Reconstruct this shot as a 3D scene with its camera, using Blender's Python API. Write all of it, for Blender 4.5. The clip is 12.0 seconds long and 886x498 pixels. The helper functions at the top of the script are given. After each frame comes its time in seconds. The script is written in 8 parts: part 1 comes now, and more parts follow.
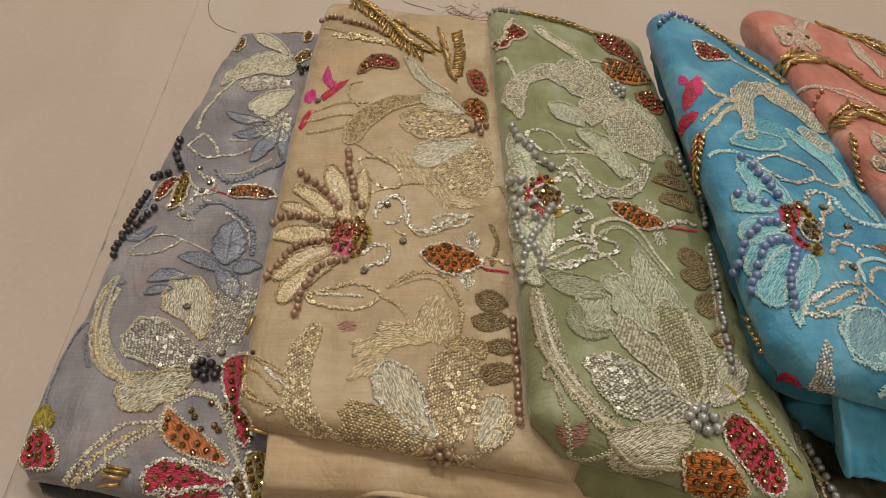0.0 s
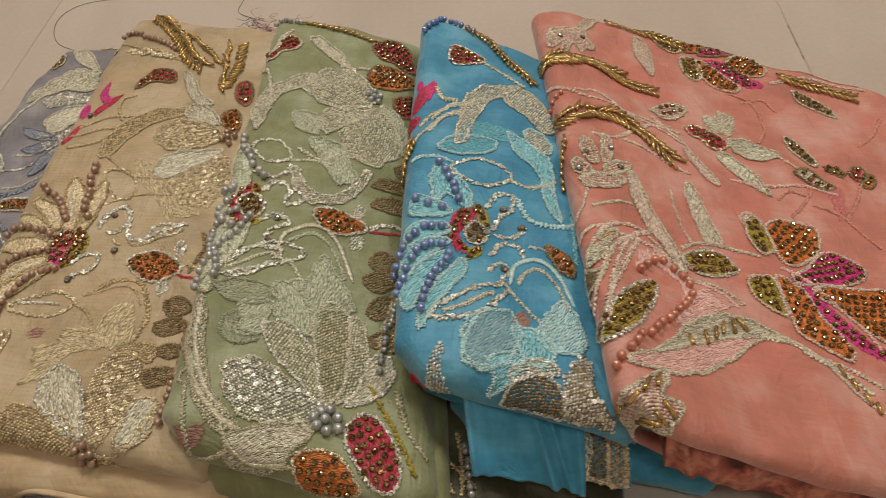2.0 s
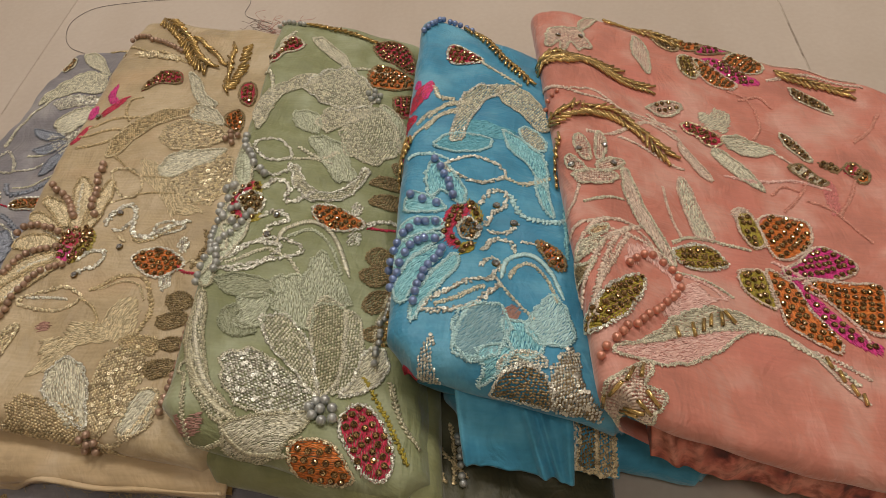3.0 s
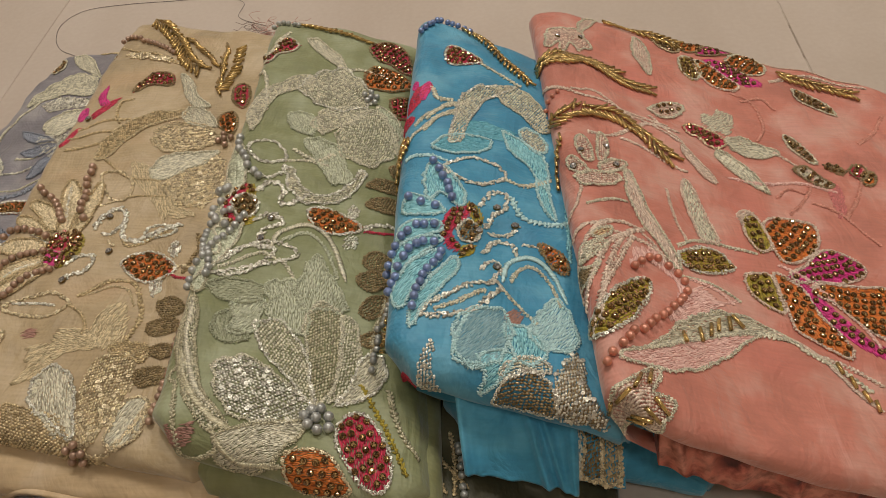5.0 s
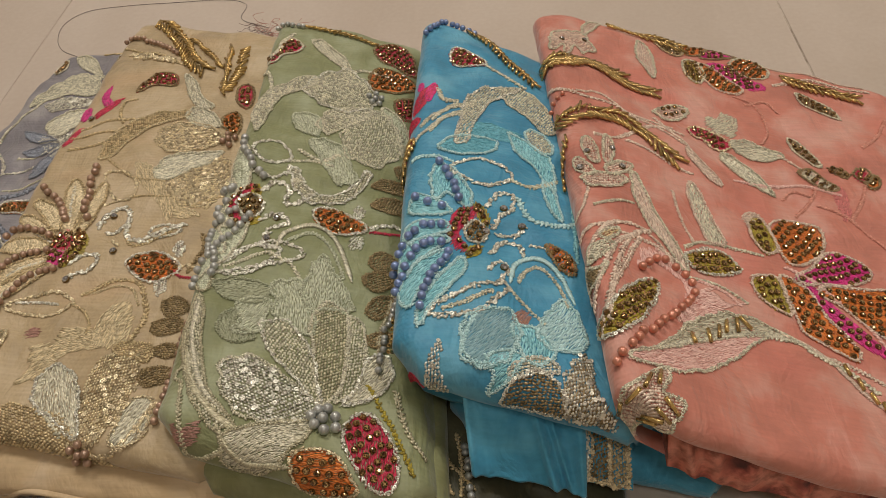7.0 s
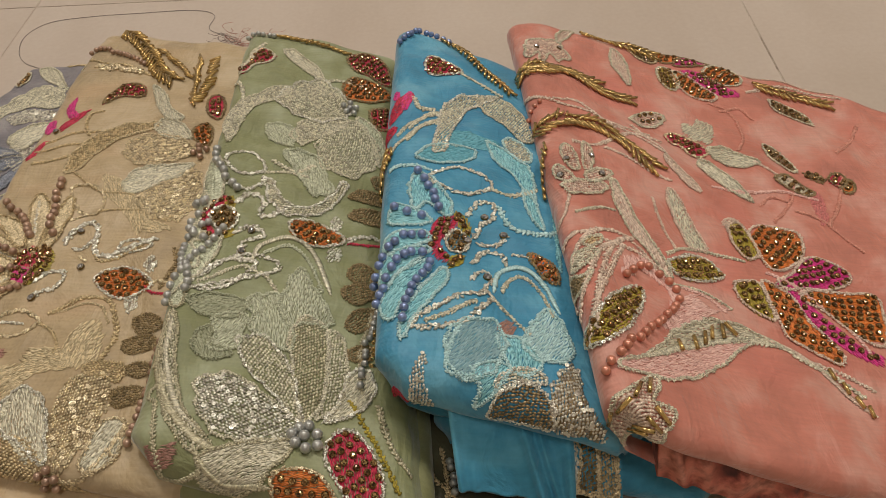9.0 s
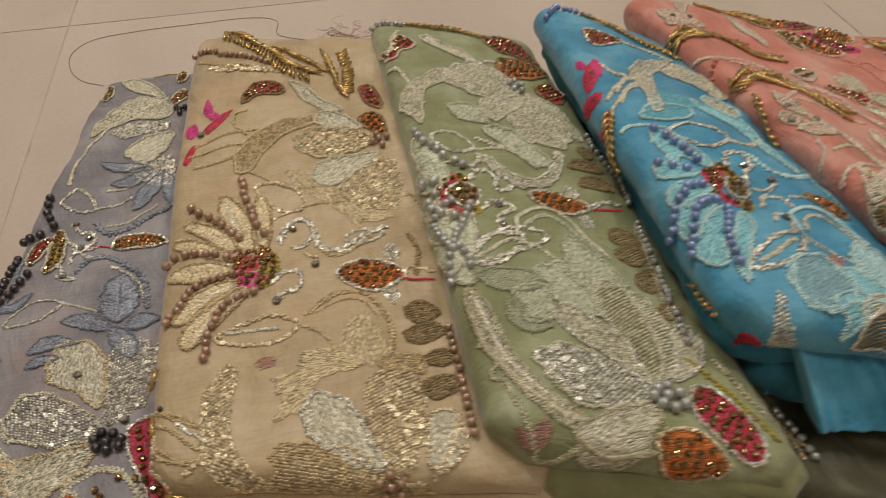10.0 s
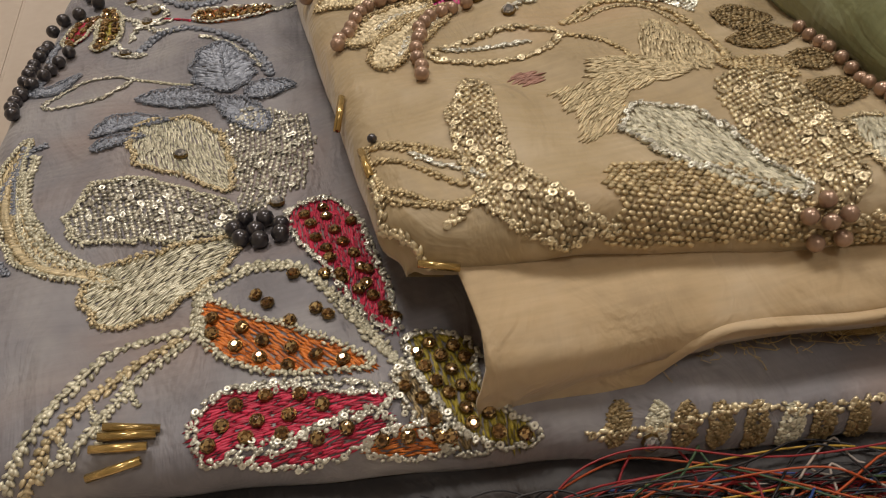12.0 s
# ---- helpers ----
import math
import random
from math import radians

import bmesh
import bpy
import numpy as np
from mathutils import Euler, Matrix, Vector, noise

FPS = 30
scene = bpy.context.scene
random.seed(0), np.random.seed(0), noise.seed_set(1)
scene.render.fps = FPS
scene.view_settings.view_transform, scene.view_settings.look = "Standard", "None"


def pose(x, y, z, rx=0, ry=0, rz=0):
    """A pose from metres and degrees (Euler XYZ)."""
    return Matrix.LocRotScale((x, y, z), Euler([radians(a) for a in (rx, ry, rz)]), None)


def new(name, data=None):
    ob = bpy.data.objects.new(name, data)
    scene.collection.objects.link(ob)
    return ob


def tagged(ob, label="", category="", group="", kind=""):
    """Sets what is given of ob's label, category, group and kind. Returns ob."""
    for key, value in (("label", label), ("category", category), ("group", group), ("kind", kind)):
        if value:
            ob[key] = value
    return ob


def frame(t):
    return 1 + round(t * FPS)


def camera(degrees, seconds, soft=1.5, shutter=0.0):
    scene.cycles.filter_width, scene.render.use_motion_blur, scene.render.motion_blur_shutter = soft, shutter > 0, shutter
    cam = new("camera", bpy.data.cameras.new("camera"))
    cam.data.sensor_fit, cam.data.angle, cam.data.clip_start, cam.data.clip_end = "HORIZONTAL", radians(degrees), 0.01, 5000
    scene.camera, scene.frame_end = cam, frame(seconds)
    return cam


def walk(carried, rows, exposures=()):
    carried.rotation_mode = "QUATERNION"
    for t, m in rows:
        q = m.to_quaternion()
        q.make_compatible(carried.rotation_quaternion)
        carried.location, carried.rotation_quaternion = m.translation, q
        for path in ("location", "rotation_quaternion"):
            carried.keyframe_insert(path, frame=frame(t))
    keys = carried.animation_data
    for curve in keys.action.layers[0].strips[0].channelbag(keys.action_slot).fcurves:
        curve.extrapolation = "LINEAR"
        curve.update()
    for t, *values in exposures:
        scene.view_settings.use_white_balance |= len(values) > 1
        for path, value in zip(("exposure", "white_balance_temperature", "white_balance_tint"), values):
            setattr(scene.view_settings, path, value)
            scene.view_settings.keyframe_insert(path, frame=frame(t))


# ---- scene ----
cam = camera(59.0, 12.0, soft=0.7, shutter=0.3)
METRES, EYE, TILT, LEAN, TURN = 0.64, 0.345, -48.0, 0.0, 0.0
ROWS = [
    (0.0, 0.0, 0.0, 0.0, 0.0, 0.0, -0.0),
    (0.5, 0.0135, 0.0034, -0.0013, 0.2, -0.14, 0.09),
    (1.0, 0.0551, -0.0084, 0.0018, 0.99, -0.08, 0.36),
    (1.5, 0.1733, -0.0187, -0.0151, 2.53, 0.03, 0.73),
    (2.0, 0.2803, -0.0097, 0.0024, 3.72, -0.01, 1.07),
    (2.5, 0.3047, -0.0302, 0.0023, 4.55, 0.02, 1.23),
    (3.0, 0.2984, -0.0212, -0.0027, 4.94, 0.12, 1.22),
    (5.0, 0.2929, -0.0052, -0.0055, 4.49, 0.65, 1.32),
    (5.5, 0.2913, -0.0042, -0.0045, 4.37, 0.77, 1.4),
    (6.0, 0.2876, -0.0035, -0.0064, 4.31, 0.91, 1.33),
    (6.5, 0.2843, -0.0047, -0.0092, 4.23, 1.02, 1.1),
    (8.5, 0.2843, -0.0014, -0.0076, 3.51, 1.24, 1.16),
    (9.0, 0.2747, 0.0063, -0.01, 1.88, 1.88, 2.03),
    (9.5, 0.1535, -0.0065, -0.0188, -1.89, 2.8, 4.65),
    (10.0, -0.0082, 0.0512, -0.0333, -6.41, 3.75, 8.63),
    (10.5, -0.1068, 0.1722, -0.0644, -7.85, 5.15, 9.86),
    (11.0, -0.1411, 0.256, -0.1129, -8.95, 5.68, 10.69),
    (11.5, -0.1517, 0.2757, -0.1305, -9.57, 5.64, 11.28),
    (12.0, -0.1692, 0.2872, -0.1403, -9.95, 5.41, 11.71),
]
walk(cam, [(t, pose(0, 0, EYE, TILT, LEAN, TURN) @ pose(METRES * x, METRES * y, METRES * z, 90 + pitch, roll, yaw)) for t, x, y, z, yaw, pitch, roll in ROWS],
     exposures=[(0.0, -0.60), (5.0, -0.64), (9.5, -0.62), (10.5, -0.66), (11.0, -0.76), (12.0, -0.58)])

# ---- light ----
world = bpy.data.worlds.new("room_air")
world.use_nodes = True
world.node_tree.nodes["Background"].inputs[0].default_value = (1.0, 0.92, 0.82, 1)
world.node_tree.nodes["Background"].inputs[1].default_value = 0.25
scene.world = world


def unseen_ceiling_lamp(x, y, size, watts, colour=(1.0, 0.935, 0.87)):
    data = bpy.data.lights.new("unseen_ceiling_lamp", "AREA")
    data.shape, data.size, data.energy, data.color = "DISK", size, watts, colour
    ob = new("unseen_ceiling_lamp", data)
    ob.matrix_world = pose(x, y, 2.56)
    return ob


# None is in view; the third is fill added to brighten the front faces.
LAMPS = [(-0.45, 1.35, 0.6, 42), (1.2, 0.8, 0.6, 24), (0.2, -0.9, 0.6, 12.5)]
for lx, ly, ls, lw in LAMPS:
    unseen_ceiling_lamp(lx, ly, ls, lw)


# ---- materials ----
def nodes(name):
    m = bpy.data.materials.new(name)
    m.use_nodes = True
    t = m.node_tree
    return m, t, t.nodes["Principled BSDF"]


def add(t, kind, **values):
    n = t.nodes.new(kind)
    for k, v in values.items():
        n.inputs[k.replace("_", " ")].default_value = v
    return n


def ramp(t, fac, *stops):
    n = t.nodes.new("ShaderNodeValToRGB")
    e = n.color_ramp.elements
    while len(e) < len(stops):
        e.new(0.5)
    for i, (p, c) in enumerate(stops):
        e[i].position, e[i].color = p, (*c, 1)
    t.links.new(fac, n.inputs[0])
    return n.outputs[0]


def place(t, sx=1.0, sy=1.0, sz=1.0, turn=0.0):
    c, m = t.nodes.new("ShaderNodeTexCoord"), t.nodes.new("ShaderNodeMapping")
    m.inputs["Scale"].default_value = (sx, sy, sz)
    m.inputs["Rotation"].default_value = (0, 0, radians(turn))
    t.links.new(c.outputs["Object"], m.inputs[0])
    return m.outputs[0]


def bump(t, p, height, strength, distance):
    b = add(t, "ShaderNodeBump", Strength=strength, Distance=distance)
    t.links.new(height, b.inputs["Height"])
    t.links.new(b.outputs[0], p.inputs["Normal"])


def mixed(t, a, b, fac, mode="MIX"):
    n = t.nodes.new("ShaderNodeMix")
    n.data_type, n.blend_type = "RGBA", mode
    for socket, v in ((n.inputs[6], a), (n.inputs[7], b), (n.inputs[0], fac)):
        if isinstance(v, (tuple, float, int)):
            socket.default_value = (*v, 1) if isinstance(v, tuple) else v
        else:
            t.links.new(v, socket)
    return n.outputs[2]


def chiffon(name, base, pale, blush, gloss=0.55, thread=2600):
    """Sheer crinkled cloth: fine crossed threads, cloudy paler and tinted patches where a layer below shows through."""
    m, t, p = nodes(name)
    cloud = add(t, "ShaderNodeTexNoise", Scale=28.0, Detail=4.0, Roughness=0.6)
    t.links.new(place(t), cloud.inputs["Vector"])
    col = ramp(t, cloud.outputs[0], (0.34, tuple(c * 0.82 for c in base)), (0.48, base), (0.66, pale))
    spot = add(t, "ShaderNodeTexNoise", Scale=17.0, Detail=2.0)
    t.links.new(place(t, 1, 1.3, 1, 30), spot.inputs["Vector"])
    mask = ramp(t, spot.outputs[0], (0.56, (0, 0, 0)), (0.70, (0.6, 0.6, 0.6)))
    col = mixed(t, col, blush, mask)
    weave = []
    for turn in (7, 97):
        w = add(t, "ShaderNodeTexWave", Scale=thread / 20, Distortion=1.2, Detail=2.0)
        t.links.new(place(t, 1, 1, 1, turn), w.inputs["Vector"])
        weave.append(w.outputs[1])
    both = t.nodes.new("ShaderNodeMath")
    both.operation = "MULTIPLY"
    t.links.new(weave[0], both.inputs[0])
    t.links.new(weave[1], both.inputs[1])
    slub = add(t, "ShaderNodeTexNoise", Scale=90.0, Detail=5.0)
    t.links.new(place(t, 1, 9, 1, 7), slub.inputs["Vector"])
    tone = ramp(t, slub.outputs[0], (0.3, (0.93, 0.93, 0.93)), (0.7, (1.04, 1.04, 1.04)))
    col = mixed(t, col, tone, 1.0, "MULTIPLY")
    t.links.new(col, p.inputs["Base Color"])
    p.inputs["Roughness"].default_value = gloss
    p.inputs["Sheen Weight"].default_value = 0.35
    p.inputs["Sheen Roughness"].default_value = 0.4
    h = t.nodes.new("ShaderNodeMath")
    h.operation = "ADD"
    t.links.new(both.outputs[0], h.inputs[0])
    t.links.new(slub.outputs[0], h.inputs[1])
    crease = add(t, "ShaderNodeTexNoise", Scale=55.0, Detail=4.0, Distortion=1.2)
    t.links.new(place(t, 1, 0.5, 1, 20), crease.inputs["Vector"])
    wide = add(t, "ShaderNodeBump", Strength=0.45, Distance=0.006)
    t.links.new(crease.outputs[0], wide.inputs["Height"])
    fine = add(t, "ShaderNodeBump", Strength=0.22, Distance=0.0003)
    t.links.new(h.outputs[0], fine.inputs["Height"])
    t.links.new(wide.outputs[0], fine.inputs["Normal"])
    t.links.new(fine.outputs[0], p.inputs["Normal"])
    return m


def thread_mat(name, dark, light, metal=0.35, rough=0.38):
    """Embroidery thread: each stitch takes its own shade."""
    m, t, p = nodes(name)
    g = t.nodes.new("ShaderNodeNewGeometry")
    mid = tuple((a + b) / 2 for a, b in zip(dark, light))
    col = ramp(t, g.outputs["Random Per Island"], (0.0, tuple((a + b) / 2 for a, b in zip(dark, mid))), (0.2, mid), (0.55, light), (1.0, tuple(min(1, c * 1.25) for c in light)))
    t.links.new(col, p.inputs["Base Color"])
    p.inputs["Metallic"].default_value, p.inputs["Roughness"].default_value = metal, rough
    n = add(t, "ShaderNodeTexNoise", Scale=2500.0, Detail=2.0)
    t.links.new(place(t), n.inputs["Vector"])
    bump(t, p, n.outputs[0], 0.3, 0.0002)
    return m


def bead_mat(name, colour, metal, rough, coat=0.0, vary=0.25):
    m, t, p = nodes(name)
    o = t.nodes.new("ShaderNodeObjectInfo")
    n = add(t, "ShaderNodeTexNoise", Scale=900.0, Detail=2.0)
    t.links.new(place(t), n.inputs["Vector"])
    c = ramp(t, o.outputs["Random"], (0.0, tuple(c * (1 - vary) for c in colour)), (1.0, tuple(min(1, c * (1 + vary)) for c in colour)))
    t.links.new(mixed(t, c, tuple(q * 0.8 for q in colour), n.outputs[0]), p.inputs["Base Color"])
    p.inputs["Metallic"].default_value, p.inputs["Roughness"].default_value = metal, rough
    p.inputs["Coat Weight"].default_value = coat
    p.inputs["Coat Roughness"].default_value = 0.18
    return m


def floor_tile_mat():
    """Polished beige stone tile with soft veins and cloudy tone."""
    m, t, p = nodes("polished_beige_tile")
    v = add(t, "ShaderNodeTexNoise", Scale=7.0, Detail=6.0, Distortion=0.8)
    t.links.new(place(t, 1, 0.6, 1, 25), v.inputs["Vector"])
    col = ramp(t, v.outputs[0], (0.3, (0.50, 0.42, 0.345)), (0.55, (0.555, 0.475, 0.40)), (0.75, (0.59, 0.515, 0.44)))
    f = add(t, "ShaderNodeTexNoise", Scale=260.0, Detail=3.0)
    t.links.new(place(t), f.inputs["Vector"])
    col = mixed(t, col, ramp(t, f.outputs[0], (0.3, (0.95, 0.93, 0.92)), (0.7, (1, 1, 1))), 1.0, "MULTIPLY")
    t.links.new(col, p.inputs["Base Color"])
    p.inputs["Roughness"].default_value = 0.32
    p.inputs["Specular IOR Level"].default_value = 0.35
    bump(t, p, f.outputs[0], 0.05, 0.0003)
    return m


def plain_mat(name, colour, rough=0.8, scale=60.0):
    m, t, p = nodes(name)
    n = add(t, "ShaderNodeTexNoise", Scale=scale, Detail=4.0)
    t.links.new(place(t), n.inputs["Vector"])
    t.links.new(ramp(t, n.outputs[0], (0.3, tuple(c * 0.85 for c in colour)), (0.7, colour)), p.inputs["Base Color"])
    p.inputs["Roughness"].default_value = rough
    bump(t, p, n.outputs[0], 0.1, 0.001)
    return m


TILE = floor_tile_mat()
GROUT, grout_tree, grout_p = nodes("dirty_grout")
grout_n = add(grout_tree, "ShaderNodeTexNoise", Scale=26.0, Detail=6.0, Roughness=0.7)
grout_tree.links.new(place(grout_tree), grout_n.inputs["Vector"])
grout_tree.links.new(ramp(grout_tree, grout_n.outputs[0], (0.33, (0.17, 0.125, 0.09)), (0.42, (0.42, 0.35, 0.28)), (0.52, (0.52, 0.44, 0.365))), grout_p.inputs["Base Color"])
grout_p.inputs["Roughness"].default_value = 0.95
WALLPAINT = plain_mat("cream_wall_paint", (0.70, 0.64, 0.55))
CEILPAINT = plain_mat("white_ceiling_paint", (0.80, 0.77, 0.72))
GREY = chiffon("grey_chiffon", (0.225, 0.21, 0.225), (0.33, 0.31, 0.31), (0.32, 0.24, 0.21))
BEIGE = chiffon("beige_chiffon", (0.465, 0.352, 0.20), (0.57, 0.455, 0.295), (0.52, 0.355, 0.20))
GREEN = chiffon("green_chiffon", (0.245, 0.262, 0.122), (0.35, 0.375, 0.225), (0.20, 0.22, 0.09))
BLUE = chiffon("turquoise_chiffon", (0.05, 0.275, 0.44), (0.13, 0.40, 0.55), (0.04, 0.22, 0.38))
CORAL = chiffon("coral_chiffon", (0.58, 0.21, 0.15), (0.64, 0.33, 0.26), (0.62, 0.20, 0.15))
BEIGE_LINER = chiffon("beige_lining", (0.56, 0.41, 0.235), (0.62, 0.48, 0.31), (0.55, 0.40, 0.22), 0.7, 1800)
GREEN_LINER = chiffon("green_lining", (0.23, 0.235, 0.10), (0.29, 0.30, 0.16), (0.22, 0.23, 0.10), 0.7, 1800)
BLUE_LINER = chiffon("turquoise_lining", (0.06, 0.33, 0.52), (0.13, 0.46, 0.64), (0.04, 0.25, 0.42), 0.75, 1800)
GOLD_LINER = chiffon("golden_lining", (0.46, 0.29, 0.09), (0.55, 0.38, 0.15), (0.40, 0.25, 0.08), 0.7, 1800)
DARK_HEM = chiffon("dark_green_net", (0.07, 0.065, 0.03), (0.11, 0.10, 0.05), (0.05, 0.04, 0.02))
DARK_CLOTH = chiffon("dark_grey_net", (0.02, 0.017, 0.017), (0.035, 0.03, 0.03), (0.03, 0.02, 0.016))


def floral_print():
    """Coral satin printed with dark red blooms."""
    m, t, p = nodes("floral_print")
    v = add(t, "ShaderNodeTexVoronoi", Scale=62.0)
    n = add(t, "ShaderNodeTexNoise", Scale=210.0, Detail=5.0)
    t.links.new(place(t), n.inputs["Vector"])
    w = mixed(t, place(t), n.outputs[1], 0.012)
    t.links.new(w, v.inputs["Vector"])
    bloom = ramp(t, v.outputs["Distance"], (0.10, (0.13, 0.025, 0.02)), (0.26, (0.38, 0.08, 0.055)), (0.42, (0.60, 0.17, 0.11)), (0.70, (0.68, 0.27, 0.19)))
    col = mixed(t, bloom, ramp(t, n.outputs[0], (0.35, (0.45, 0.35, 0.32)), (0.6, (1, 1, 1))), 1.0, "MULTIPLY")
    t.links.new(col, p.inputs["Base Color"])
    p.inputs["Roughness"].default_value = 0.5
    bump(t, p, n.outputs[0], 0.2, 0.001)
    return m


FLORAL = floral_print()


# ---- building tools ----
def link_part(ob, parent):
    ob.parent = parent
    ob.matrix_parent_inverse = parent.matrix_world.inverted()
    return ob


def mesh_of(name, verts, faces, material, smooth=True):
    """A mesh from vertices and faces; faces of one size as an array, or a list."""
    me = bpy.data.meshes.new(name)
    me.from_pydata(np.asarray(verts, dtype=float).tolist(), [], faces if isinstance(faces, list) else faces.tolist())
    me.materials.append(material)
    me.shade_smooth() if smooth else me.shade_flat()
    return me


def part(name, me, parent, label="", kind=""):
    ob = new(name, me)
    link_part(ob, parent)
    return tagged(ob, label, kind=kind)


def thing(name, at, label, category, group=""):
    ob = new(name)
    ob.matrix_world = pose(*at)
    bpy.context.view_layer.update()
    return tagged(ob, label, category, group)


class Sheet:
    """A folded layer of cloth. Places on it are metres along the cloth from the left fold and from the near fold;
    below the radius the cloth turns down round the fold."""

    def __init__(self, nl, nr, fl, fr, z, r, bow=0.0, bulge=0.0, ease=0.0, ripple=0.0009, seed=0.0, nbow=0.0, fbow=0.0, side=None):
        self.q = [np.array(p, dtype=float) for p in (nl, nr, fl, fr)]
        self.z, self.r, self.bow, self.bulge, self.ease, self.ripple, self.seed = z, r, bow, bulge, ease, ripple, seed
        self.nbow, self.fbow = nbow, fbow
        self.side = side or r
        self.w = (np.linalg.norm(self.q[1] - self.q[0]) + np.linalg.norm(self.q[3] - self.q[2])) / 2
        self.l = (np.linalg.norm(self.q[2] - self.q[0]) + np.linalg.norm(self.q[3] - self.q[1])) / 2

    def fold(self, s, length, r):
        lo = np.clip((r - s) / r, 0, np.pi)
        hi = np.clip((s - (length - r)) / r, 0, np.pi)
        h = np.clip(s, r, length - r) - r * np.sin(lo) + r * np.sin(hi)
        turn = np.sin(np.minimum(lo, math.pi / 2)) + np.sin(np.minimum(hi, math.pi / 2))
        return h, r * (1 - np.cos(lo)) + r * (1 - np.cos(hi)), turn, np.sign(lo - hi)

    def at(self, s, t):
        s, t = np.asarray(s, dtype=float), np.asarray(t, dtype=float)
        a, da, ta, ia = self.fold(s, self.w, self.side)
        b, db, tb, ib = self.fold(t, self.l, self.r)
        a, b = a + 0.55 * self.side * ta * tb * ia, b + 0.55 * self.r * ta * tb * ib
        u, v = a / self.w, b / self.l
        nl, nr, fl, fr = self.q
        x = (1 - v) * ((1 - u) * nl[0] + u * nr[0]) + v * ((1 - u) * fl[0] + u * fr[0]) + self.bow * 4 * v * (1 - v) * (1 - u)
        y = (1 - v) * ((1 - u) * nl[1] + u * nr[1]) + v * ((1 - u) * fl[1] + u * fr[1]) + 4 * u * (1 - u) * (self.nbow * (1 - v) + self.fbow * v)
        e = (1 - np.exp(-self.ease * u)) / (1 - math.exp(-self.ease)) if self.ease else u
        z = (1 - v) * ((1 - e) * self.z[0] + e * self.z[1]) + v * ((1 - e) * self.z[2] + e * self.z[3])
        z = z + self.bulge * (16 * np.clip(u * (1 - u), 0, 1) * np.clip(v * (1 - v), 0, 1)) ** 0.5
        k = self.seed
        rip = np.sin(95 * x + 60 * y + k) + 0.7 * np.sin(150 * y - 80 * x + 2 * k) + 0.6 * np.sin(210 * x + 40 * y + 3 * k) + 0.4 * np.sin(330 * y + 170 * x - k)
        return np.stack([x, y, z + self.ripple * rip - np.minimum(da + db, 2 * max(self.r, self.side))], -1)

    def axes(self, s, t):
        """Place, directions along s and t, and the normal."""
        e = 0.0004
        p = self.at(s, t)
        ds, dt = self.at(np.asarray(s) + e, t) - p, self.at(s, np.asarray(t) + e) - p
        ds = ds / np.maximum(np.linalg.norm(ds, axis=-1, keepdims=True), 1e-9)
        n = np.cross(ds, dt)
        n = n / np.maximum(np.linalg.norm(n, axis=-1, keepdims=True), 1e-9)
        return p, ds, np.cross(n, ds), n


TOP_GREY = Sheet((-0.196, 0.161), (0.10, 0.108), (-0.150, 0.512), (0.0, 0.49), (0.019, 0.018, 0.021, 0.030), 0.007, -0.006, 0.006, seed=1.0)
TOP_BEIGE = Sheet((-0.0895, 0.171), (0.060, 0.142), (-0.084, 0.512), (0.057, 0.478), (0.050, 0.050, 0.047, 0.047), 0.008, -0.004, 0.005, seed=2.0)
TOP_GREEN = Sheet((0.036, 0.152), (0.155, 0.128), (0.030, 0.487), (0.137, 0.472), (0.071, 0.043, 0.061, 0.041), 0.012, 0.0, 0.007, seed=3.0)
TOP_BLUE = Sheet((0.136, 0.177), (0.245, 0.150), (0.134, 0.465), (0.222, 0.437), (0.085, 0.068, 0.070, 0.046), 0.012, -0.002, 0.006, seed=4.0)
TOP_CORAL = Sheet((0.224, 0.145), (0.46, 0.132), (0.208, 0.493), (0.48, 0.400), (0.105, 0.021, 0.058, 0.018), 0.008, 0.0, 0.0, 2.0, seed=5.0, side=0.016, fbow=0.020)


def cloth_mesh(name, sheet, material, step=0.003):
    r, q = sheet.r, sheet.side
    s = np.concatenate([np.linspace(q * (1 - math.pi), q, 12)[:-1], np.arange(q, sheet.w - q, step), np.linspace(sheet.w - q, sheet.w - q + q * math.pi, 12)])
    t = np.concatenate([np.linspace(r * (1 - math.pi), r, 12)[:-1], np.arange(r, sheet.l - r, step), np.linspace(sheet.l - r, sheet.l - r + r * math.pi, 12)])
    ss, tt = np.meshgrid(s, t, indexing="ij")
    v = sheet.at(ss, tt).reshape(-1, 3)
    i, j = np.meshgrid(np.arange(len(s) - 1), np.arange(len(t) - 1), indexing="ij")
    k = (i * len(t) + j).ravel()
    f = np.stack([k, k + len(t), k + len(t) + 1, k + 1], -1)
    return mesh_of(name, v, f, material)


def box(x0, x1, y0, y1, z0, z1):
    v = [(x, y, z) for x in (x0, x1) for y in (y0, y1) for z in (z0, z1)]
    f = [(0, 1, 3, 2), (4, 6, 7, 5), (0, 4, 5, 1), (2, 3, 7, 6), (0, 2, 6, 4), (1, 5, 7, 3)]
    return v, f


def solid(name, material, *size, label="", kind="structure"):
    v, f = box(*size)
    return tagged(new(name, mesh_of(name, v, f, material, False)), label, kind=kind)


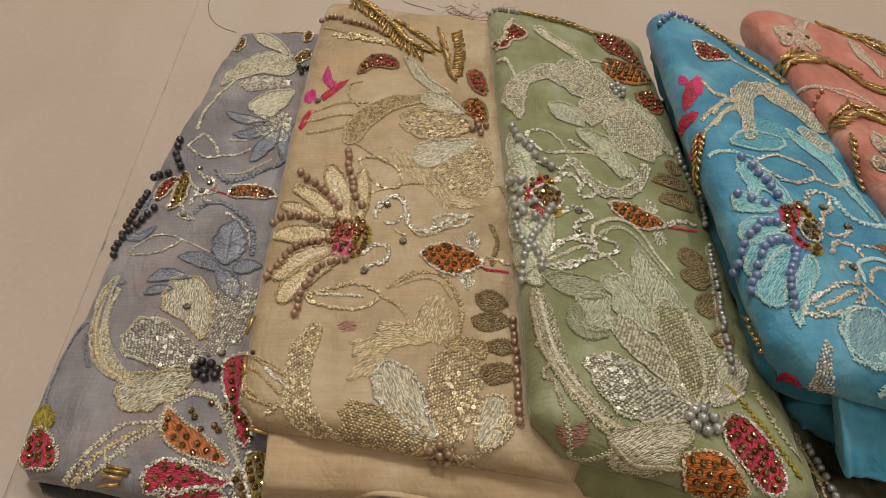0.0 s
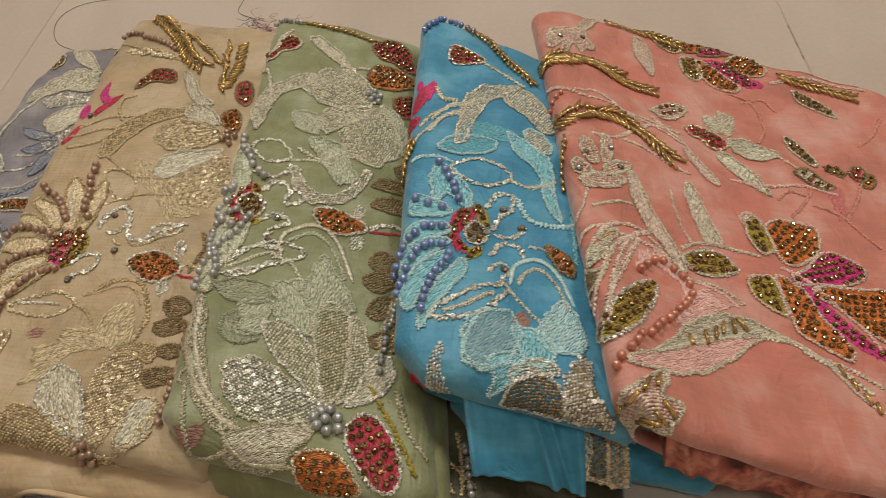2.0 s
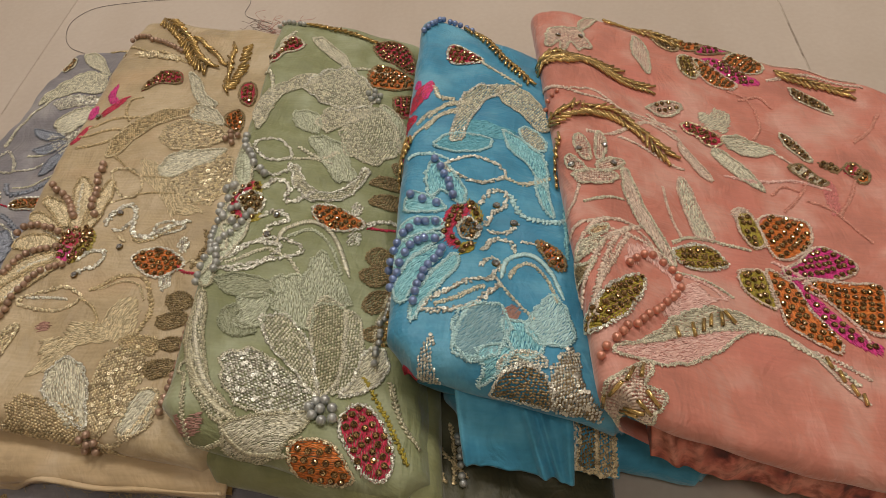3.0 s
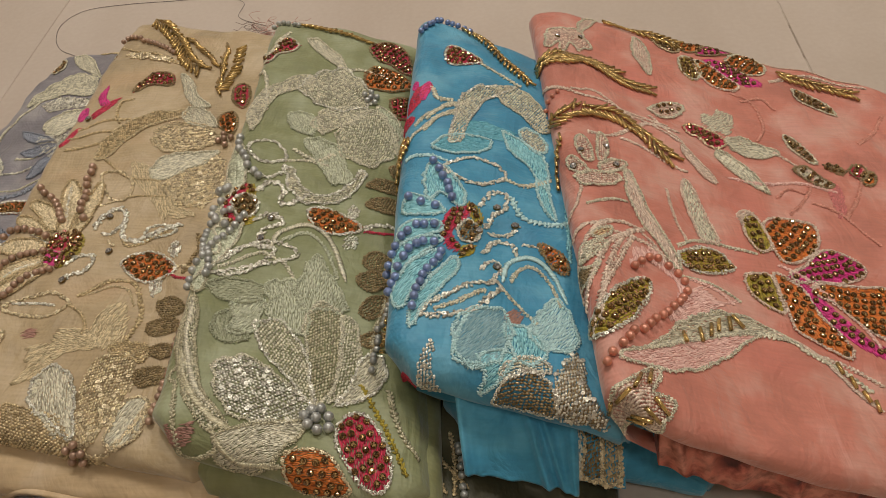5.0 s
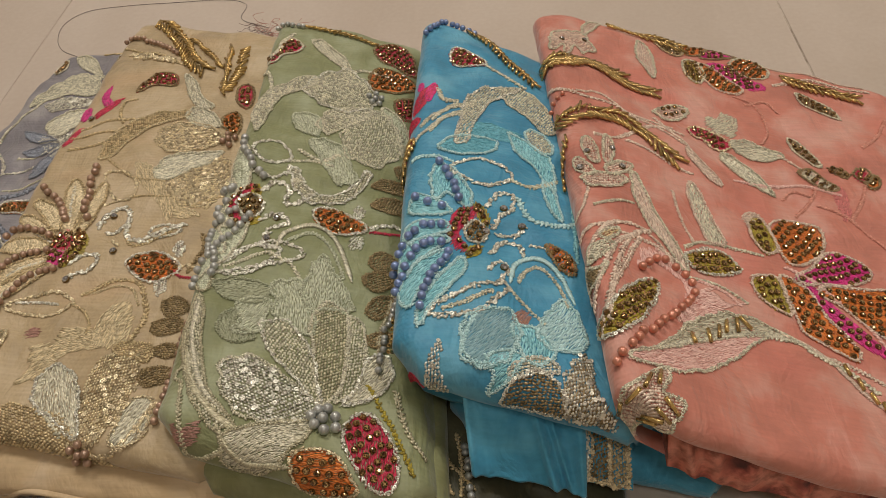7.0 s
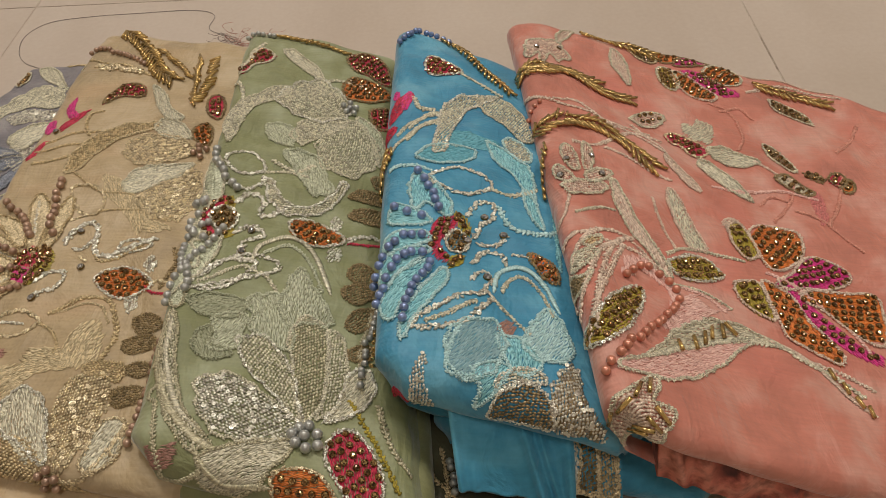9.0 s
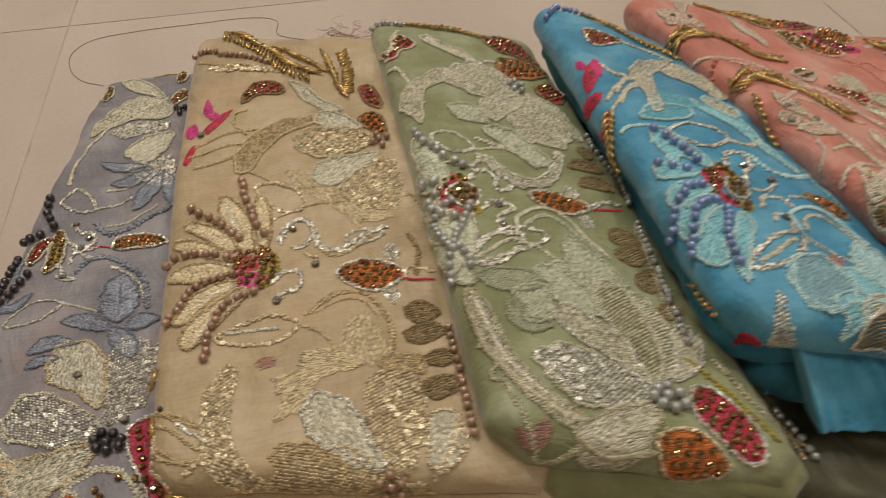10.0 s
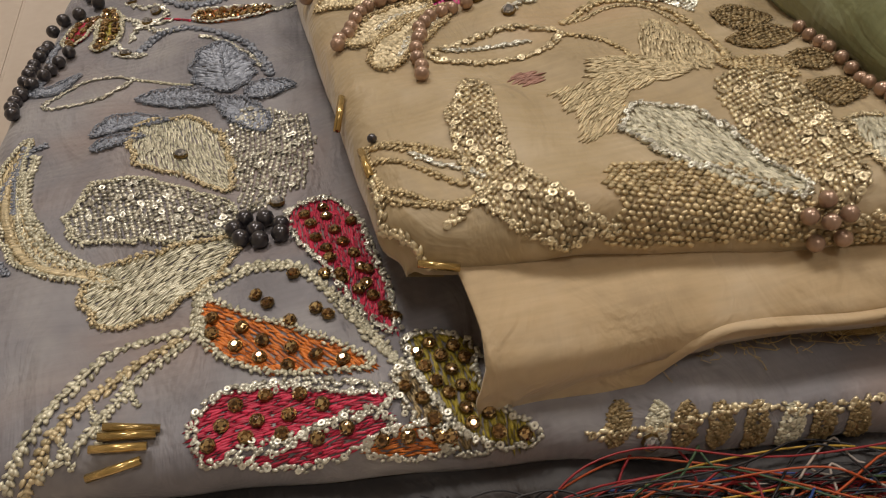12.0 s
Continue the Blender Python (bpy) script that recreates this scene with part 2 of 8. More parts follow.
# ---- the room ----
floor = solid("floor", GROUT, -2.66, 2.86, -2.43, 3.1, -0.06, -0.0004, label="dark dirty grout bed under beige floor tiles")
solid("wall_west", WALLPAINT, -2.72, -2.62, -2.38, 3.05, -0.06, 2.6, label="plain cream painted wall")
solid("wall_east", WALLPAINT, 2.82, 2.92, -2.38, 3.05, -0.06, 2.6, label="plain cream painted wall")
solid("wall_south", WALLPAINT, -2.72, 2.92, -2.48, -2.38, -0.06, 2.6, label="plain cream painted wall")
solid("wall_north", WALLPAINT, -2.72, 2.92, 3.05, 3.15, -0.06, 2.6, label="plain cream painted wall")
solid("ceiling", CEILPAINT, -2.72, 2.92, -2.48, 3.15, 2.6, 2.7, label="plain white painted ceiling")

# ---- the folded dresses ----
grey = thing("folded_dress", (-0.10, 0.32, 0.0), "grey chiffon dress folded flat on the tiled floor, embroidered in silver", "folded dress", "row of folded embroidered dresses")
beige = thing("folded_dress", (-0.02, 0.32, 0.02), "beige chiffon dress with gold embroidery and bronze pearls, folded flat", "folded dress", "row of folded embroidered dresses")
green = thing("folded_dress", (0.09, 0.31, 0.03), "sage green chiffon dress with pale embroidery and silver pearls, folded", "folded dress", "row of folded embroidered dresses")
blue = thing("folded_dress", (0.19, 0.30, 0.03), "turquoise chiffon dress with lavender pearls, folded between green and coral ones", "folded dress", "row of folded embroidered dresses")
coral = thing("folded_dress", (0.33, 0.28, 0.0), "coral pink chiffon dress with gold bugle beads, folded flat", "folded dress", "row of folded embroidered dresses")
part("cloth", cloth_mesh("cloth", TOP_GREY, GREY), grey)
part("cloth", cloth_mesh("cloth", TOP_BEIGE, BEIGE), beige)
part("cloth", cloth_mesh("cloth", TOP_GREEN, GREEN), green)
part("cloth", cloth_mesh("cloth", TOP_BLUE, BLUE), blue)
part("cloth", cloth_mesh("cloth", TOP_CORAL, CORAL), coral)

LOW_GREY = Sheet((-0.186, 0.156), (0.17, 0.075), (-0.146, 0.500), (0.12, 0.46), (0.009, 0.008, 0.010, 0.012), 0.004, seed=7.0, ripple=0.001)
LOW_GREEN = Sheet((0.046, 0.143), (0.16, 0.124), (0.040, 0.475), (0.14, 0.450), (0.050, 0.038, 0.040, 0.036), 0.012, seed=8.0, ripple=0.001)
HEM_GREEN = Sheet((0.10, 0.150), (0.235, 0.105), (0.10, 0.440), (0.24, 0.42), (0.032, 0.016, 0.020, 0.016), 0.006, seed=9.0, ripple=0.0012)
LOW_BLUE = Sheet((0.158, 0.174), (0.285, 0.150), (0.150, 0.450), (0.26, 0.425), (0.046, 0.020, 0.040, 0.020), 0.012, seed=10.0, ripple=0.0026)
MID_BLUE = Sheet((0.140, 0.186), (0.235, 0.160), (0.139, 0.455), (0.225, 0.430), (0.058, 0.046, 0.048, 0.038), 0.007, seed=11.0, ripple=0.0016)
PRINT_CORAL = Sheet((0.242, 0.162), (0.46, 0.128), (0.236, 0.47), (0.47, 0.38), (0.080, 0.012, 0.045, 0.012), 0.016, 0.0, 0.0, 2.0, seed=13.0, ripple=0.0026)
part("underskirt", cloth_mesh("underskirt", LOW_GREY, DARK_CLOTH), grey, "dark grey net underskirt")
part("lining", cloth_mesh("lining", LOW_GREEN, GREEN_LINER), green, "plain green lining")
part("hem", cloth_mesh("hem", HEM_GREEN, DARK_HEM), green, "dark green net hem with gold sequins")
part("lining", cloth_mesh("lining", LOW_BLUE, BLUE_LINER), blue, "plain turquoise lining")
part("lining", cloth_mesh("lining", MID_BLUE, BLUE_LINER), blue, "plain turquoise lining")
part("lining", cloth_mesh("lining", PRINT_CORAL, FLORAL), coral, "coral lining printed with dark red flowers")


class Panel(Sheet):
    """A hanging fold of cloth between four corners (top and bottom, left and right), with pleats that run down it;
    its left and bottom edges turn back."""

    def __init__(self, tl, tr, bl, br, pleats=(), seed=0.0):
        self.q = [np.array(p, dtype=float) for p in (tl, tr, bl, br)]
        self.pleats, self.seed = pleats, seed
        self.w, self.l = np.linalg.norm(self.q[3] - self.q[2]), np.linalg.norm(self.q[0] - self.q[2])

    def at(self, s, t):
        s, t = np.asarray(s, dtype=float), np.asarray(t, dtype=float)
        u, v = np.clip(s / self.w, 0, 1)[..., None], np.clip(t / self.l, 0, 1)[..., None]
        tl, tr, bl, br = self.q
        p = v * ((1 - u) * tl + u * tr) + (1 - v) * ((1 - u) * bl + u * br)
        out = 0.0005 * np.sin(400 * s + 60 * t + self.seed) + 0.0016 * np.sin(np.pi * v[..., 0])
        for where, lean, wide, high in self.pleats:
            out = out + high * np.exp(-((u[..., 0] - where - lean * (1 - v[..., 0])) / wide) ** 2)
        back = np.maximum(0, -s) + np.maximum(0, -t) + np.maximum(0, s - self.w)
        back = back - 0.45 * np.minimum(back, 0.0012)
        return p + np.stack([np.zeros_like(out), back - 0.85 * out, 0.5 * out], -1)


def panel_mesh(name, panel, material):
    edge = np.array([-0.012, -0.006, -0.003, -0.0015, -0.0007])
    s = np.concatenate([edge, np.linspace(0, panel.w, 120), panel.w - edge[::-1]])
    t = np.concatenate([edge, np.linspace(0, panel.l, 40)])
    ss, tt = np.meshgrid(s, t, indexing="ij")
    i, j = np.meshgrid(np.arange(len(s) - 1), np.arange(len(t) - 1), indexing="ij")
    k = (i * len(t) + j).ravel()
    return mesh_of(name, panel.at(ss, tt).reshape(-1, 3), np.stack([k, k + len(t), k + len(t) + 1, k + 1], -1), material)


FALL_BLUE = Panel((0.165, 0.176, 0.060), (0.2165, 0.170, 0.050), (0.1685, 0.1505, 0.036), (0.2165, 0.1465, 0.027),
                  ((0.03, 0.0, 0.04, 0.0025), (0.13, 0.02, 0.05, 0.0016), (0.34, 0.08, 0.06, 0.0010), (0.58, 0.16, 0.05, 0.0040), (0.70, 0.18, 0.04, 0.0034), (0.95, 0.02, 0.06, 0.0045)), 1.0)
BORDER_BLUE = Panel((0.2165, 0.169, 0.048), (0.2365, 0.166, 0.043), (0.2165, 0.1500, 0.030), (0.2365, 0.1475, 0.026), ((0.5, 0.0, 0.3, 0.001),), 2.0)
FALL_PRINT = Panel((0.246, 0.154, 0.069), (0.352, 0.147, 0.024), (0.2475, 0.148, 0.047), (0.352, 0.143, 0.002),
                   ((0.05, 0.05, 0.03, 0.004), (0.17, 0.03, 0.04, 0.004), (0.33, -0.03, 0.05, 0.005), (0.52, 0.04, 0.04, 0.004), (0.75, 0.0, 0.05, 0.004)), 3.0)
part("lining", panel_mesh("lining", FALL_BLUE, BLUE_LINER), blue, "loose pleated turquoise lining")
part("border", panel_mesh("border", BORDER_BLUE, BLUE_LINER), blue, "turquoise lining border worked in gold")
part("lining", panel_mesh("lining", FALL_PRINT, FLORAL), coral, "coral lining printed with dark red flowers")


def drape(name, owner, material, x0, x1, back, front, top, low, label):
    """A loose hanging fold of lining: over the edge, down and tucked back; low gives the bottom's height along it."""
    u = np.linspace(0, 1, 90)
    v, rows = [], 16
    for k in u:
        x = x0 + (x1 - x0) * k
        f = front + (back - front) * 0.0 - 0.008 * k + 0.0012 * math.sin(6 * k) + 0.0004 * math.sin(17 * k + 1)
        b = low(k)
        line = [(back, top), (f + 0.020, top + 0.001), (f + 0.007, top - 0.001), (f + 0.001, top - 0.005), (f, top - 0.010), (f + 0.001, (top + b) / 2 - 0.002), (f - 0.001 + 0.0008 * math.sin(9 * k), b + 0.002), (f + 0.002, b), (f + 0.012, b + 0.002), (f + 0.030, b + 0.003)]
        d = np.linspace(0, len(line) - 1, rows + 12)
        q = np.array(line)
        y, z = np.interp(d, np.arange(len(q)), q[:, 0]), np.interp(d, np.arange(len(q)), q[:, 1])
        v += [(x + 0.0015 * math.sin(d_ * 0.9) + 0.010 * (1 - k) * max(0, (d_ - 4) / 5) ** 2 * (d_ < 7.5), y_, z_ + 0.0003 * math.sin(21 * k + d_)) for d_, y_, z_ in zip(d, y, z)]
    n = rows + 12
    f = np.array([(i * n + j, (i + 1) * n + j, (i + 1) * n + j + 1, i * n + j + 1) for i in range(len(u) - 1) for j in range(n - 1)])
    ob = part(name, mesh_of(name, v, f, material), owner, label)
    m = ob.modifiers.new("thickness", "SOLIDIFY")
    m.thickness = 0.0006
    return ob


def smooth01(x):
    x = min(1, max(0, x))
    return x * x * (3 - 2 * x)


drape("lining", beige, BEIGE_LINER, -0.077, 0.062, 0.200, 0.1455, 0.0375, lambda k: 0.0120 - 0.0050 * smooth01(k / 0.10) + 0.0235 * smooth01((k - 0.10) / 0.28), "plain beige lining, hanging in a loose fold")
drape("lining", beige, GOLD_LINER, -0.055, 0.062, 0.200, 0.1505, 0.031, lambda k: 0.0155 + 0.001 * math.sin(4 * k), "golden beige inner lining with a frayed edge")
drape("lining", beige, BEIGE_LINER, -0.062, 0.062, 0.200, 0.1490, 0.019, lambda k: 0.0125 + 0.001 * math.sin(5 * k), "plain beige lining edge")


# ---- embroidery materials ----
def cut_glass(name, deep, body, glint):
    """Foil-backed cut glass: glints are painted in, each facet coloured dark to bright at random."""
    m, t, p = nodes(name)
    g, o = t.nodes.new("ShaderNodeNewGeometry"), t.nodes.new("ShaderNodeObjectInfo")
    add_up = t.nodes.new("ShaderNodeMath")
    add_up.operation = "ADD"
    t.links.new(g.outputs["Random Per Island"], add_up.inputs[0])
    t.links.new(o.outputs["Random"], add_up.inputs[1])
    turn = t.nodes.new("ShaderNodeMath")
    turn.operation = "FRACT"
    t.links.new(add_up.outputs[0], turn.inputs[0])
    t.links.new(ramp(t, turn.outputs[0], (0.0, deep), (0.6, body), (1.0, glint)), p.inputs["Base Color"])
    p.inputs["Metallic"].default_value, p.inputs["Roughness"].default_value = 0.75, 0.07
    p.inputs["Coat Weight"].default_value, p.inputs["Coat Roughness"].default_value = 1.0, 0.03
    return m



SILVER = thread_mat("silver_gilt_thread", (0.30, 0.28, 0.19), (0.74, 0.70, 0.54), 0.28, 0.38)
PALEGOLD = thread_mat("pale_gold_thread", (0.32, 0.25, 0.13), (0.72, 0.60, 0.38), 0.25)
GOLDCORD = thread_mat("gold_zari_thread", (0.24, 0.175, 0.08), (0.66, 0.53, 0.31), 0.4)
BRONZE = thread_mat("bronze_thread", (0.12, 0.085, 0.035), (0.36, 0.27, 0.14), 0.45)
OLDSILVER = thread_mat("old_silver_thread", (0.27, 0.245, 0.15), (0.60, 0.555, 0.385), 0.35, 0.38)
SLATE = thread_mat("slate_blue_thread", (0.10, 0.11, 0.135), (0.29, 0.31, 0.36), 0.15)
SAGE = thread_mat("pale_sage_thread", (0.32, 0.335, 0.21), (0.60, 0.62, 0.46), 0.1)
TURQ = thread_mat("turquoise_thread", (0.12, 0.42, 0.50), (0.34, 0.68, 0.72), 0.05)
ICE = thread_mat("pale_turquoise_thread", (0.27, 0.52, 0.55), (0.55, 0.76, 0.75), 0.05)
PEACH = thread_mat("peach_thread", (0.68, 0.34, 0.28), (0.86, 0.56, 0.49), 0.05)
BLUSH = thread_mat("blush_silver_thread", (0.46, 0.31, 0.23), (0.78, 0.64, 0.52), 0.25)
RED = thread_mat("crimson_thread", (0.20, 0.008, 0.022), (0.60, 0.035, 0.085), 0.0, 0.45)
PINK = thread_mat("magenta_thread", (0.34, 0.01, 0.10), (0.72, 0.05, 0.27), 0.0, 0.45)
ORANGE = thread_mat("orange_thread", (0.30, 0.06, 0.01), (0.74, 0.22, 0.04), 0.0, 0.45)
OLIVE = thread_mat("olive_yellow_thread", (0.12, 0.09, 0.01), (0.42, 0.33, 0.04), 0.0, 0.45)
GHOST_GREEN = thread_mat("celadon_thread", (0.30, 0.315, 0.195), (0.40, 0.415, 0.28), 0.1, 0.6)
GHOST_BLUE = thread_mat("aqua_thread", (0.07, 0.33, 0.43), (0.17, 0.46, 0.55), 0.1, 0.6)
GHOST_CORAL = thread_mat("salmon_thread", (0.58, 0.22, 0.16), (0.68, 0.33, 0.25), 0.1, 0.6)
ROSE = thread_mat("faint_rose_thread", (0.52, 0.15, 0.14), (0.64, 0.22, 0.20), 0.0, 0.6)
ICEFAINT = thread_mat("smoky_aqua_thread", (0.14, 0.33, 0.40), (0.30, 0.47, 0.50), 0.05, 0.6)
MUTED = thread_mat("muted_rose_thread", (0.30, 0.15, 0.11), (0.40, 0.22, 0.17), 0.0, 0.6)
SEQUIN = thread_mat("silver_sequin", (0.26, 0.235, 0.175), (0.84, 0.81, 0.70), 0.6, 0.32)
GOLDSEQUIN = thread_mat("gold_sequin", (0.26, 0.195, 0.10), (0.82, 0.70, 0.47), 0.6, 0.32)
STEELSEQUIN = thread_mat("steel_sequin", (0.15, 0.135, 0.105), (0.74, 0.71, 0.60), 0.6, 0.32)
PEARL_DARK = bead_mat("charcoal_pearl", (0.06, 0.054, 0.06), 0.55, 0.30, 0.7)
PEARL_BRONZE = bead_mat("bronze_pearl", (0.46, 0.30, 0.21), 0.5, 0.32, 0.6)
PEARL_SILVER = bead_mat("silver_pearl", (0.50, 0.51, 0.48), 0.5, 0.30, 0.6)
PEARL_BLUE = bead_mat("lavender_blue_pearl", (0.25, 0.34, 0.60), 0.45, 0.30, 0.6)
PEARL_COPPER = bead_mat("copper_pearl", (0.66, 0.27, 0.18), 0.45, 0.32, 0.6)
GOLDTUBE = bead_mat("gold_bugle_glass", (0.58, 0.39, 0.13), 0.7, 0.22, 0.7, 0.5)
# Last colour of each is the painted glint, first the dim facets.
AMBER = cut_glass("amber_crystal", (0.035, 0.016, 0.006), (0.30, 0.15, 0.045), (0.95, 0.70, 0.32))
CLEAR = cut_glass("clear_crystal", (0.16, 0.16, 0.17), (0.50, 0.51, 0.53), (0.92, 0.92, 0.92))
SETTING = bead_mat("brass_setting", (0.22, 0.15, 0.06), 0.9, 0.35)


# ---- embroidery tools ----
def ring(n, r, z=0.0, turn=0.0):
    a = np.arange(n) * 2 * math.pi / n + turn
    return np.stack([r * np.cos(a), r * np.sin(a), np.full(n, z)], -1)


def bands(count, n, first=0):
    return [(first + k * n + i, first + k * n + (i + 1) % n, first + (k + 1) * n + (i + 1) % n, first + (k + 1) * n + i) for k in range(count) for i in range(n)]


# one stitch: a fat little spindle lying along x
SQUARE = np.arange(4) * math.pi / 2 + math.pi / 4
STITCH_V = np.array([(-0.5, 0, 0.0)] + [(x, 0.62 * math.cos(a), 0.25 + 0.55 * math.sin(a)) for x in (-0.18, 0.2) for a in SQUARE] + [(0.5, 0, 0.0)])
STITCH_F = np.array([(0, 1 + (i + 1) % 4, 1 + i) for i in range(4)] + [(9, 5 + i, 5 + (i + 1) % 4) for i in range(4)] + [t for i in range(4) for t in ((1 + i, 1 + (i + 1) % 4, 5 + (i + 1) % 4), (1 + i, 5 + (i + 1) % 4, 5 + i))])
# one sequin: a shallow cup with a hole
SEQ_V = np.concatenate([ring(7, 0.5, 0.10), ring(7, 0.40, 0.17), ring(7, 0.16, 0.02)])
SEQ_F = np.array([t for q in bands(2, 7) for t in ((q[0], q[1], q[2]), (q[0], q[2], q[3]))])


def spline(pts, step):
    """Evenly spaced places along a smooth line through the points."""
    p = np.array(pts, dtype=float)
    if len(p) == 2:
        fine = p[0] + (p[1] - p[0]) * np.linspace(0, 1, 60)[:, None]
    else:
        closed = np.allclose(p[0], p[-1])
        e = np.vstack([p[-2] if closed else 2 * p[0] - p[1], p, p[1] if closed else 2 * p[-1] - p[-2]])
        x = np.linspace(0, 1, 24, endpoint=False)[:, None]
        fine = np.vstack([0.5 * (2 * e[i] + (e[i + 1] - e[i - 1]) * x + (2 * e[i - 1] - 5 * e[i] + 4 * e[i + 1] - e[i + 2]) * x ** 2 + (3 * e[i] - e[i - 1] - 3 * e[i + 1] + e[i + 2]) * x ** 3) for i in range(1, len(e) - 2)] + [p[-1:]])
    d = np.concatenate([[0], np.cumsum(np.linalg.norm(np.diff(fine, axis=0), axis=1))])
    n = max(3, int(d[-1] / step) + 1)
    g = np.linspace(0, d[-1], n)
    out = np.stack([np.interp(g, d, fine[:, k]) for k in (0, 1)], -1)
    tan = np.gradient(out, axis=0)
    return out, tan / np.maximum(np.linalg.norm(tan, axis=1, keepdims=True), 1e-9)


def stamp(sheet, st, ang, size, tv, tf, lift=0.0, tip=0.0):
    """Copies of a small shape laid on the cloth: places, headings, sizes (n,3). tip: random tilt."""
    p, ds, dt, n = sheet.axes(st[:, 0], st[:, 1])
    c, s = np.cos(ang)[:, None], np.sin(ang)[:, None]
    x, y = c * ds + s * dt, c * dt - s * ds
    if tip:
        n2 = n + np.random.normal(0, tip, n.shape)
        n2 /= np.linalg.norm(n2, axis=1, keepdims=True)
        x = np.cross(y, n2)
        x /= np.linalg.norm(x, axis=1, keepdims=True)
        y, n = np.cross(n2, x), n2
    q = tv[None] * size[:, None, :]
    v = (p + n * lift)[:, None] + x[:, None] * q[:, :, :1] + y[:, None] * q[:, :, 1:2] + n[:, None] * q[:, :, 2:]
    f = tf[None] + (np.arange(len(st)) * len(tv))[:, None, None]
    return v.reshape(-1, 3), f.reshape(-1, tf.shape[1])


def joined(pieces):
    vs, fs, k = [], [], 0
    for v, f in pieces:
        vs.append(v)
        fs.append(f + k)
        k += len(v)
    return np.concatenate(vs), np.concatenate(fs)


def heading(tan):
    return np.arctan2(tan[:, 1], tan[:, 0])


def sizes(n, x, y, z, vary=0.15):
    return np.stack([x * (1 + np.random.uniform(-vary, vary, n)), y * (1 + np.random.uniform(-vary, vary, n)), np.full(n, z)], -1)


def cord_shape(sheet, pts, width, style, up=0.0):
    if style == "seq":
        st, tan = spline(pts, width * 0.2)
        side = np.stack([-tan[:, 1], tan[:, 0]], -1)
        st2 = st + side * np.random.uniform(-0.34, 0.34, (len(st), 1)) * width
        flakes = stamp(sheet, st2, heading(tan) + np.random.uniform(-0.9, 0.9, len(st)), sizes(len(st), width * 0.72, width * 0.42, width * 0.24, 0.3), STITCH_V, STITCH_F, 0.0003 + up, 0.22)
        few = st[2::9] + np.random.normal(0, width * 0.12, st[2::9].shape)
        cups = stamp(sheet, few, np.random.uniform(0, 6, len(few)), sizes(len(few), width * 0.72, width * 0.72, width * 0.6, 0.2), SEQ_V, SEQ_F, 0.0007 + up, 0.22)
        return joined([flakes, cups])
    if style == "rope" and width < 0.0036:
        style = "chain"
    if style == "rope":
        st, tan = spline(pts, 0.00042)
        n = len(st)
        wide = width * np.clip(np.sin(np.linspace(0.12, math.pi - 0.12, n)) * 3, 0.4, 1.0) * np.random.uniform(0.85, 1.15, n)
        return stamp(sheet, st, heading(tan) + 1.05 + np.random.normal(0, 0.2, n), np.stack([wide, np.full(n, 0.00075), np.full(n, 0.0009)], -1), STITCH_V, STITCH_F, 0.0002 + up)
    st, tan = spline(pts, width * 0.34)
    side = np.stack([-tan[:, 1], tan[:, 0]], -1)
    n = len(st)
    k = np.where(np.arange(n) % 2, 1.0, -1.0)
    shift = side * ((k * width * 0.24)[:, None] + np.random.normal(0, width * 0.07, (n, 1)))
    body = stamp(sheet, st + shift, heading(tan) - k * 0.6 + np.random.normal(0, 0.35, n), sizes(n, width * 0.85, width * 0.38, width * 0.26, 0.25), STITCH_V, STITCH_F, 0.0002 + up, 0.2)
    core = stamp(sheet, st, heading(tan) + np.random.normal(0, 0.3, n), sizes(n, width * 0.6, width * 0.4, width * 0.22, 0.25), STITCH_V, STITCH_F, 0.0004 + up, 0.25)
    return joined([body, core])


def cord(cloth, name, pts, width, material, style="chain"):
    """A line of chain stitches, twisted cord or sequins sewn along a curve."""
    owner, sheet = cloth
    return part(name, mesh_of(name, *cord_shape(sheet, pts, width * 1.25, style), material), owner, kind="stuff")


def leaf_lines(pts, width, shape, pointed):
    mid, tan = spline(pts, 0.0004)
    x = np.linspace(0, 1, len(mid))
    if pointed:
        half = width / 2 * np.clip(np.sin(math.pi * x ** (shape * 0.9)), 0, 1) ** 0.8
        half = half * (1 + 0.10 * np.sin(x * 31 + width * 900))
    else:
        half = width / 2 * np.clip(1 - np.abs(2 * x ** shape - 1) ** 2.4, 0, 1) ** 0.55
        half = half * (1 + 0.05 * np.sin(x * 19 + width * 900))
    return mid, np.stack([-tan[:, 1], tan[:, 0]], -1), half, heading(tan)


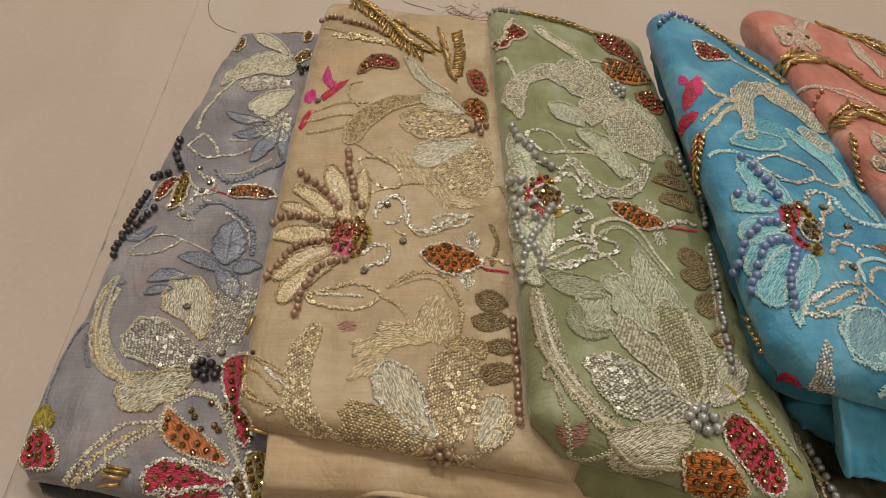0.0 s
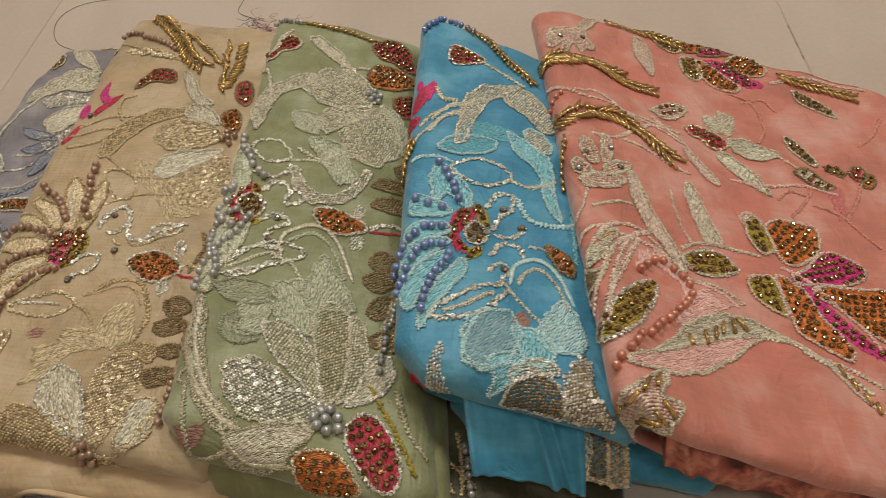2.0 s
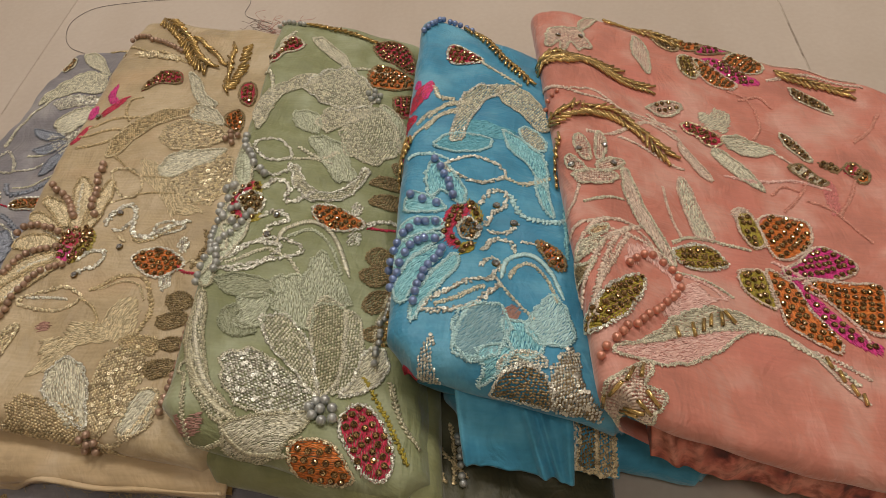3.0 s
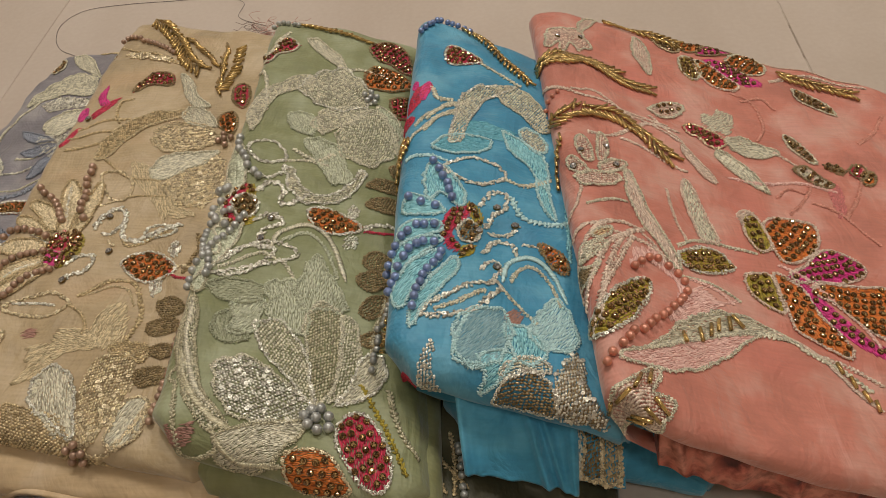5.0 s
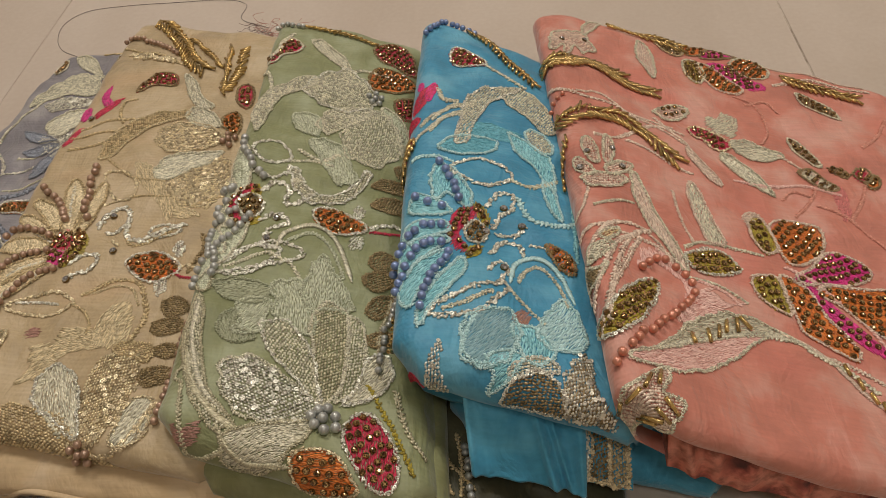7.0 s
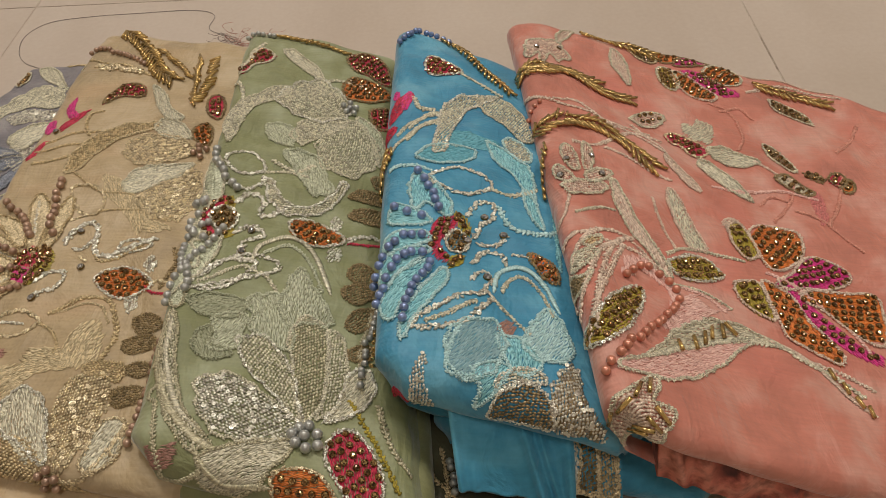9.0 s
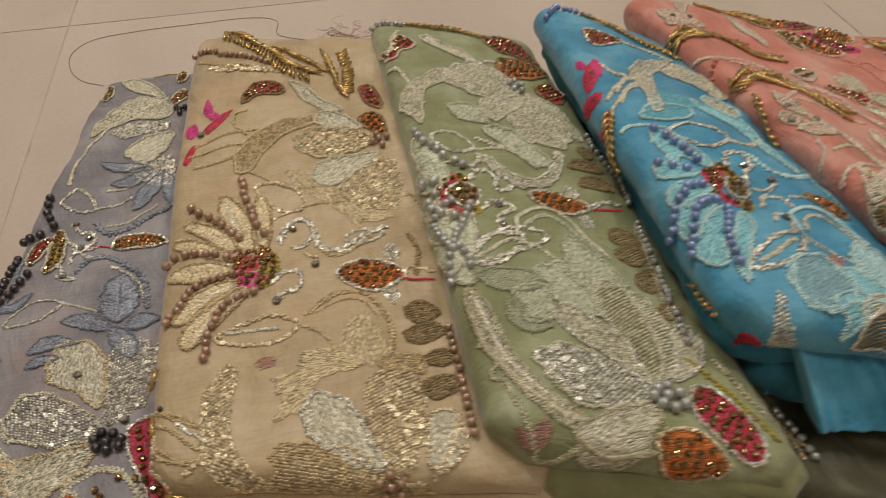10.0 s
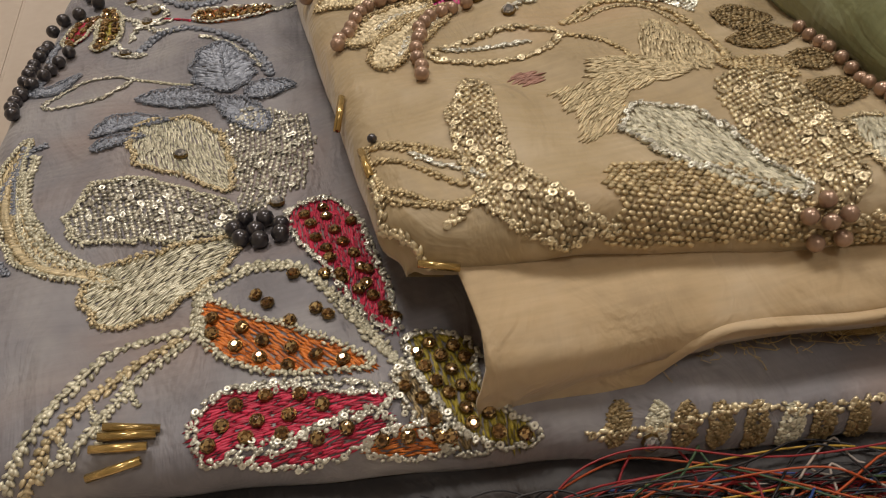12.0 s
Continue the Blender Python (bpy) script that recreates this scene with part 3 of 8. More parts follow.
def threads(sheet, a, b, thick, height):
    """Threads from a to b, arched over the cloth."""
    n, k = len(a), 4
    f = np.linspace(0, 1, k)
    mid = a[:, None] + (b - a)[:, None] * f[None, :, None]
    d = b - a
    d = d / np.maximum(np.linalg.norm(d, axis=1, keepdims=True), 1e-9)
    side = np.stack([-d[:, 1], d[:, 0]], -1)[:, None] * thick / 2
    arch = np.array([0.15, 1.0, 1.0, 0.15]) * height
    tall = arch[None] * np.random.uniform(0.6, 1.4, (n, 1))
    rows = []
    for off, up in ((-1, 0.35), (0, 1.0), (1, 0.35)):
        st = (mid + side * off).reshape(-1, 2)
        p, _, _, nn = sheet.axes(st[:, 0], st[:, 1])
        rows.append((p + nn * (0.0001 + (tall * up).reshape(-1, 1))).reshape(n, k, 3))
    v = np.stack(rows, 2).reshape(n, k * 3, 3)
    q = np.array([(i * 3 + j, i * 3 + j + 1, (i + 1) * 3 + j + 1, (i + 1) * 3 + j) for i in range(k - 1) for j in range(2)])
    return v.reshape(-1, 3), (q[None] + (np.arange(n) * k * 3)[:, None, None]).reshape(-1, 4)


def leaf(cloth, name, pts, width, material, fill="satin", edge=None, edge_style="chain", edge_width=0.0019, shape=1.0, stones=0, stone=None, vein=False):
    """A petal or leaf round a middle line: satin threads along or across it; an outline cord and crystals on request."""
    owner, sheet = cloth
    mid, side, half, head = leaf_lines(pts, width * 1.22, shape, name == "leaf")
    n = len(mid)
    if fill == "satin":
        i = np.arange(0, n, 1)
        lean = max(2, int(width * 0.3 / 0.0004))
        j = np.minimum(i + lean, n - 1)
        pairs = []
        for k in (-1, 1):
            wob = np.random.uniform(0.9, 1.07, len(i))[:, None]
            a = mid[i] + side[i] * k * (half[i] * 0.04)[:, None]
            b = mid[j] + side[j] * k * half[j][:, None] * wob
            ok = np.linalg.norm(b - a, axis=1) > 0.0006
            pairs.append((a[ok], b[ok]))
        a, b = np.concatenate([p[0] for p in pairs]), np.concatenate([p[1] for p in pairs])
        a = a + np.random.normal(0, 0.0003, a.shape)
        cut1 = a + (b - a) * np.random.uniform(0.2, 0.45, (len(a), 1)) + np.random.normal(0, 0.0003, a.shape)
        cut2 = a + (b - a) * np.random.uniform(0.55, 0.85, (len(a), 1)) + np.random.normal(0, 0.0003, a.shape)
        shape_v, shape_f = threads(sheet, np.concatenate([a, cut1, cut2]), np.concatenate([cut1, cut2, b]), 0.00068, 0.0006)
    else:
        i = np.arange(0, n, 1)
        wob = np.random.uniform(0.85, 1.08, (2, n))[:, :, None]
        slant = np.roll(np.arange(n), -max(1, n // 14))
        slant[-max(1, n // 14):] = n - 1
        a, c = mid + side * half[:, None] * wob[0], mid[slant] - side[slant] * half[slant][:, None] * wob[1]
        cuts = [a] + [a + (c - a) * (f + np.random.uniform(-0.11, 0.11, (n, 1))) + np.random.normal(0, 0.0003, a.shape) for f in (0.25, 0.5, 0.75)] + [c]
        shape_v, shape_f = threads(sheet, np.concatenate(cuts[:-1]), np.concatenate(cuts[1:]), 0.00052, 0.0006)
    ob = part(name, mesh_of(name, shape_v, shape_f, material), owner, kind="stuff")
    if edge:
        o = np.concatenate([mid + side * half[:, None], (mid - side * half[:, None])[::-1]])
        o = o[::max(1, len(o) // 40)]
        o = np.vstack([o, o[:1]])
        part("outline", mesh_of("outline", *cord_shape(sheet, o, edge_width, edge_style, 0.0006), edge), ob, kind="stuff")
    if vein:
        part("vein", mesh_of("vein", *cord_shape(sheet, mid[::max(1, n // 8)], 0.0015, "chain"), material), ob, kind="stuff")
    if stones:
        rows = max(1, int(round(width / stones)))
        for r in range(rows):
            f = (r + 0.5) / rows * 2 - 1
            step = max(2, int(stones / 0.0004))
            for i in range(step // 3 + (r % 2) * step // 2, n - step // 4, step):
                st = mid[i] + side[i] * half[i] * f * 0.9 + np.random.normal(0, stones * 0.08, 2)
                set_stone((ob, sheet), st, stone or AMBER_STONE)
    return ob


def inside(p, poly):
    """Which of the places p lie within the closed outline."""
    x, y = p[:, :1], p[:, 1:]
    a, b = poly, np.roll(poly, -1, axis=0)
    cross = (a[None, :, 1] > y) != (b[None, :, 1] > y)
    at_x = a[None, :, 0] + (y - a[None, :, 1]) / np.where(b[:, 1] == a[:, 1], 1e-12, b[:, 1] - a[:, 1])[None] * (b - a)[None, :, 0]
    return (cross & (x < at_x)).sum(1) % 2 == 1


def patch(cloth, name, outline, material, fill, edge=None, stones=0):
    """An embroidered shape within an outline, its stitches along its longer axis: fine satin threads or rows of chain stitch,
    with an edging cord and set crystals on request."""
    owner, sheet = cloth
    ring_pts = spline(outline + outline[:1], 0.0008)[0][:-1]
    mid = ring_pts.mean(0)
    if not stones:
        rel = ring_pts - mid
        turn = np.arctan2(rel[:, 1], rel[:, 0])
        ring_pts = mid + rel * (1.05 + 0.045 * np.sin(9 * turn + mid[0] * 900) + 0.03 * np.sin(17 * turn + mid[1] * 900))[:, None]
    axis = np.linalg.svd(ring_pts - mid, full_matrices=False)[2][0]
    side = np.array((-axis[1], axis[0]))
    rel = ring_pts - mid
    lo, hi = (rel @ axis).min(), (rel @ axis).max()
    wide = np.abs(rel @ side).max()
    # the rows swell with the shape: each follows a bow from end to end
    if fill == "satin":
        step, pitch = 0.0028, 0.00037
    else:
        step, pitch = 0.0016, 0.00125
    rows = np.arange(-wide, wide + pitch, pitch)
    along = np.arange(lo, hi + step, step)
    r, a = np.meshgrid(rows, along, indexing="ij")
    a = a + (np.arange(len(rows)) % 2)[:, None] * step * 0.5 + (np.random.uniform(-0.5, 0.5, (len(rows), 1)) * step if fill == "satin" else 0)
    k = (a - (lo + hi) / 2) / max(hi - lo, 1e-6)
    bow = 0.16 * wide * np.cos(k * math.pi)
    st = (mid + a[..., None] * axis + (r + bow)[..., None] * side).reshape(-1, 2)
    slope = -0.16 * wide * math.pi / max(hi - lo, 1e-6) * np.sin(k * math.pi).ravel()
    ok = inside(st, ring_pts)
    st, slope = st[ok], slope[ok]
    m = len(st)
    if m < 3:
        st, slope, m = np.array([mid] * 3), np.zeros(3), 3
    st = st + np.random.normal(0, 0.00012, st.shape)
    turn = math.atan2(axis[1], axis[0]) + np.arctan(slope)
    if fill == "satin":
        shape_v, shape_f = stamp(sheet, st, turn + np.random.normal(0, 0.10, m), sizes(m, 0.0041, 0.00054, 0.00045, 0.25), STITCH_V, STITCH_F, 0.0001, 0.05)
    else:
        zig = np.where(np.arange(m) % 2, 0.35, -0.35)
        shape_v, shape_f = stamp(sheet, st, turn + zig + np.random.normal(0, 0.15, m), sizes(m, 0.0021, 0.00105, 0.0008, 0.25), STITCH_V, STITCH_F, 0.0001, 0.10)
    if "SEQUIN" in material.name.upper():
        few = st[np.random.permutation(m)[:max(2, m // 9)]]
        cups = stamp(sheet, few, np.random.uniform(0, 6, len(few)), sizes(len(few), 0.0021, 0.0021, 0.0016), SEQ_V, SEQ_F, 0.0007, 0.2)
        shape_v, shape_f = joined([(shape_v, shape_f), cups])
    ob = part(name, mesh_of(name, shape_v, shape_f, material), owner, kind="stuff")
    if edge:
        loop = np.vstack([ring_pts[::3], ring_pts[:1]])
        part("outline", mesh_of("outline", *cord_shape(sheet, loop, 0.0021 if stones else 0.0019, "seq" if "sequin" in edge.name else "chain", 0.0004), edge), ob, kind="stuff")
    if stones:
        r, a = np.meshgrid(np.arange(-wide, wide, stones * 0.87), np.arange(lo, hi, stones), indexing="ij")
        a = a + (np.arange(len(a)) % 2)[:, None] * stones * 0.5
        spots = (mid + a[..., None] * axis + r[..., None] * side).reshape(-1, 2) + np.random.normal(0, stones * 0.08, (a.size, 2))
        gap = np.linalg.norm(spots[:, None] - ring_pts[None], axis=2).min(1)
        for q in spots[inside(spots, ring_pts) & (gap > 0.0009)]:
            set_stone((ob, sheet), q, AMBER_STONE)
    return ob


def shared(name, v, faces, material, smooth=True):
    return mesh_of(name, v, faces, material, smooth)


def ball(n=12, m=8):
    v = np.concatenate([[(0, 0, -1.0)]] + [ring(n, math.sin(a), -math.cos(a)) for a in np.linspace(0, math.pi, m + 1)[1:-1]] + [[(0, 0, 1.0)]])
    top = len(v) - 1
    f = [(0, 1 + (i + 1) % n, 1 + i) for i in range(n)] + bands(m - 2, n, 1) + [(top, top - n + i, top - n + (i + 1) % n) for i in range(n)]
    return v, f


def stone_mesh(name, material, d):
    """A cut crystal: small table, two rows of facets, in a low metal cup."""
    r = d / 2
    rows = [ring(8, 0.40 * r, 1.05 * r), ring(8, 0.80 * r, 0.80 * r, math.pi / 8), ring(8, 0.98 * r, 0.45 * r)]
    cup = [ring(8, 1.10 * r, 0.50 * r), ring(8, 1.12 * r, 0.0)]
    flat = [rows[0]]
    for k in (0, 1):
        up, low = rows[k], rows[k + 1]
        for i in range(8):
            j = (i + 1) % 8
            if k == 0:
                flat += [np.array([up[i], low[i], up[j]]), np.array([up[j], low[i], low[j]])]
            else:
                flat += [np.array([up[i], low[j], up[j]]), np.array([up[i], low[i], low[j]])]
    # Facets share no vertices, so each gets its own painted glint tone.
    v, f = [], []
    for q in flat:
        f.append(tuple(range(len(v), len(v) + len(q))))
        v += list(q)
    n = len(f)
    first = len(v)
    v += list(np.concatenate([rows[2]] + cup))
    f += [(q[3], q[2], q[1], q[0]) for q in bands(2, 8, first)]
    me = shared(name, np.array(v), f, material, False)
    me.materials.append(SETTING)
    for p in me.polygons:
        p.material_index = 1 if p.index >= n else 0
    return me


def tube_mesh(length, r):
    e = [ring(7, 0.45 * r, -0.5 * length), ring(7, r, -0.5 * length), ring(7, r, 0.5 * length), ring(7, 0.45 * r, 0.5 * length)]
    v = np.concatenate(e)[:, [2, 0, 1]]
    v[:, 2] += r
    return shared("bugle_bead", v, bands(3, 7), GOLDTUBE)


BALL_V, BALL_F = ball()
PEARLS = {}
TUBES = {}


def set_on(cloth, name, me, st, ang=0.0, lift=0.0, tip=0.0):
    owner, sheet = cloth
    p, ds, dt, n = (q[0] for q in sheet.axes([st[0]], [st[1]]))
    n = n + np.random.normal(0, tip, 3)
    n /= np.linalg.norm(n)
    x = math.cos(ang) * ds + math.sin(ang) * dt
    y = np.cross(n, x)
    y /= np.linalg.norm(y)
    x = np.cross(y, n)
    ob = new(name, me)
    p = p + n * lift
    ob.matrix_world = Matrix([(x[k], y[k], n[k], p[k]) for k in range(3)] + [(0, 0, 0, 1)])
    return link_part(ob, owner)


def pearl_at(cloth, st, d, material):
    key = (round(d * 5000), material.name)
    if key not in PEARLS:
        PEARLS[key] = shared("pearl", BALL_V * d / 2, BALL_F, material)
    ob = set_on(cloth, "pearl", PEARLS[key], st, random.uniform(0, 6), d * 0.46, 0.2)
    return ob


def pearls(cloth, pts, d, material, gap=1.06):
    """A string of pearls sewn along a curve."""
    d *= 1.04
    st, _ = spline(pts, d * gap)
    for q in st:
        pearl_at(cloth, q + np.random.normal(0, d * 0.05, 2), d, material)


def pearl_cluster(cloth, at, d, material, count=7):
    at, d = np.array(at), d * 1.06
    spots = [(0, 0)] + [(math.cos(a), math.sin(a)) for a in np.arange(count - 1) * 2 * math.pi / max(1, count - 1) + 0.3]
    for k, q in enumerate(spots):
        ob = pearl_at(cloth, at + np.array(q) * d * 1.07, d, material)
        if k == 0:
            ob.matrix_world = Matrix.Translation((0, 0, d * 0.12)) @ ob.matrix_world


def set_stone(cloth, st, me):
    return set_on(cloth, "crystal", me, st, random.uniform(0, 6), 0.0004, 0.14)


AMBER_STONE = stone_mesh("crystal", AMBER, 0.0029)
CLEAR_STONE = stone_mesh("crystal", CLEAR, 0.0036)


def crystals(cloth, *places):
    for q in places:
        set_stone(cloth, q, CLEAR_STONE)


def tube_at(cloth, st, ang, length=0.0068):
    key = round(length * 2500)
    if key not in TUBES:
        TUBES[key] = tube_mesh(length, 0.0009)
    return set_on(cloth, "bugle_bead", TUBES[key], st, ang, 0.0006, 0.08)


def bugles(cloth, pts, length=0.006, lean=0.6, pitch=0.0024, pair=True):
    """Gold tube beads in a herringbone along a curve."""
    st, tan = spline(pts, pitch * 1.25)
    hd = heading(tan)
    for k, (q, h) in enumerate(zip(st, hd)):
        side = np.array((-math.sin(h), math.cos(h)))
        for w in ((-1, 1) if pair else (1,)):
            tube_at(cloth, q + side * w * length * 0.34, h + w * (lean + 0.08) + random.gauss(0, 0.12), length)


GR, BE, GN, BL, CO = (grey, TOP_GREY), (beige, TOP_BEIGE), (green, TOP_GREEN), (blue, TOP_BLUE), (coral, TOP_CORAL)
GH, BB = (green, HEM_GREEN), (blue, BORDER_BLUE)

# ---- embroidery ----

# grey
cord(GR, "embroidered_cord", [(0.0688, 0.3382), (0.0340, 0.3164), (0.0206, 0.2913), (0.0129, 0.2702), (0.0134, 0.2510)], 0.0027, SILVER, "chain")
leaf(GR, "leaf", [(0.0309, 0.2688), (0.0489, 0.2606), (0.0658, 0.2572)], 0.0073, SLATE, vein=True, edge=SLATE, edge_width=0.0014)
leaf(GR, "leaf", [(0.0427, 0.2454), (0.0559, 0.2476), (0.0698, 0.2530)], 0.0077, SLATE, vein=True, edge=SLATE, edge_width=0.0014)
leaf(GR, "leaf", [(0.0605, 0.2207), (0.0669, 0.2341), (0.0748, 0.2507)], 0.0107, SLATE, vein=True, edge=SLATE, edge_width=0.0014)
leaf(GR, "leaf", [(0.0825, 0.2214), (0.0812, 0.2371), (0.0757, 0.2539)], 0.0081, SLATE, edge=SLATE, edge_width=0.0014)
cord(GR, "embroidered_cord", [(0.0162, 0.2315), (0.0202, 0.2442), (0.0313, 0.2363), (0.0377, 0.2229), (0.0286, 0.2221), (0.0199, 0.2265), (0.0162, 0.2315)], 0.0021, STEELSEQUIN, "seq")
cord(GR, "embroidered_cord", [(0.0369, 0.2226), (0.0459, 0.2256), (0.0580, 0.2334)], 0.0019, STEELSEQUIN, "seq")
cord(GR, "embroidered_cord", [(0.0413, 0.2095), (0.0487, 0.1995), (0.0579, 0.2052), (0.0670, 0.2116), (0.0791, 0.2184), (0.0856, 0.2266)], 0.0033, SLATE, "chain")
cord(GR, "embroidered_cord", [(0.0481, 0.2060), (0.0590, 0.2109), (0.0739, 0.2220)], 0.0015, SILVER, "chain")
pearls(GR, [(0.0081, 0.2330), (0.0113, 0.2216), (0.0169, 0.2099)], 0.0047, PEARL_DARK)
pearls(GR, [(0.0006, 0.2046), (0.0073, 0.2025), (0.0120, 0.2039)], 0.0046, PEARL_DARK)
pearls(GR, [(0.0036, 0.1893), (0.0039, 0.1770), (0.0029, 0.1668), (0.0028, 0.1528), (0.0051, 0.1331)], 0.0042, PEARL_DARK)
pearls(GR, [(0.0136, 0.1730), (0.0103, 0.1680), (0.0084, 0.1591), (0.0063, 0.1532)], 0.0042, PEARL_DARK)
cord(GR, "embroidered_cord", [(0.0107, 0.1979), (0.0061, 0.1884), (0.0074, 0.1690), (0.0072, 0.1466)], 0.0026, SLATE, "chain")
cord(GR, "embroidered_cord", [(0.0143, 0.2143), (0.0044, 0.2367)], 0.0024, SLATE, "chain")
leaf(GR, "crystal_petal", [(0.0111, 0.1819), (0.0144, 0.1937), (0.0195, 0.2006)], 0.0084, RED, fill="across", stones=0.0037, edge=SILVER)
leaf(GR, "crystal_petal", [(0.0210, 0.1736), (0.0246, 0.1859), (0.0221, 0.2067)], 0.0069, OLIVE, fill="across", stones=0.0037, edge=SILVER)
cord(GR, "embroidered_cord", [(0.0258, 0.2000), (0.0334, 0.1915), (0.0403, 0.1883), (0.0457, 0.1896)], 0.0022, SEQUIN, "seq")
cord(GR, "embroidered_cord", [(0.0270, 0.2111), (0.0346, 0.2022), (0.0413, 0.2001), (0.0432, 0.1937), (0.0374, 0.1880)], 0.0022, SEQUIN, "seq")
cord(GR, "embroidered_cord", [(0.0264, 0.1799), (0.0308, 0.1721), (0.0370, 0.1676), (0.0331, 0.1669), (0.0264, 0.1715)], 0.0019, SEQUIN, "seq")
cord(GR, "embroidered_cord", [(0.0431, 0.1911), (0.0515, 0.1895)], 0.0012, RED, "chain")
crystals(GR, (0.0400, 0.1972), (0.0372, 0.1896), (0.0311, 0.1700), (0.0298, 0.2099))
leaf(GR, "crystal_petal", [(0.0527, 0.1891), (0.0644, 0.1950), (0.0805, 0.1913)], 0.0094, ORANGE, fill="across", stones=0.0037, edge=SEQUIN, edge_style="seq")
cord(GR, "embroidered_cord", [(0.0805, 0.1903), (0.0885, 0.1964)], 0.0025, STEELSEQUIN, "seq")
cord(GR, "embroidered_cord", [(0.0354, 0.1707), (0.0400, 0.1791), (0.0500, 0.1812), (0.0617, 0.1740), (0.0699, 0.1665), (0.0731, 0.1539), (0.0737, 0.1435)], 0.0030, SLATE, "chain")
cord(GR, "embroidered_cord", [(0.0551, 0.1728), (0.0639, 0.1674), (0.0691, 0.1606), (0.0718, 0.1502)], 0.0019, STEELSEQUIN, "seq")
cord(GR, "embroidered_cord", [(0.0121, 0.1355), (0.0207, 0.1364), (0.0297, 0.1422), (0.0344, 0.1502), (0.0219, 0.1524), (0.0142, 0.1456), (0.0121, 0.1355)], 0.0016, STEELSEQUIN, "seq")
cord(GR, "embroidered_cord", [(0.0344, 0.1502), (0.0431, 0.1477), (0.0517, 0.1433)], 0.0013, SILVER, "chain")
leaf(GR, "leaf", [(0.0623, 0.1339), (0.0609, 0.1513), (0.0618, 0.1683)], 0.0145, SLATE, vein=True, edge=SLATE, edge_width=0.0014)
leaf(GR, "leaf", [(0.0362, 0.1386), (0.0477, 0.1383), (0.0592, 0.1297)], 0.0074, SLATE, vein=True, edge=SLATE, edge_width=0.0014)
leaf(GR, "leaf", [(0.0797, 0.1350), (0.0739, 0.1355), (0.0660, 0.1299)], 0.0074, SLATE, edge=SLATE, edge_width=0.0014)
leaf(GR, "leaf", [(0.0262, 0.1177), (0.0348, 0.1238), (0.0454, 0.1232)], 0.0072, SLATE, vein=True, edge=SLATE, edge_width=0.0014)
leaf(GR, "leaf", [(0.0278, 0.1080), (0.0337, 0.1120), (0.0397, 0.1135)], 0.0054, SLATE, edge=SLATE, edge_width=0.0014)
cord(GR, "embroidered_cord", [(0.0113, 0.1166), (0.0090, 0.0976), (0.0125, 0.0774), (0.0195, 0.0622), (0.0314, 0.0546)], 0.0029, PALEGOLD, "rope")
cord(GR, "embroidered_cord", [(0.0136, 0.1107), (0.0143, 0.0908), (0.0187, 0.0734), (0.0252, 0.0624), (0.0339, 0.0580)], 0.0025, SILVER, "rope")
cord(GR, "embroidered_cord", [(0.0108, 0.1058), (0.0131, 0.0862), (0.0167, 0.0714), (0.0237, 0.0586)], 0.0015, SILVER, "chain")
crystals(GR, (0.0484, 0.1035))
pearl_cluster(GR, (0.0635, 0.0659), 0.0043, PEARL_DARK, 8)
crystals(GR, (0.0685, 0.0774))
cord(GR, "embroidered_cord", [(0.0497, 0.0321), (0.0517, 0.0437), (0.0603, 0.0521), (0.0686, 0.0500), (0.0753, 0.0408), (0.0791, 0.0288), (0.0819, 0.0179)], 0.0020, SILVER, "chain")
tube_at(GR, (0.0393, 0.0089), 0.09, 0.0106)
tube_at(GR, (0.0377, 0.0052), 0.08, 0.0104)
tube_at(GR, (0.0368, 0.0019), 0.38, 0.0103)
tube_at(GR, (0.0388, 0.0070), 0.10, 0.0104)
cord(GR, "embroidered_cord", [(0.0209, -0.0013), (0.0257, 0.0088), (0.0304, 0.0205), (0.0376, 0.0323), (0.0484, 0.0342)], 0.0023, SILVER, "rope")
cord(GR, "embroidered_cord", [(0.0232, -0.0032), (0.0275, 0.0050), (0.0332, 0.0170), (0.0398, 0.0261), (0.0473, 0.0319)], 0.0023, PALEGOLD, "rope")
cord(GR, "embroidered_cord", [(0.0262, 0.0011), (0.0330, 0.0067), (0.0390, 0.0202), (0.0482, 0.0308)], 0.0020, SILVER, "rope")
cord(GR, "embroidered_cord", [(0.0334, 0.0153), (0.0356, 0.0046)], 0.0013, SILVER, "chain")
cord(GR, "embroidered_cord", [(0.0376, 0.0248), (0.0402, 0.0157)], 0.0014, SILVER, "chain")
cord(GR, "embroidered_cord", [(0.0290, 0.0094), (0.0310, 0.0017)], 0.0013, SILVER, "chain")
leaf(GR, "hem_motif", [(0.1092, -0.0017), (0.1130, 0.0075)], 0.0030, BRONZE)
leaf(GR, "hem_motif", [(0.1155, -0.0018), (0.1186, 0.0062)], 0.0030, SILVER)
leaf(GR, "hem_motif", [(0.1199, -0.0025), (0.1226, 0.0054)], 0.0030, BRONZE)
leaf(GR, "hem_motif", [(0.1253, -0.0037), (0.1276, 0.0048)], 0.0030, BRONZE)
leaf(GR, "hem_motif", [(0.1309, -0.0052), (0.1330, 0.0045)], 0.0030, BRONZE)
leaf(GR, "hem_motif", [(0.1360, -0.0054), (0.1390, 0.0039)], 0.0030, SILVER)
leaf(GR, "hem_motif", [(0.1416, -0.0069), (0.1430, 0.0031)], 0.0030, BRONZE)
leaf(GR, "hem_motif", [(0.1476, -0.0069), (0.1480, 0.0023)], 0.0030, BRONZE)
crystals(GR, (0.1155, -0.0006))
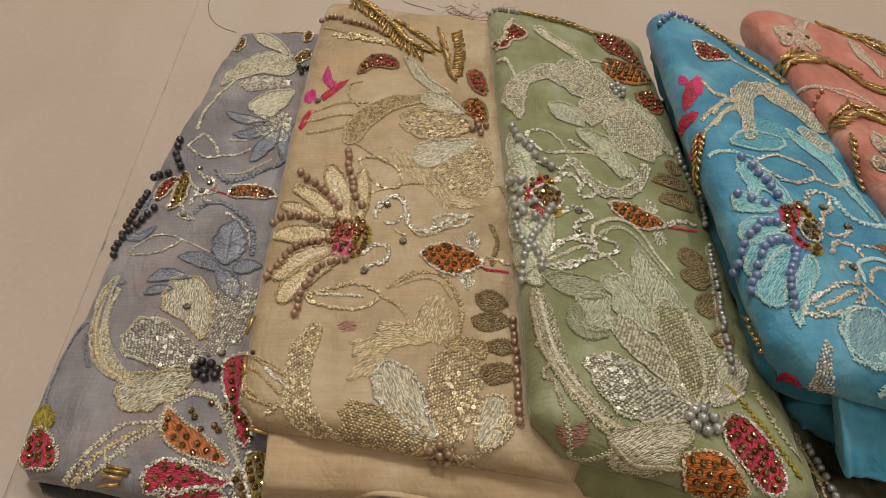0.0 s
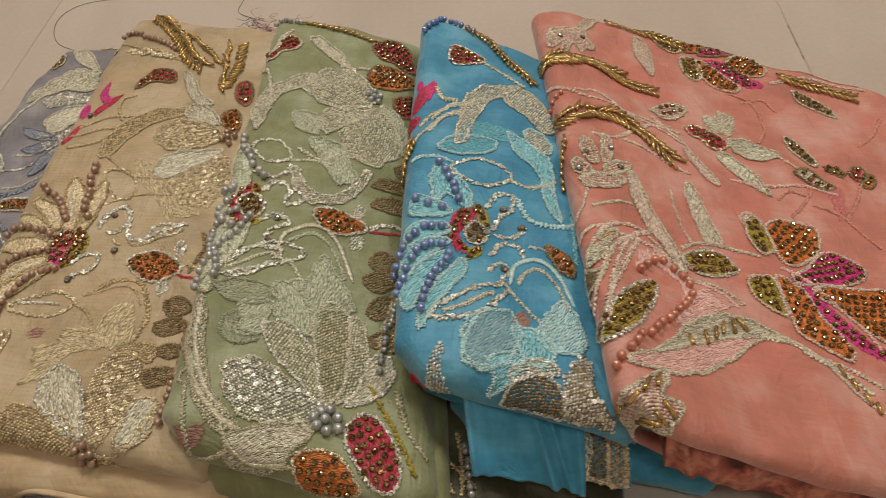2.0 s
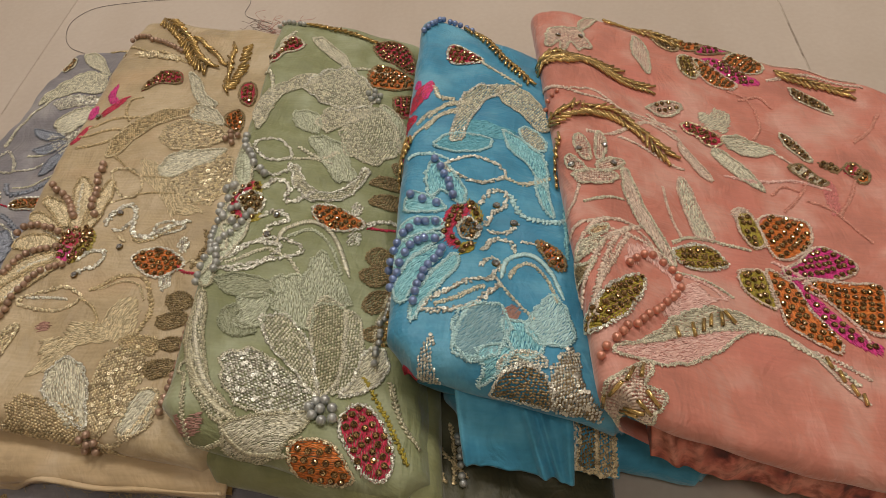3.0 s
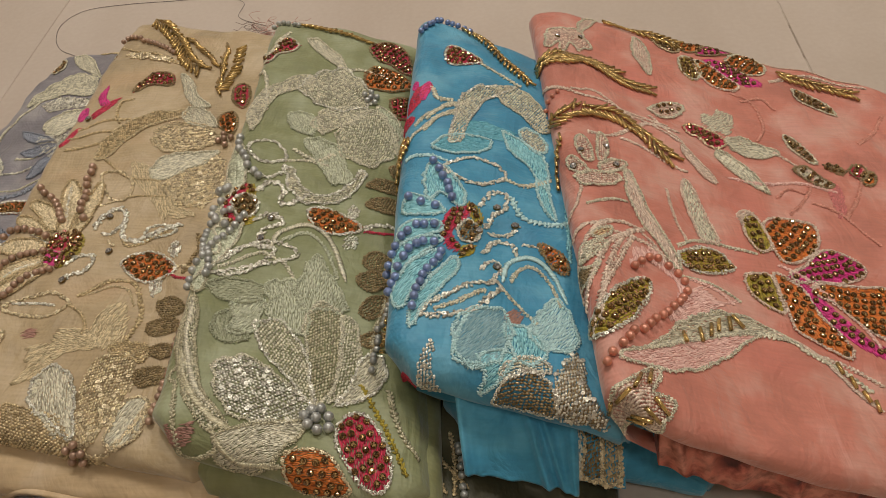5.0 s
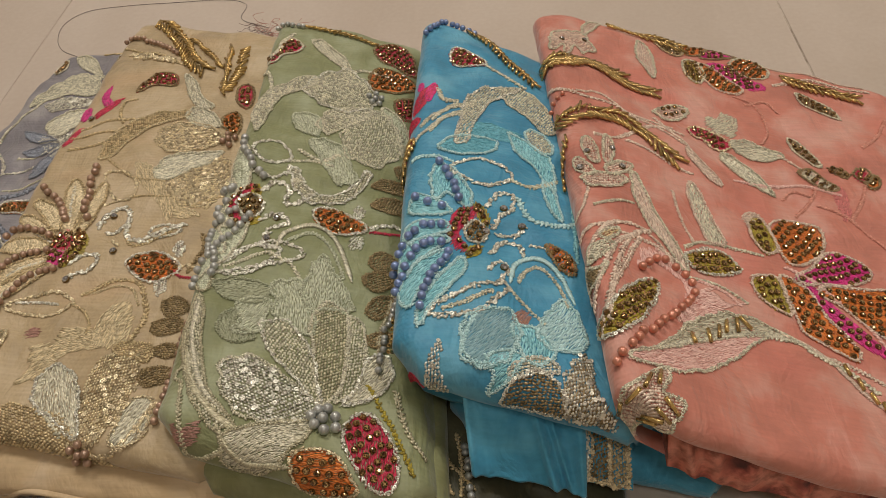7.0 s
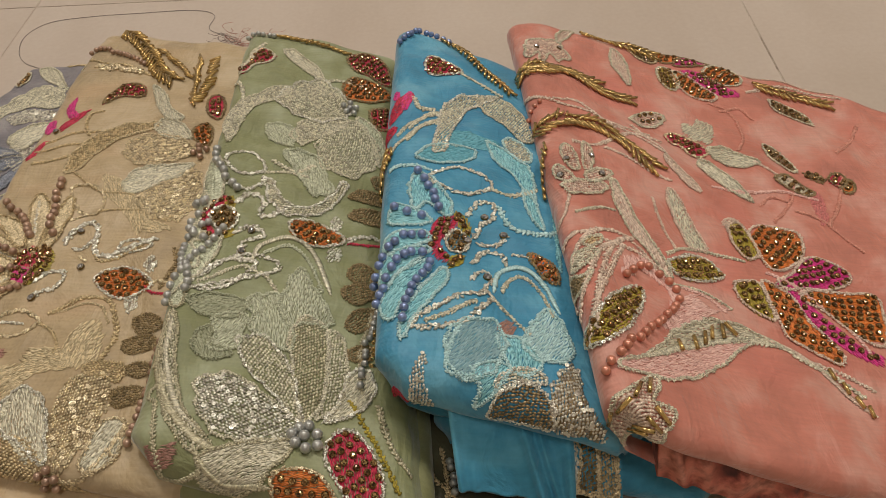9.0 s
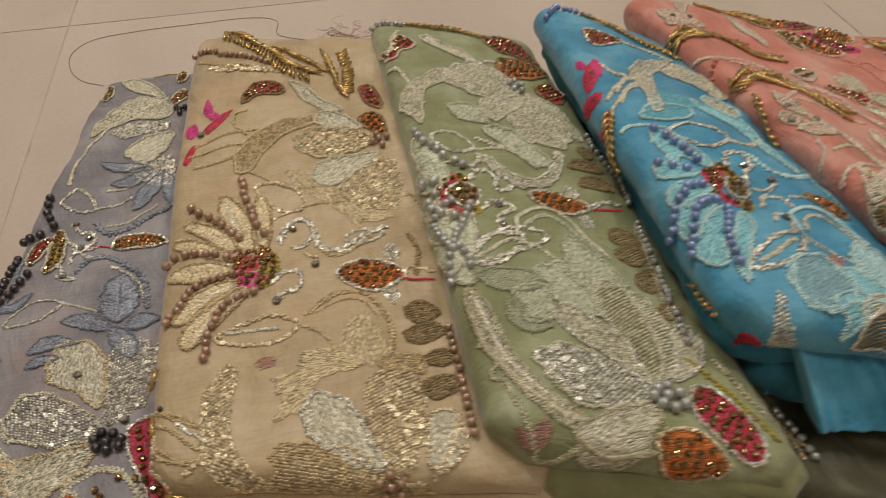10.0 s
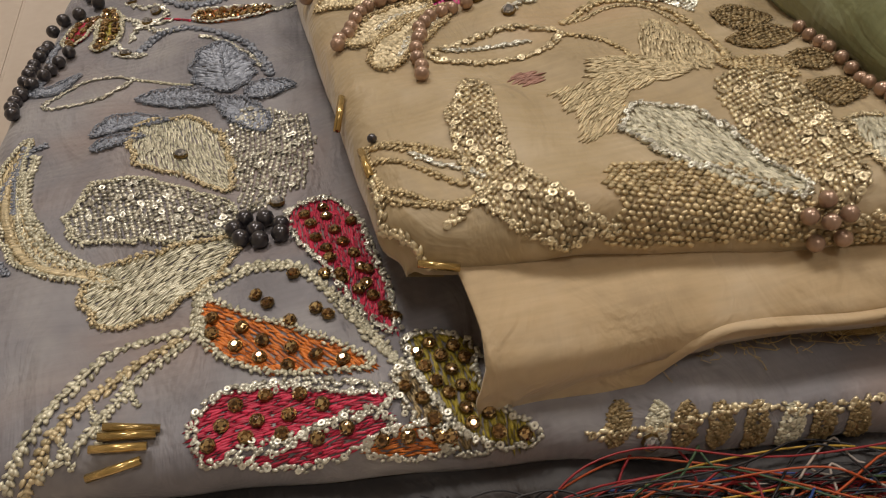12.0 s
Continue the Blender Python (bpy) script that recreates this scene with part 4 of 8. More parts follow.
cord(GR, "embroidered_cord", [(0.1059, 0.0006), (0.1157, 0.0015), (0.1254, 0.0025), (0.1328, 0.0035), (0.1445, 0.0016), (0.1522, 0.0032)], 0.0020, GOLDSEQUIN, "seq")
cord(GR, "embroidered_cord", [(0.0110, 0.1145), (0.0076, 0.0917), (0.0006, 0.0756), (0.0001, 0.0559), (0.0045, 0.0339)], 0.0026, SLATE, "rope")
leaf(GR, "crystal_petal", [(0.0099, 0.3431), (0.0102, 0.3543), (0.0091, 0.3622)], 0.0057, BRONZE, fill="across", stones=0.0037, edge=SILVER)
leaf(GR, "crystal_petal", [(0.0750, 0.3281), (0.0815, 0.3368), (0.0880, 0.3382)], 0.0103, ORANGE, fill="across", stones=0.0037, edge=SILVER)
cord(GR, "embroidered_cord", [(0.0501, 0.3711), (0.0681, 0.3696), (0.0833, 0.3650)], 0.0029, GOLDCORD, "chain")
leaf(GR, "crystal_petal", [(0.0785, 0.3536), (0.0816, 0.3670), (0.0831, 0.3681)], 0.0074, RED, fill="across", stones=0.0037, edge=SILVER)
pearl_cluster(GR, (0.0827, 0.3183), 0.0035, PEARL_DARK, 4)
cord(GR, "embroidered_cord", [(0.0156, 0.1157), (0.0102, 0.1087), (0.0128, 0.0836)], 0.0018, SLATE, "chain")
cord(GR, "embroidered_cord", [(0.0083, 0.0846), (0.0090, 0.0726), (0.0146, 0.0599)], 0.0017, SLATE, "rope")
leaf(GR, "leaf", [(0.0006, 0.1506), (0.0116, 0.1499), (0.0179, 0.1602)], 0.0046, SLATE, edge=SLATE, edge_width=0.0014)
cord(GR, "embroidered_cord", [(0.0419, 0.2394), (0.0532, 0.2414), (0.0621, 0.2479)], 0.0016, SILVER, "chain")
cord(GR, "embroidered_cord", [(0.0324, 0.1895), (0.0427, 0.1820), (0.0523, 0.1809)], 0.0019, SEQUIN, "seq")
cord(GR, "embroidered_cord", [(0.0321, 0.1795), (0.0341, 0.1855), (0.0386, 0.1877)], 0.0022, SEQUIN, "seq")
leaf(GR, "leaf", [(0.0692, 0.1127), (0.0640, 0.1246), (0.0582, 0.1315)], 0.0085, SLATE, edge=SLATE, edge_width=0.0014)
patch(GR, "petal", [(0.0166, 0.2996), (0.0201, 0.3166), (0.0300, 0.3325), (0.0473, 0.3394), (0.0652, 0.3344), (0.0739, 0.3201), (0.0653, 0.3124), (0.0442, 0.3146), (0.0288, 0.3071)], SILVER, "rows", edge=SILVER)
patch(GR, "petal", [(0.0329, 0.3030), (0.0431, 0.3099), (0.0661, 0.3089), (0.0756, 0.3058), (0.0678, 0.3002), (0.0489, 0.2911), (0.0354, 0.2957)], STEELSEQUIN, "rows")
patch(GR, "petal", [(0.0479, 0.2773), (0.0566, 0.2884), (0.0688, 0.2955), (0.0769, 0.2974), (0.0752, 0.2814), (0.0666, 0.2646), (0.0548, 0.2681)], SILVER, "satin", edge=SILVER)
patch(GR, "leaf", [(0.0201, 0.3661), (0.0380, 0.3653), (0.0550, 0.3522), (0.0636, 0.3412), (0.0481, 0.3455), (0.0332, 0.3538)], SILVER, "satin", edge=SILVER)
patch(GR, "sequin_petal", [(0.0492, 0.2637), (0.0668, 0.2634), (0.0793, 0.2691), (0.0820, 0.2445), (0.0747, 0.2409), (0.0613, 0.2481)], STEELSEQUIN, "rows")
patch(GR, "crystal_petal", [(0.0031, 0.0049), (0.0029, 0.0150), (0.0065, 0.0226), (0.0110, 0.0200), (0.0160, 0.0125), (0.0165, 0.0053), (0.0100, 0.0028)], RED, "satin", edge=SILVER, stones=0.0042)
patch(GR, "petal", [(0.0032, 0.0260), (0.0049, 0.0345), (0.0100, 0.0273), (0.0077, 0.0220)], OLIVE, "satin", edge=OLIVE)
patch(GR, "petal", [(0.0375, 0.1090), (0.0387, 0.1191), (0.0441, 0.1239), (0.0515, 0.1218), (0.0569, 0.1148), (0.0590, 0.1056), (0.0597, 0.0927), (0.0581, 0.0845), (0.0545, 0.0888), (0.0483, 0.0954), (0.0421, 0.0974), (0.0390, 0.1008)], SILVER, "satin", edge=PALEGOLD)
patch(GR, "sequin_petal", [(0.0599, 0.1082), (0.0630, 0.1200), (0.0705, 0.1244), (0.0786, 0.1189), (0.0801, 0.1047), (0.0759, 0.0898), (0.0698, 0.0808), (0.0635, 0.0758), (0.0604, 0.0870)], STEELSEQUIN, "rows")
patch(GR, "sequin_petal", [(0.0261, 0.0729), (0.0258, 0.0826), (0.0293, 0.0897), (0.0361, 0.0926), (0.0448, 0.0889), (0.0532, 0.0818), (0.0599, 0.0752), (0.0589, 0.0704), (0.0526, 0.0663), (0.0462, 0.0642), (0.0383, 0.0666), (0.0311, 0.0691)], STEELSEQUIN, "rows", edge=SILVER)
patch(GR, "petal", [(0.0308, 0.0470), (0.0318, 0.0565), (0.0360, 0.0595), (0.0439, 0.0604), (0.0515, 0.0630), (0.0580, 0.0654), (0.0589, 0.0614), (0.0552, 0.0537), (0.0497, 0.0463), (0.0445, 0.0415), (0.0383, 0.0406), (0.0333, 0.0413)], SILVER, "satin", edge=PALEGOLD)
patch(GR, "petal", [(0.0116, 0.0752), (0.0080, 0.0915), (0.0070, 0.1079), (0.0103, 0.1159), (0.0124, 0.1160), (0.0111, 0.1088), (0.0132, 0.0934), (0.0174, 0.0806), (0.0231, 0.0691), (0.0293, 0.0613), (0.0350, 0.0560), (0.0346, 0.0521), (0.0280, 0.0544), (0.0198, 0.0604), (0.0141, 0.0680)], PALEGOLD, "satin", edge=SILVER)
patch(GR, "crystal_petal", [(0.0701, 0.0731), (0.0769, 0.0804), (0.0815, 0.0788), (0.0841, 0.0668), (0.0844, 0.0566), (0.0847, 0.0428), (0.0828, 0.0287), (0.0798, 0.0329), (0.0766, 0.0423), (0.0732, 0.0530), (0.0702, 0.0641)], RED, "satin", edge=SEQUIN, stones=0.005)
patch(GR, "crystal_petal", [(0.0512, 0.0418), (0.0532, 0.0423), (0.0592, 0.0368), (0.0664, 0.0326), (0.0730, 0.0265), (0.0775, 0.0206), (0.0754, 0.0185), (0.0683, 0.0201), (0.0604, 0.0219), (0.0544, 0.0251), (0.0511, 0.0318)], ORANGE, "satin", edge=SILVER, stones=0.005)
patch(GR, "crystal_petal", [(0.0480, 0.0079), (0.0490, 0.0120), (0.0520, 0.0161), (0.0565, 0.0176), (0.0643, 0.0165), (0.0726, 0.0127), (0.0783, 0.0109), (0.0770, 0.0084), (0.0700, 0.0077), (0.0646, 0.0060), (0.0594, 0.0042), (0.0544, 0.0035), (0.0524, 0.0011), (0.0493, 0.0022)], RED, "satin", edge=SEQUIN, stones=0.005)
patch(GR, "crystal_petal", [(0.0540, 0.0010), (0.0592, 0.0026), (0.0644, 0.0050), (0.0715, 0.0067), (0.0766, 0.0066), (0.0777, 0.0040), (0.0741, 0.0026), (0.0688, 0.0008), (0.0636, -0.0004), (0.0579, -0.0003)], RED, "satin", edge=SEQUIN, stones=0.005)
patch(GR, "crystal_petal", [(0.0733, 0.0026), (0.0778, 0.0042), (0.0837, 0.0045), (0.0856, 0.0016), (0.0845, -0.0002), (0.0786, -0.0009), (0.0737, 0.0001)], ORANGE, "satin", edge=SEQUIN, stones=0.0044)
patch(GR, "crystal_petal", [(0.0843, 0.0267), (0.0894, 0.0283), (0.0939, 0.0240), (0.0931, 0.0141), (0.0953, 0.0065), (0.0985, 0.0022), (0.0963, -0.0003), (0.0906, 0.0010), (0.0863, 0.0047), (0.0839, 0.0126), (0.0833, 0.0202)], OLIVE, "satin", edge=STEELSEQUIN, stones=0.0037)
patch(GR, "crystal_petal", [(0.0804, 0.0171), (0.0826, 0.0187), (0.0844, 0.0112), (0.0870, 0.0041), (0.0913, 0.0003), (0.0887, -0.0007), (0.0854, 0.0001), (0.0812, 0.0047), (0.0796, 0.0109)], BRONZE, "satin", edge=STEELSEQUIN, stones=0.0037)
cord(GR, "embroidered_cord", [(0.0505, 0.0336), (0.0507, 0.0419), (0.0529, 0.0502), (0.0583, 0.0534), (0.0658, 0.0529), (0.0711, 0.0491), (0.0743, 0.0404), (0.0781, 0.0288), (0.0814, 0.0195)], 0.0022, SILVER, "chain")
cord(GR, "embroidered_cord", [(0.0556, 0.0177), (0.0627, 0.0187), (0.0714, 0.0159), (0.0795, 0.0123)], 0.0020, SEQUIN, "seq")
set_stone(GR, (0.0612, 0.0431), AMBER_STONE)
set_stone(GR, (0.0684, 0.0482), AMBER_STONE)
set_stone(GR, (0.0740, 0.0477), AMBER_STONE)
set_stone(GR, (0.0768, 0.0465), AMBER_STONE)
set_stone(GR, (0.0793, 0.0434), AMBER_STONE)
set_stone(GR, (0.0820, 0.0500), AMBER_STONE)
set_stone(GR, (0.0709, 0.0371), AMBER_STONE)
set_stone(GR, (0.0725, 0.0348), AMBER_STONE)
set_stone(GR, (0.0629, 0.0398), AMBER_STONE)
set_stone(GR, (0.0661, 0.0342), AMBER_STONE)
set_stone(GR, (0.0828, 0.0384), AMBER_STONE)
set_stone(GR, (0.0839, 0.0343), AMBER_STONE)

# beige
leaf(BE, "petal", [(0.0426, 0.1149), (0.0352, 0.1402), (0.0281, 0.1597)], 0.0103, PALEGOLD, edge=GOLDCORD)
leaf(BE, "petal", [(0.0348, 0.1188), (0.0222, 0.1330), (0.0102, 0.1389)], 0.0080, PALEGOLD, edge=GOLDCORD)
leaf(BE, "petal", [(0.0330, 0.1135), (0.0182, 0.1217), (0.0049, 0.1281)], 0.0065, PALEGOLD, edge=GOLDCORD)
leaf(BE, "petal", [(0.0323, 0.1081), (0.0179, 0.1058), (0.0035, 0.1044)], 0.0084, PALEGOLD, edge=GOLDCORD)
leaf(BE, "petal", [(0.0344, 0.1007), (0.0201, 0.0887), (0.0084, 0.0738)], 0.0088, PALEGOLD, edge=GOLDCORD)
leaf(BE, "petal", [(0.0387, 0.0957), (0.0241, 0.0804), (0.0124, 0.0603)], 0.0089, PALEGOLD, edge=GOLDCORD)
leaf(BE, "petal", [(0.0460, 0.1160), (0.0471, 0.1388), (0.0466, 0.1611)], 0.0068, PALEGOLD, edge=GOLDCORD)
pearls(BE, [(0.0380, 0.1712), (0.0388, 0.1580), (0.0412, 0.1500), (0.0433, 0.1376), (0.0469, 0.1293)], 0.0044, PEARL_BRONZE)
pearls(BE, [(0.0125, 0.1475), (0.0178, 0.1443), (0.0242, 0.1414), (0.0301, 0.1356), (0.0374, 0.1254)], 0.0043, PEARL_BRONZE)
pearls(BE, [(0.0025, 0.1142), (0.0066, 0.1169), (0.0135, 0.1170), (0.0220, 0.1171), (0.0310, 0.1152)], 0.0041, PEARL_BRONZE)
pearls(BE, [(0.0056, 0.0749), (0.0083, 0.0833), (0.0135, 0.0915), (0.0208, 0.0998), (0.0324, 0.1039)], 0.0038, PEARL_BRONZE)
pearls(BE, [(0.0428, 0.0924), (0.0351, 0.0888), (0.0291, 0.0830), (0.0254, 0.0753), (0.0228, 0.0655), (0.0211, 0.0543)], 0.0037, PEARL_BRONZE)
leaf(BE, "crystal_petal", [(0.0330, 0.1113), (0.0402, 0.1125), (0.0512, 0.1161)], 0.0110, RED, fill="across", stones=0.0037, edge=None)
leaf(BE, "crystal_petal", [(0.0333, 0.1047), (0.0404, 0.1003), (0.0483, 0.0993)], 0.0078, PINK, fill="across", stones=0.0037, edge=None)
leaf(BE, "crystal_petal", [(0.0474, 0.1211), (0.0499, 0.1094), (0.0466, 0.0938)], 0.0083, OLIVE, fill="across", stones=0.0037, edge=None)
cord(BE, "embroidered_cord", [(0.0547, 0.1254), (0.0595, 0.1386), (0.0674, 0.1418), (0.0714, 0.1320), (0.0655, 0.1243), (0.0605, 0.1225)], 0.0029, SEQUIN, "seq")
cord(BE, "embroidered_cord", [(0.0508, 0.0957), (0.0552, 0.1025), (0.0619, 0.1058), (0.0627, 0.0965), (0.0565, 0.0903), (0.0512, 0.0877)], 0.0026, SEQUIN, "seq")
cord(BE, "embroidered_cord", [(0.0658, 0.1174), (0.0713, 0.1139)], 0.0021, GOLDSEQUIN, "seq")
cord(BE, "embroidered_cord", [(0.0709, 0.1298), (0.0750, 0.1209), (0.0835, 0.1197), (0.0943, 0.1290), (0.1050, 0.1343)], 0.0035, SEQUIN, "seq")
cord(BE, "embroidered_cord", [(0.0725, 0.1244), (0.0779, 0.1157), (0.0874, 0.1203), (0.0981, 0.1289)], 0.0020, GOLDCORD, "chain")
crystals(BE, (0.0611, 0.1349), (0.0522, 0.0862), (0.0704, 0.1094))
cord(BE, "embroidered_cord", [(0.0441, 0.1682), (0.0552, 0.1712), (0.0657, 0.1631), (0.0674, 0.1499), (0.0585, 0.1482), (0.0495, 0.1564), (0.0441, 0.1682)], 0.0019, GOLDSEQUIN, "seq")
cord(BE, "embroidered_cord", [(0.0674, 0.1499), (0.0775, 0.1530), (0.0894, 0.1554)], 0.0014, GOLDCORD, "chain")
cord(BE, "embroidered_cord", [(0.1068, 0.1051), (0.1146, 0.1072), (0.1219, 0.1048)], 0.0025, GOLDSEQUIN, "seq")
cord(BE, "embroidered_cord", [(0.1060, 0.1025), (0.1117, 0.0988), (0.1212, 0.0998)], 0.0016, RED, "chain")
cord(BE, "embroidered_cord", [(0.0261, 0.0651), (0.0365, 0.0747), (0.0485, 0.0784), (0.0582, 0.0756), (0.0603, 0.0720), (0.0523, 0.0644), (0.0421, 0.0638), (0.0330, 0.0632), (0.0261, 0.0651)], 0.0021, GOLDSEQUIN, "seq")
cord(BE, "embroidered_cord", [(0.0301, 0.0686), (0.0416, 0.0720), (0.0528, 0.0716)], 0.0017, SEQUIN, "seq")
cord(BE, "embroidered_cord", [(0.0604, 0.0726), (0.0687, 0.0686), (0.0731, 0.0630), (0.0733, 0.0568)], 0.0017, GOLDCORD, "chain")
cord(BE, "embroidered_cord", [(0.0636, 0.0788), (0.0758, 0.0896), (0.0892, 0.0924), (0.0959, 0.0823), (0.0987, 0.0727), (0.0963, 0.0573)], 0.0025, GOLDCORD, "chain")
cord(BE, "embroidered_cord", [(0.0679, 0.0806), (0.0789, 0.0869), (0.0885, 0.0867), (0.0939, 0.0785)], 0.0014, PALEGOLD, "chain")
cord(BE, "embroidered_cord", [(0.0015, 0.0320), (0.0109, 0.0260), (0.0217, 0.0220)], 0.0017, GOLDCORD, "rope")
cord(BE, "embroidered_cord", [(0.0016, 0.0256), (0.0117, 0.0190), (0.0188, 0.0132)], 0.0017, GOLDCORD, "rope")
cord(BE, "embroidered_cord", [(0.0029, 0.0143), (0.0112, 0.0092), (0.0181, 0.0089), (0.0249, 0.0115)], 0.0016, GOLDCORD, "rope")
cord(BE, "embroidered_cord", [(0.0126, 0.0036), (0.0195, 0.0080), (0.0250, 0.0124)], 0.0019, GOLDSEQUIN, "seq")
cord(BE, "embroidered_cord", [(0.0025, 0.0304), (0.0013, 0.0222), (0.0037, 0.0128)], 0.0013, GOLDCORD, "chain")
pearl_cluster(BE, (0.0047, 0.0317), 0.0022, PEARL_DARK, 1)
pearls(BE, [(0.1216, 0.0707), (0.1217, 0.0579), (0.1220, 0.0473), (0.1216, 0.0366), (0.1213, 0.0276), (0.1206, 0.0178)], 0.0035, PEARL_BRONZE)
pearl_cluster(BE, (0.0880, -0.0006), 0.0035, PEARL_BRONZE, 6)
cord(BE, "embroidered_cord", [(0.1172, 0.0228), (0.1066, 0.0043), (0.0967, -0.0012), (0.0819, 0.0021)], 0.0019, GOLDSEQUIN, "seq")
cord(BE, "embroidered_cord", [(0.1179, 0.0279), (0.1138, 0.0149), (0.1170, 0.0112)], 0.0020, GOLDSEQUIN, "seq")
cord(BE, "embroidered_cord", [(0.0082, 0.1969), (0.0284, 0.2036), (0.0435, 0.2070)], 0.0023, GOLDCORD, "chain")
cord(BE, "embroidered_cord", [(0.0119, 0.1853), (0.0294, 0.1936), (0.0427, 0.1959)], 0.0023, GOLDCORD, "chain")
cord(BE, "embroidered_cord", [(0.0109, 0.2068), (0.0235, 0.2142), (0.0444, 0.2180)], 0.0024, GOLDCORD, "chain")
crystals(BE, (0.0133, 0.2181))
cord(BE, "embroidered_cord", [(0.0058, 0.2984), (0.0329, 0.2940), (0.0573, 0.2846), (0.0805, 0.2799)], 0.0023, GOLDCORD, "chain")
cord(BE, "embroidered_cord", [(0.0173, 0.2895), (0.0335, 0.2879), (0.0494, 0.2869)], 0.0038, GOLDSEQUIN, "seq")
pearl_cluster(BE, (0.1114, 0.2096), 0.0036, PEARL_BRONZE, 5)
cord(BE, "embroidered_cord", [(0.1151, 0.1307), (0.1174, 0.1195), (0.1137, 0.1024)], 0.0023, BRONZE, "chain")
cord(BE, "embroidered_cord", [(0.0032, 0.0306), (0.0154, 0.0261), (0.0242, 0.0195)], 0.0017, GOLDCORD, "rope")
cord(BE, "embroidered_cord", [(0.0011, 0.0276), (0.0037, 0.0112), (0.0139, 0.0076)], 0.0017, GOLDCORD, "rope")
tube_at(BE, (0.0100, -0.0041), -0.10, 0.0086)
tube_at(BE, (0.0001, 0.0482), -2.06, 0.0096)
tube_at(BE, (0.0021, 0.0250), -1.47, 0.0092)
cord(BE, "embroidered_cord", [(0.0011, 0.0209), (0.0006, 0.0102), (-0.0013, 0.0054), (0.0082, -0.0060)], 0.0025, GOLDSEQUIN, "chain")
cord(BE, "embroidered_cord", [(0.0610, 0.0305), (0.0612, 0.0187), (0.0676, 0.0132), (0.0779, 0.0052)], 0.0026, SILVER, "rope")
cord(BE, "embroidered_cord", [(0.0107, 0.0243), (0.0166, 0.0201), (0.0239, 0.0156)], 0.0018, SEQUIN, "seq")
cord(BE, "embroidered_cord", [(0.1040, 0.1503), (0.1200, 0.1654), (0.1247, 0.1512)], 0.0021, GOLDCORD, "chain")
cord(BE, "embroidered_cord", [(0.0870, 0.1313), (0.0951, 0.1336), (0.1028, 0.1302), (0.0971, 0.1252), (0.0864, 0.1245), (0.0870, 0.1313)], 0.0018, SEQUIN, "seq")
cord(BE, "embroidered_cord", [(0.0298, 0.1542), (0.0330, 0.1408), (0.0380, 0.1269)], 0.0016, SEQUIN, "seq")
cord(BE, "embroidered_cord", [(0.0198, 0.1158), (0.0277, 0.1121), (0.0336, 0.1103)], 0.0013, SEQUIN, "seq")
cord(BE, "embroidered_cord", [(0.0169, 0.0850), (0.0255, 0.0939), (0.0351, 0.0990)], 0.0014, SEQUIN, "seq")
cord(BE, "embroidered_cord", [(0.0188, 0.0659), (0.0247, 0.0773), (0.0372, 0.0923)], 0.0014, SEQUIN, "seq")
cord(BE, "embroidered_cord", [(0.0372, 0.1830), (0.0610, 0.1675), (0.0829, 0.1657)], 0.0016, GOLDCORD, "chain")
cord(BE, "embroidered_cord", [(0.0396, 0.1582), (0.0471, 0.1414), (0.0589, 0.1471)], 0.0018, GOLDSEQUIN, "seq")
patch(BE, "sequin_petal", [(0.0285, 0.0465), (0.0321, 0.0499), (0.0341, 0.0429), (0.0314, 0.0301), (0.0312, 0.0168), (0.0359, 0.0061), (0.0408, 0.0014), (0.0450, -0.0003), (0.0380, -0.0024), (0.0308, -0.0004), (0.0246, 0.0035), (0.0214, 0.0130), (0.0215, 0.0262), (0.0241, 0.0382)], GOLDSEQUIN, "rows", edge=GOLDSEQUIN)
patch(BE, "petal", [(0.0465, 0.0057), (0.0516, 0.0147), (0.0632, 0.0147), (0.0748, 0.0135), (0.0831, 0.0070), (0.0920, 0.0000), (0.1012, -0.0039), (0.1023, -0.0072), (0.0914, -0.0069), (0.0814, -0.0044), (0.0578, -0.0044), (0.0462, -0.0037)], GOLDCORD, "rows")
patch(BE, "leaf", [(0.0492, 0.0454), (0.0581, 0.0486), (0.0683, 0.0520), (0.0735, 0.0487), (0.0659, 0.0445), (0.0613, 0.0343), (0.0564, 0.0293), (0.0490, 0.0270), (0.0515, 0.0359)], PALEGOLD, "satin")
patch(BE, "leaf", [(0.0772, 0.0613), (0.0798, 0.0687), (0.0850, 0.0769), (0.0903, 0.0754), (0.0940, 0.0648), (0.0939, 0.0550), (0.0862, 0.0513), (0.0799, 0.0523)], PALEGOLD, "satin")
patch(BE, "leaf", [(0.0618, 0.0561), (0.0707, 0.0600), (0.0785, 0.0584), (0.0837, 0.0510), (0.0761, 0.0490), (0.0683, 0.0506), (0.0612, 0.0492)], PALEGOLD, "satin")
patch(BE, "leaf", [(0.0913, 0.0524), (0.0990, 0.0565), (0.1078, 0.0559), (0.1074, 0.0475), (0.1012, 0.0486), (0.0937, 0.0477)], GOLDCORD, "rows", edge=GOLDCORD)
patch(BE, "petal", [(0.0596, 0.0251), (0.0608, 0.0328), (0.0662, 0.0366), (0.0737, 0.0350), (0.0800, 0.0265), (0.0823, 0.0168), (0.0858, 0.0069), (0.0799, 0.0073), (0.0728, 0.0119), (0.0668, 0.0140), (0.0619, 0.0180)], SILVER, "satin", edge=SEQUIN)
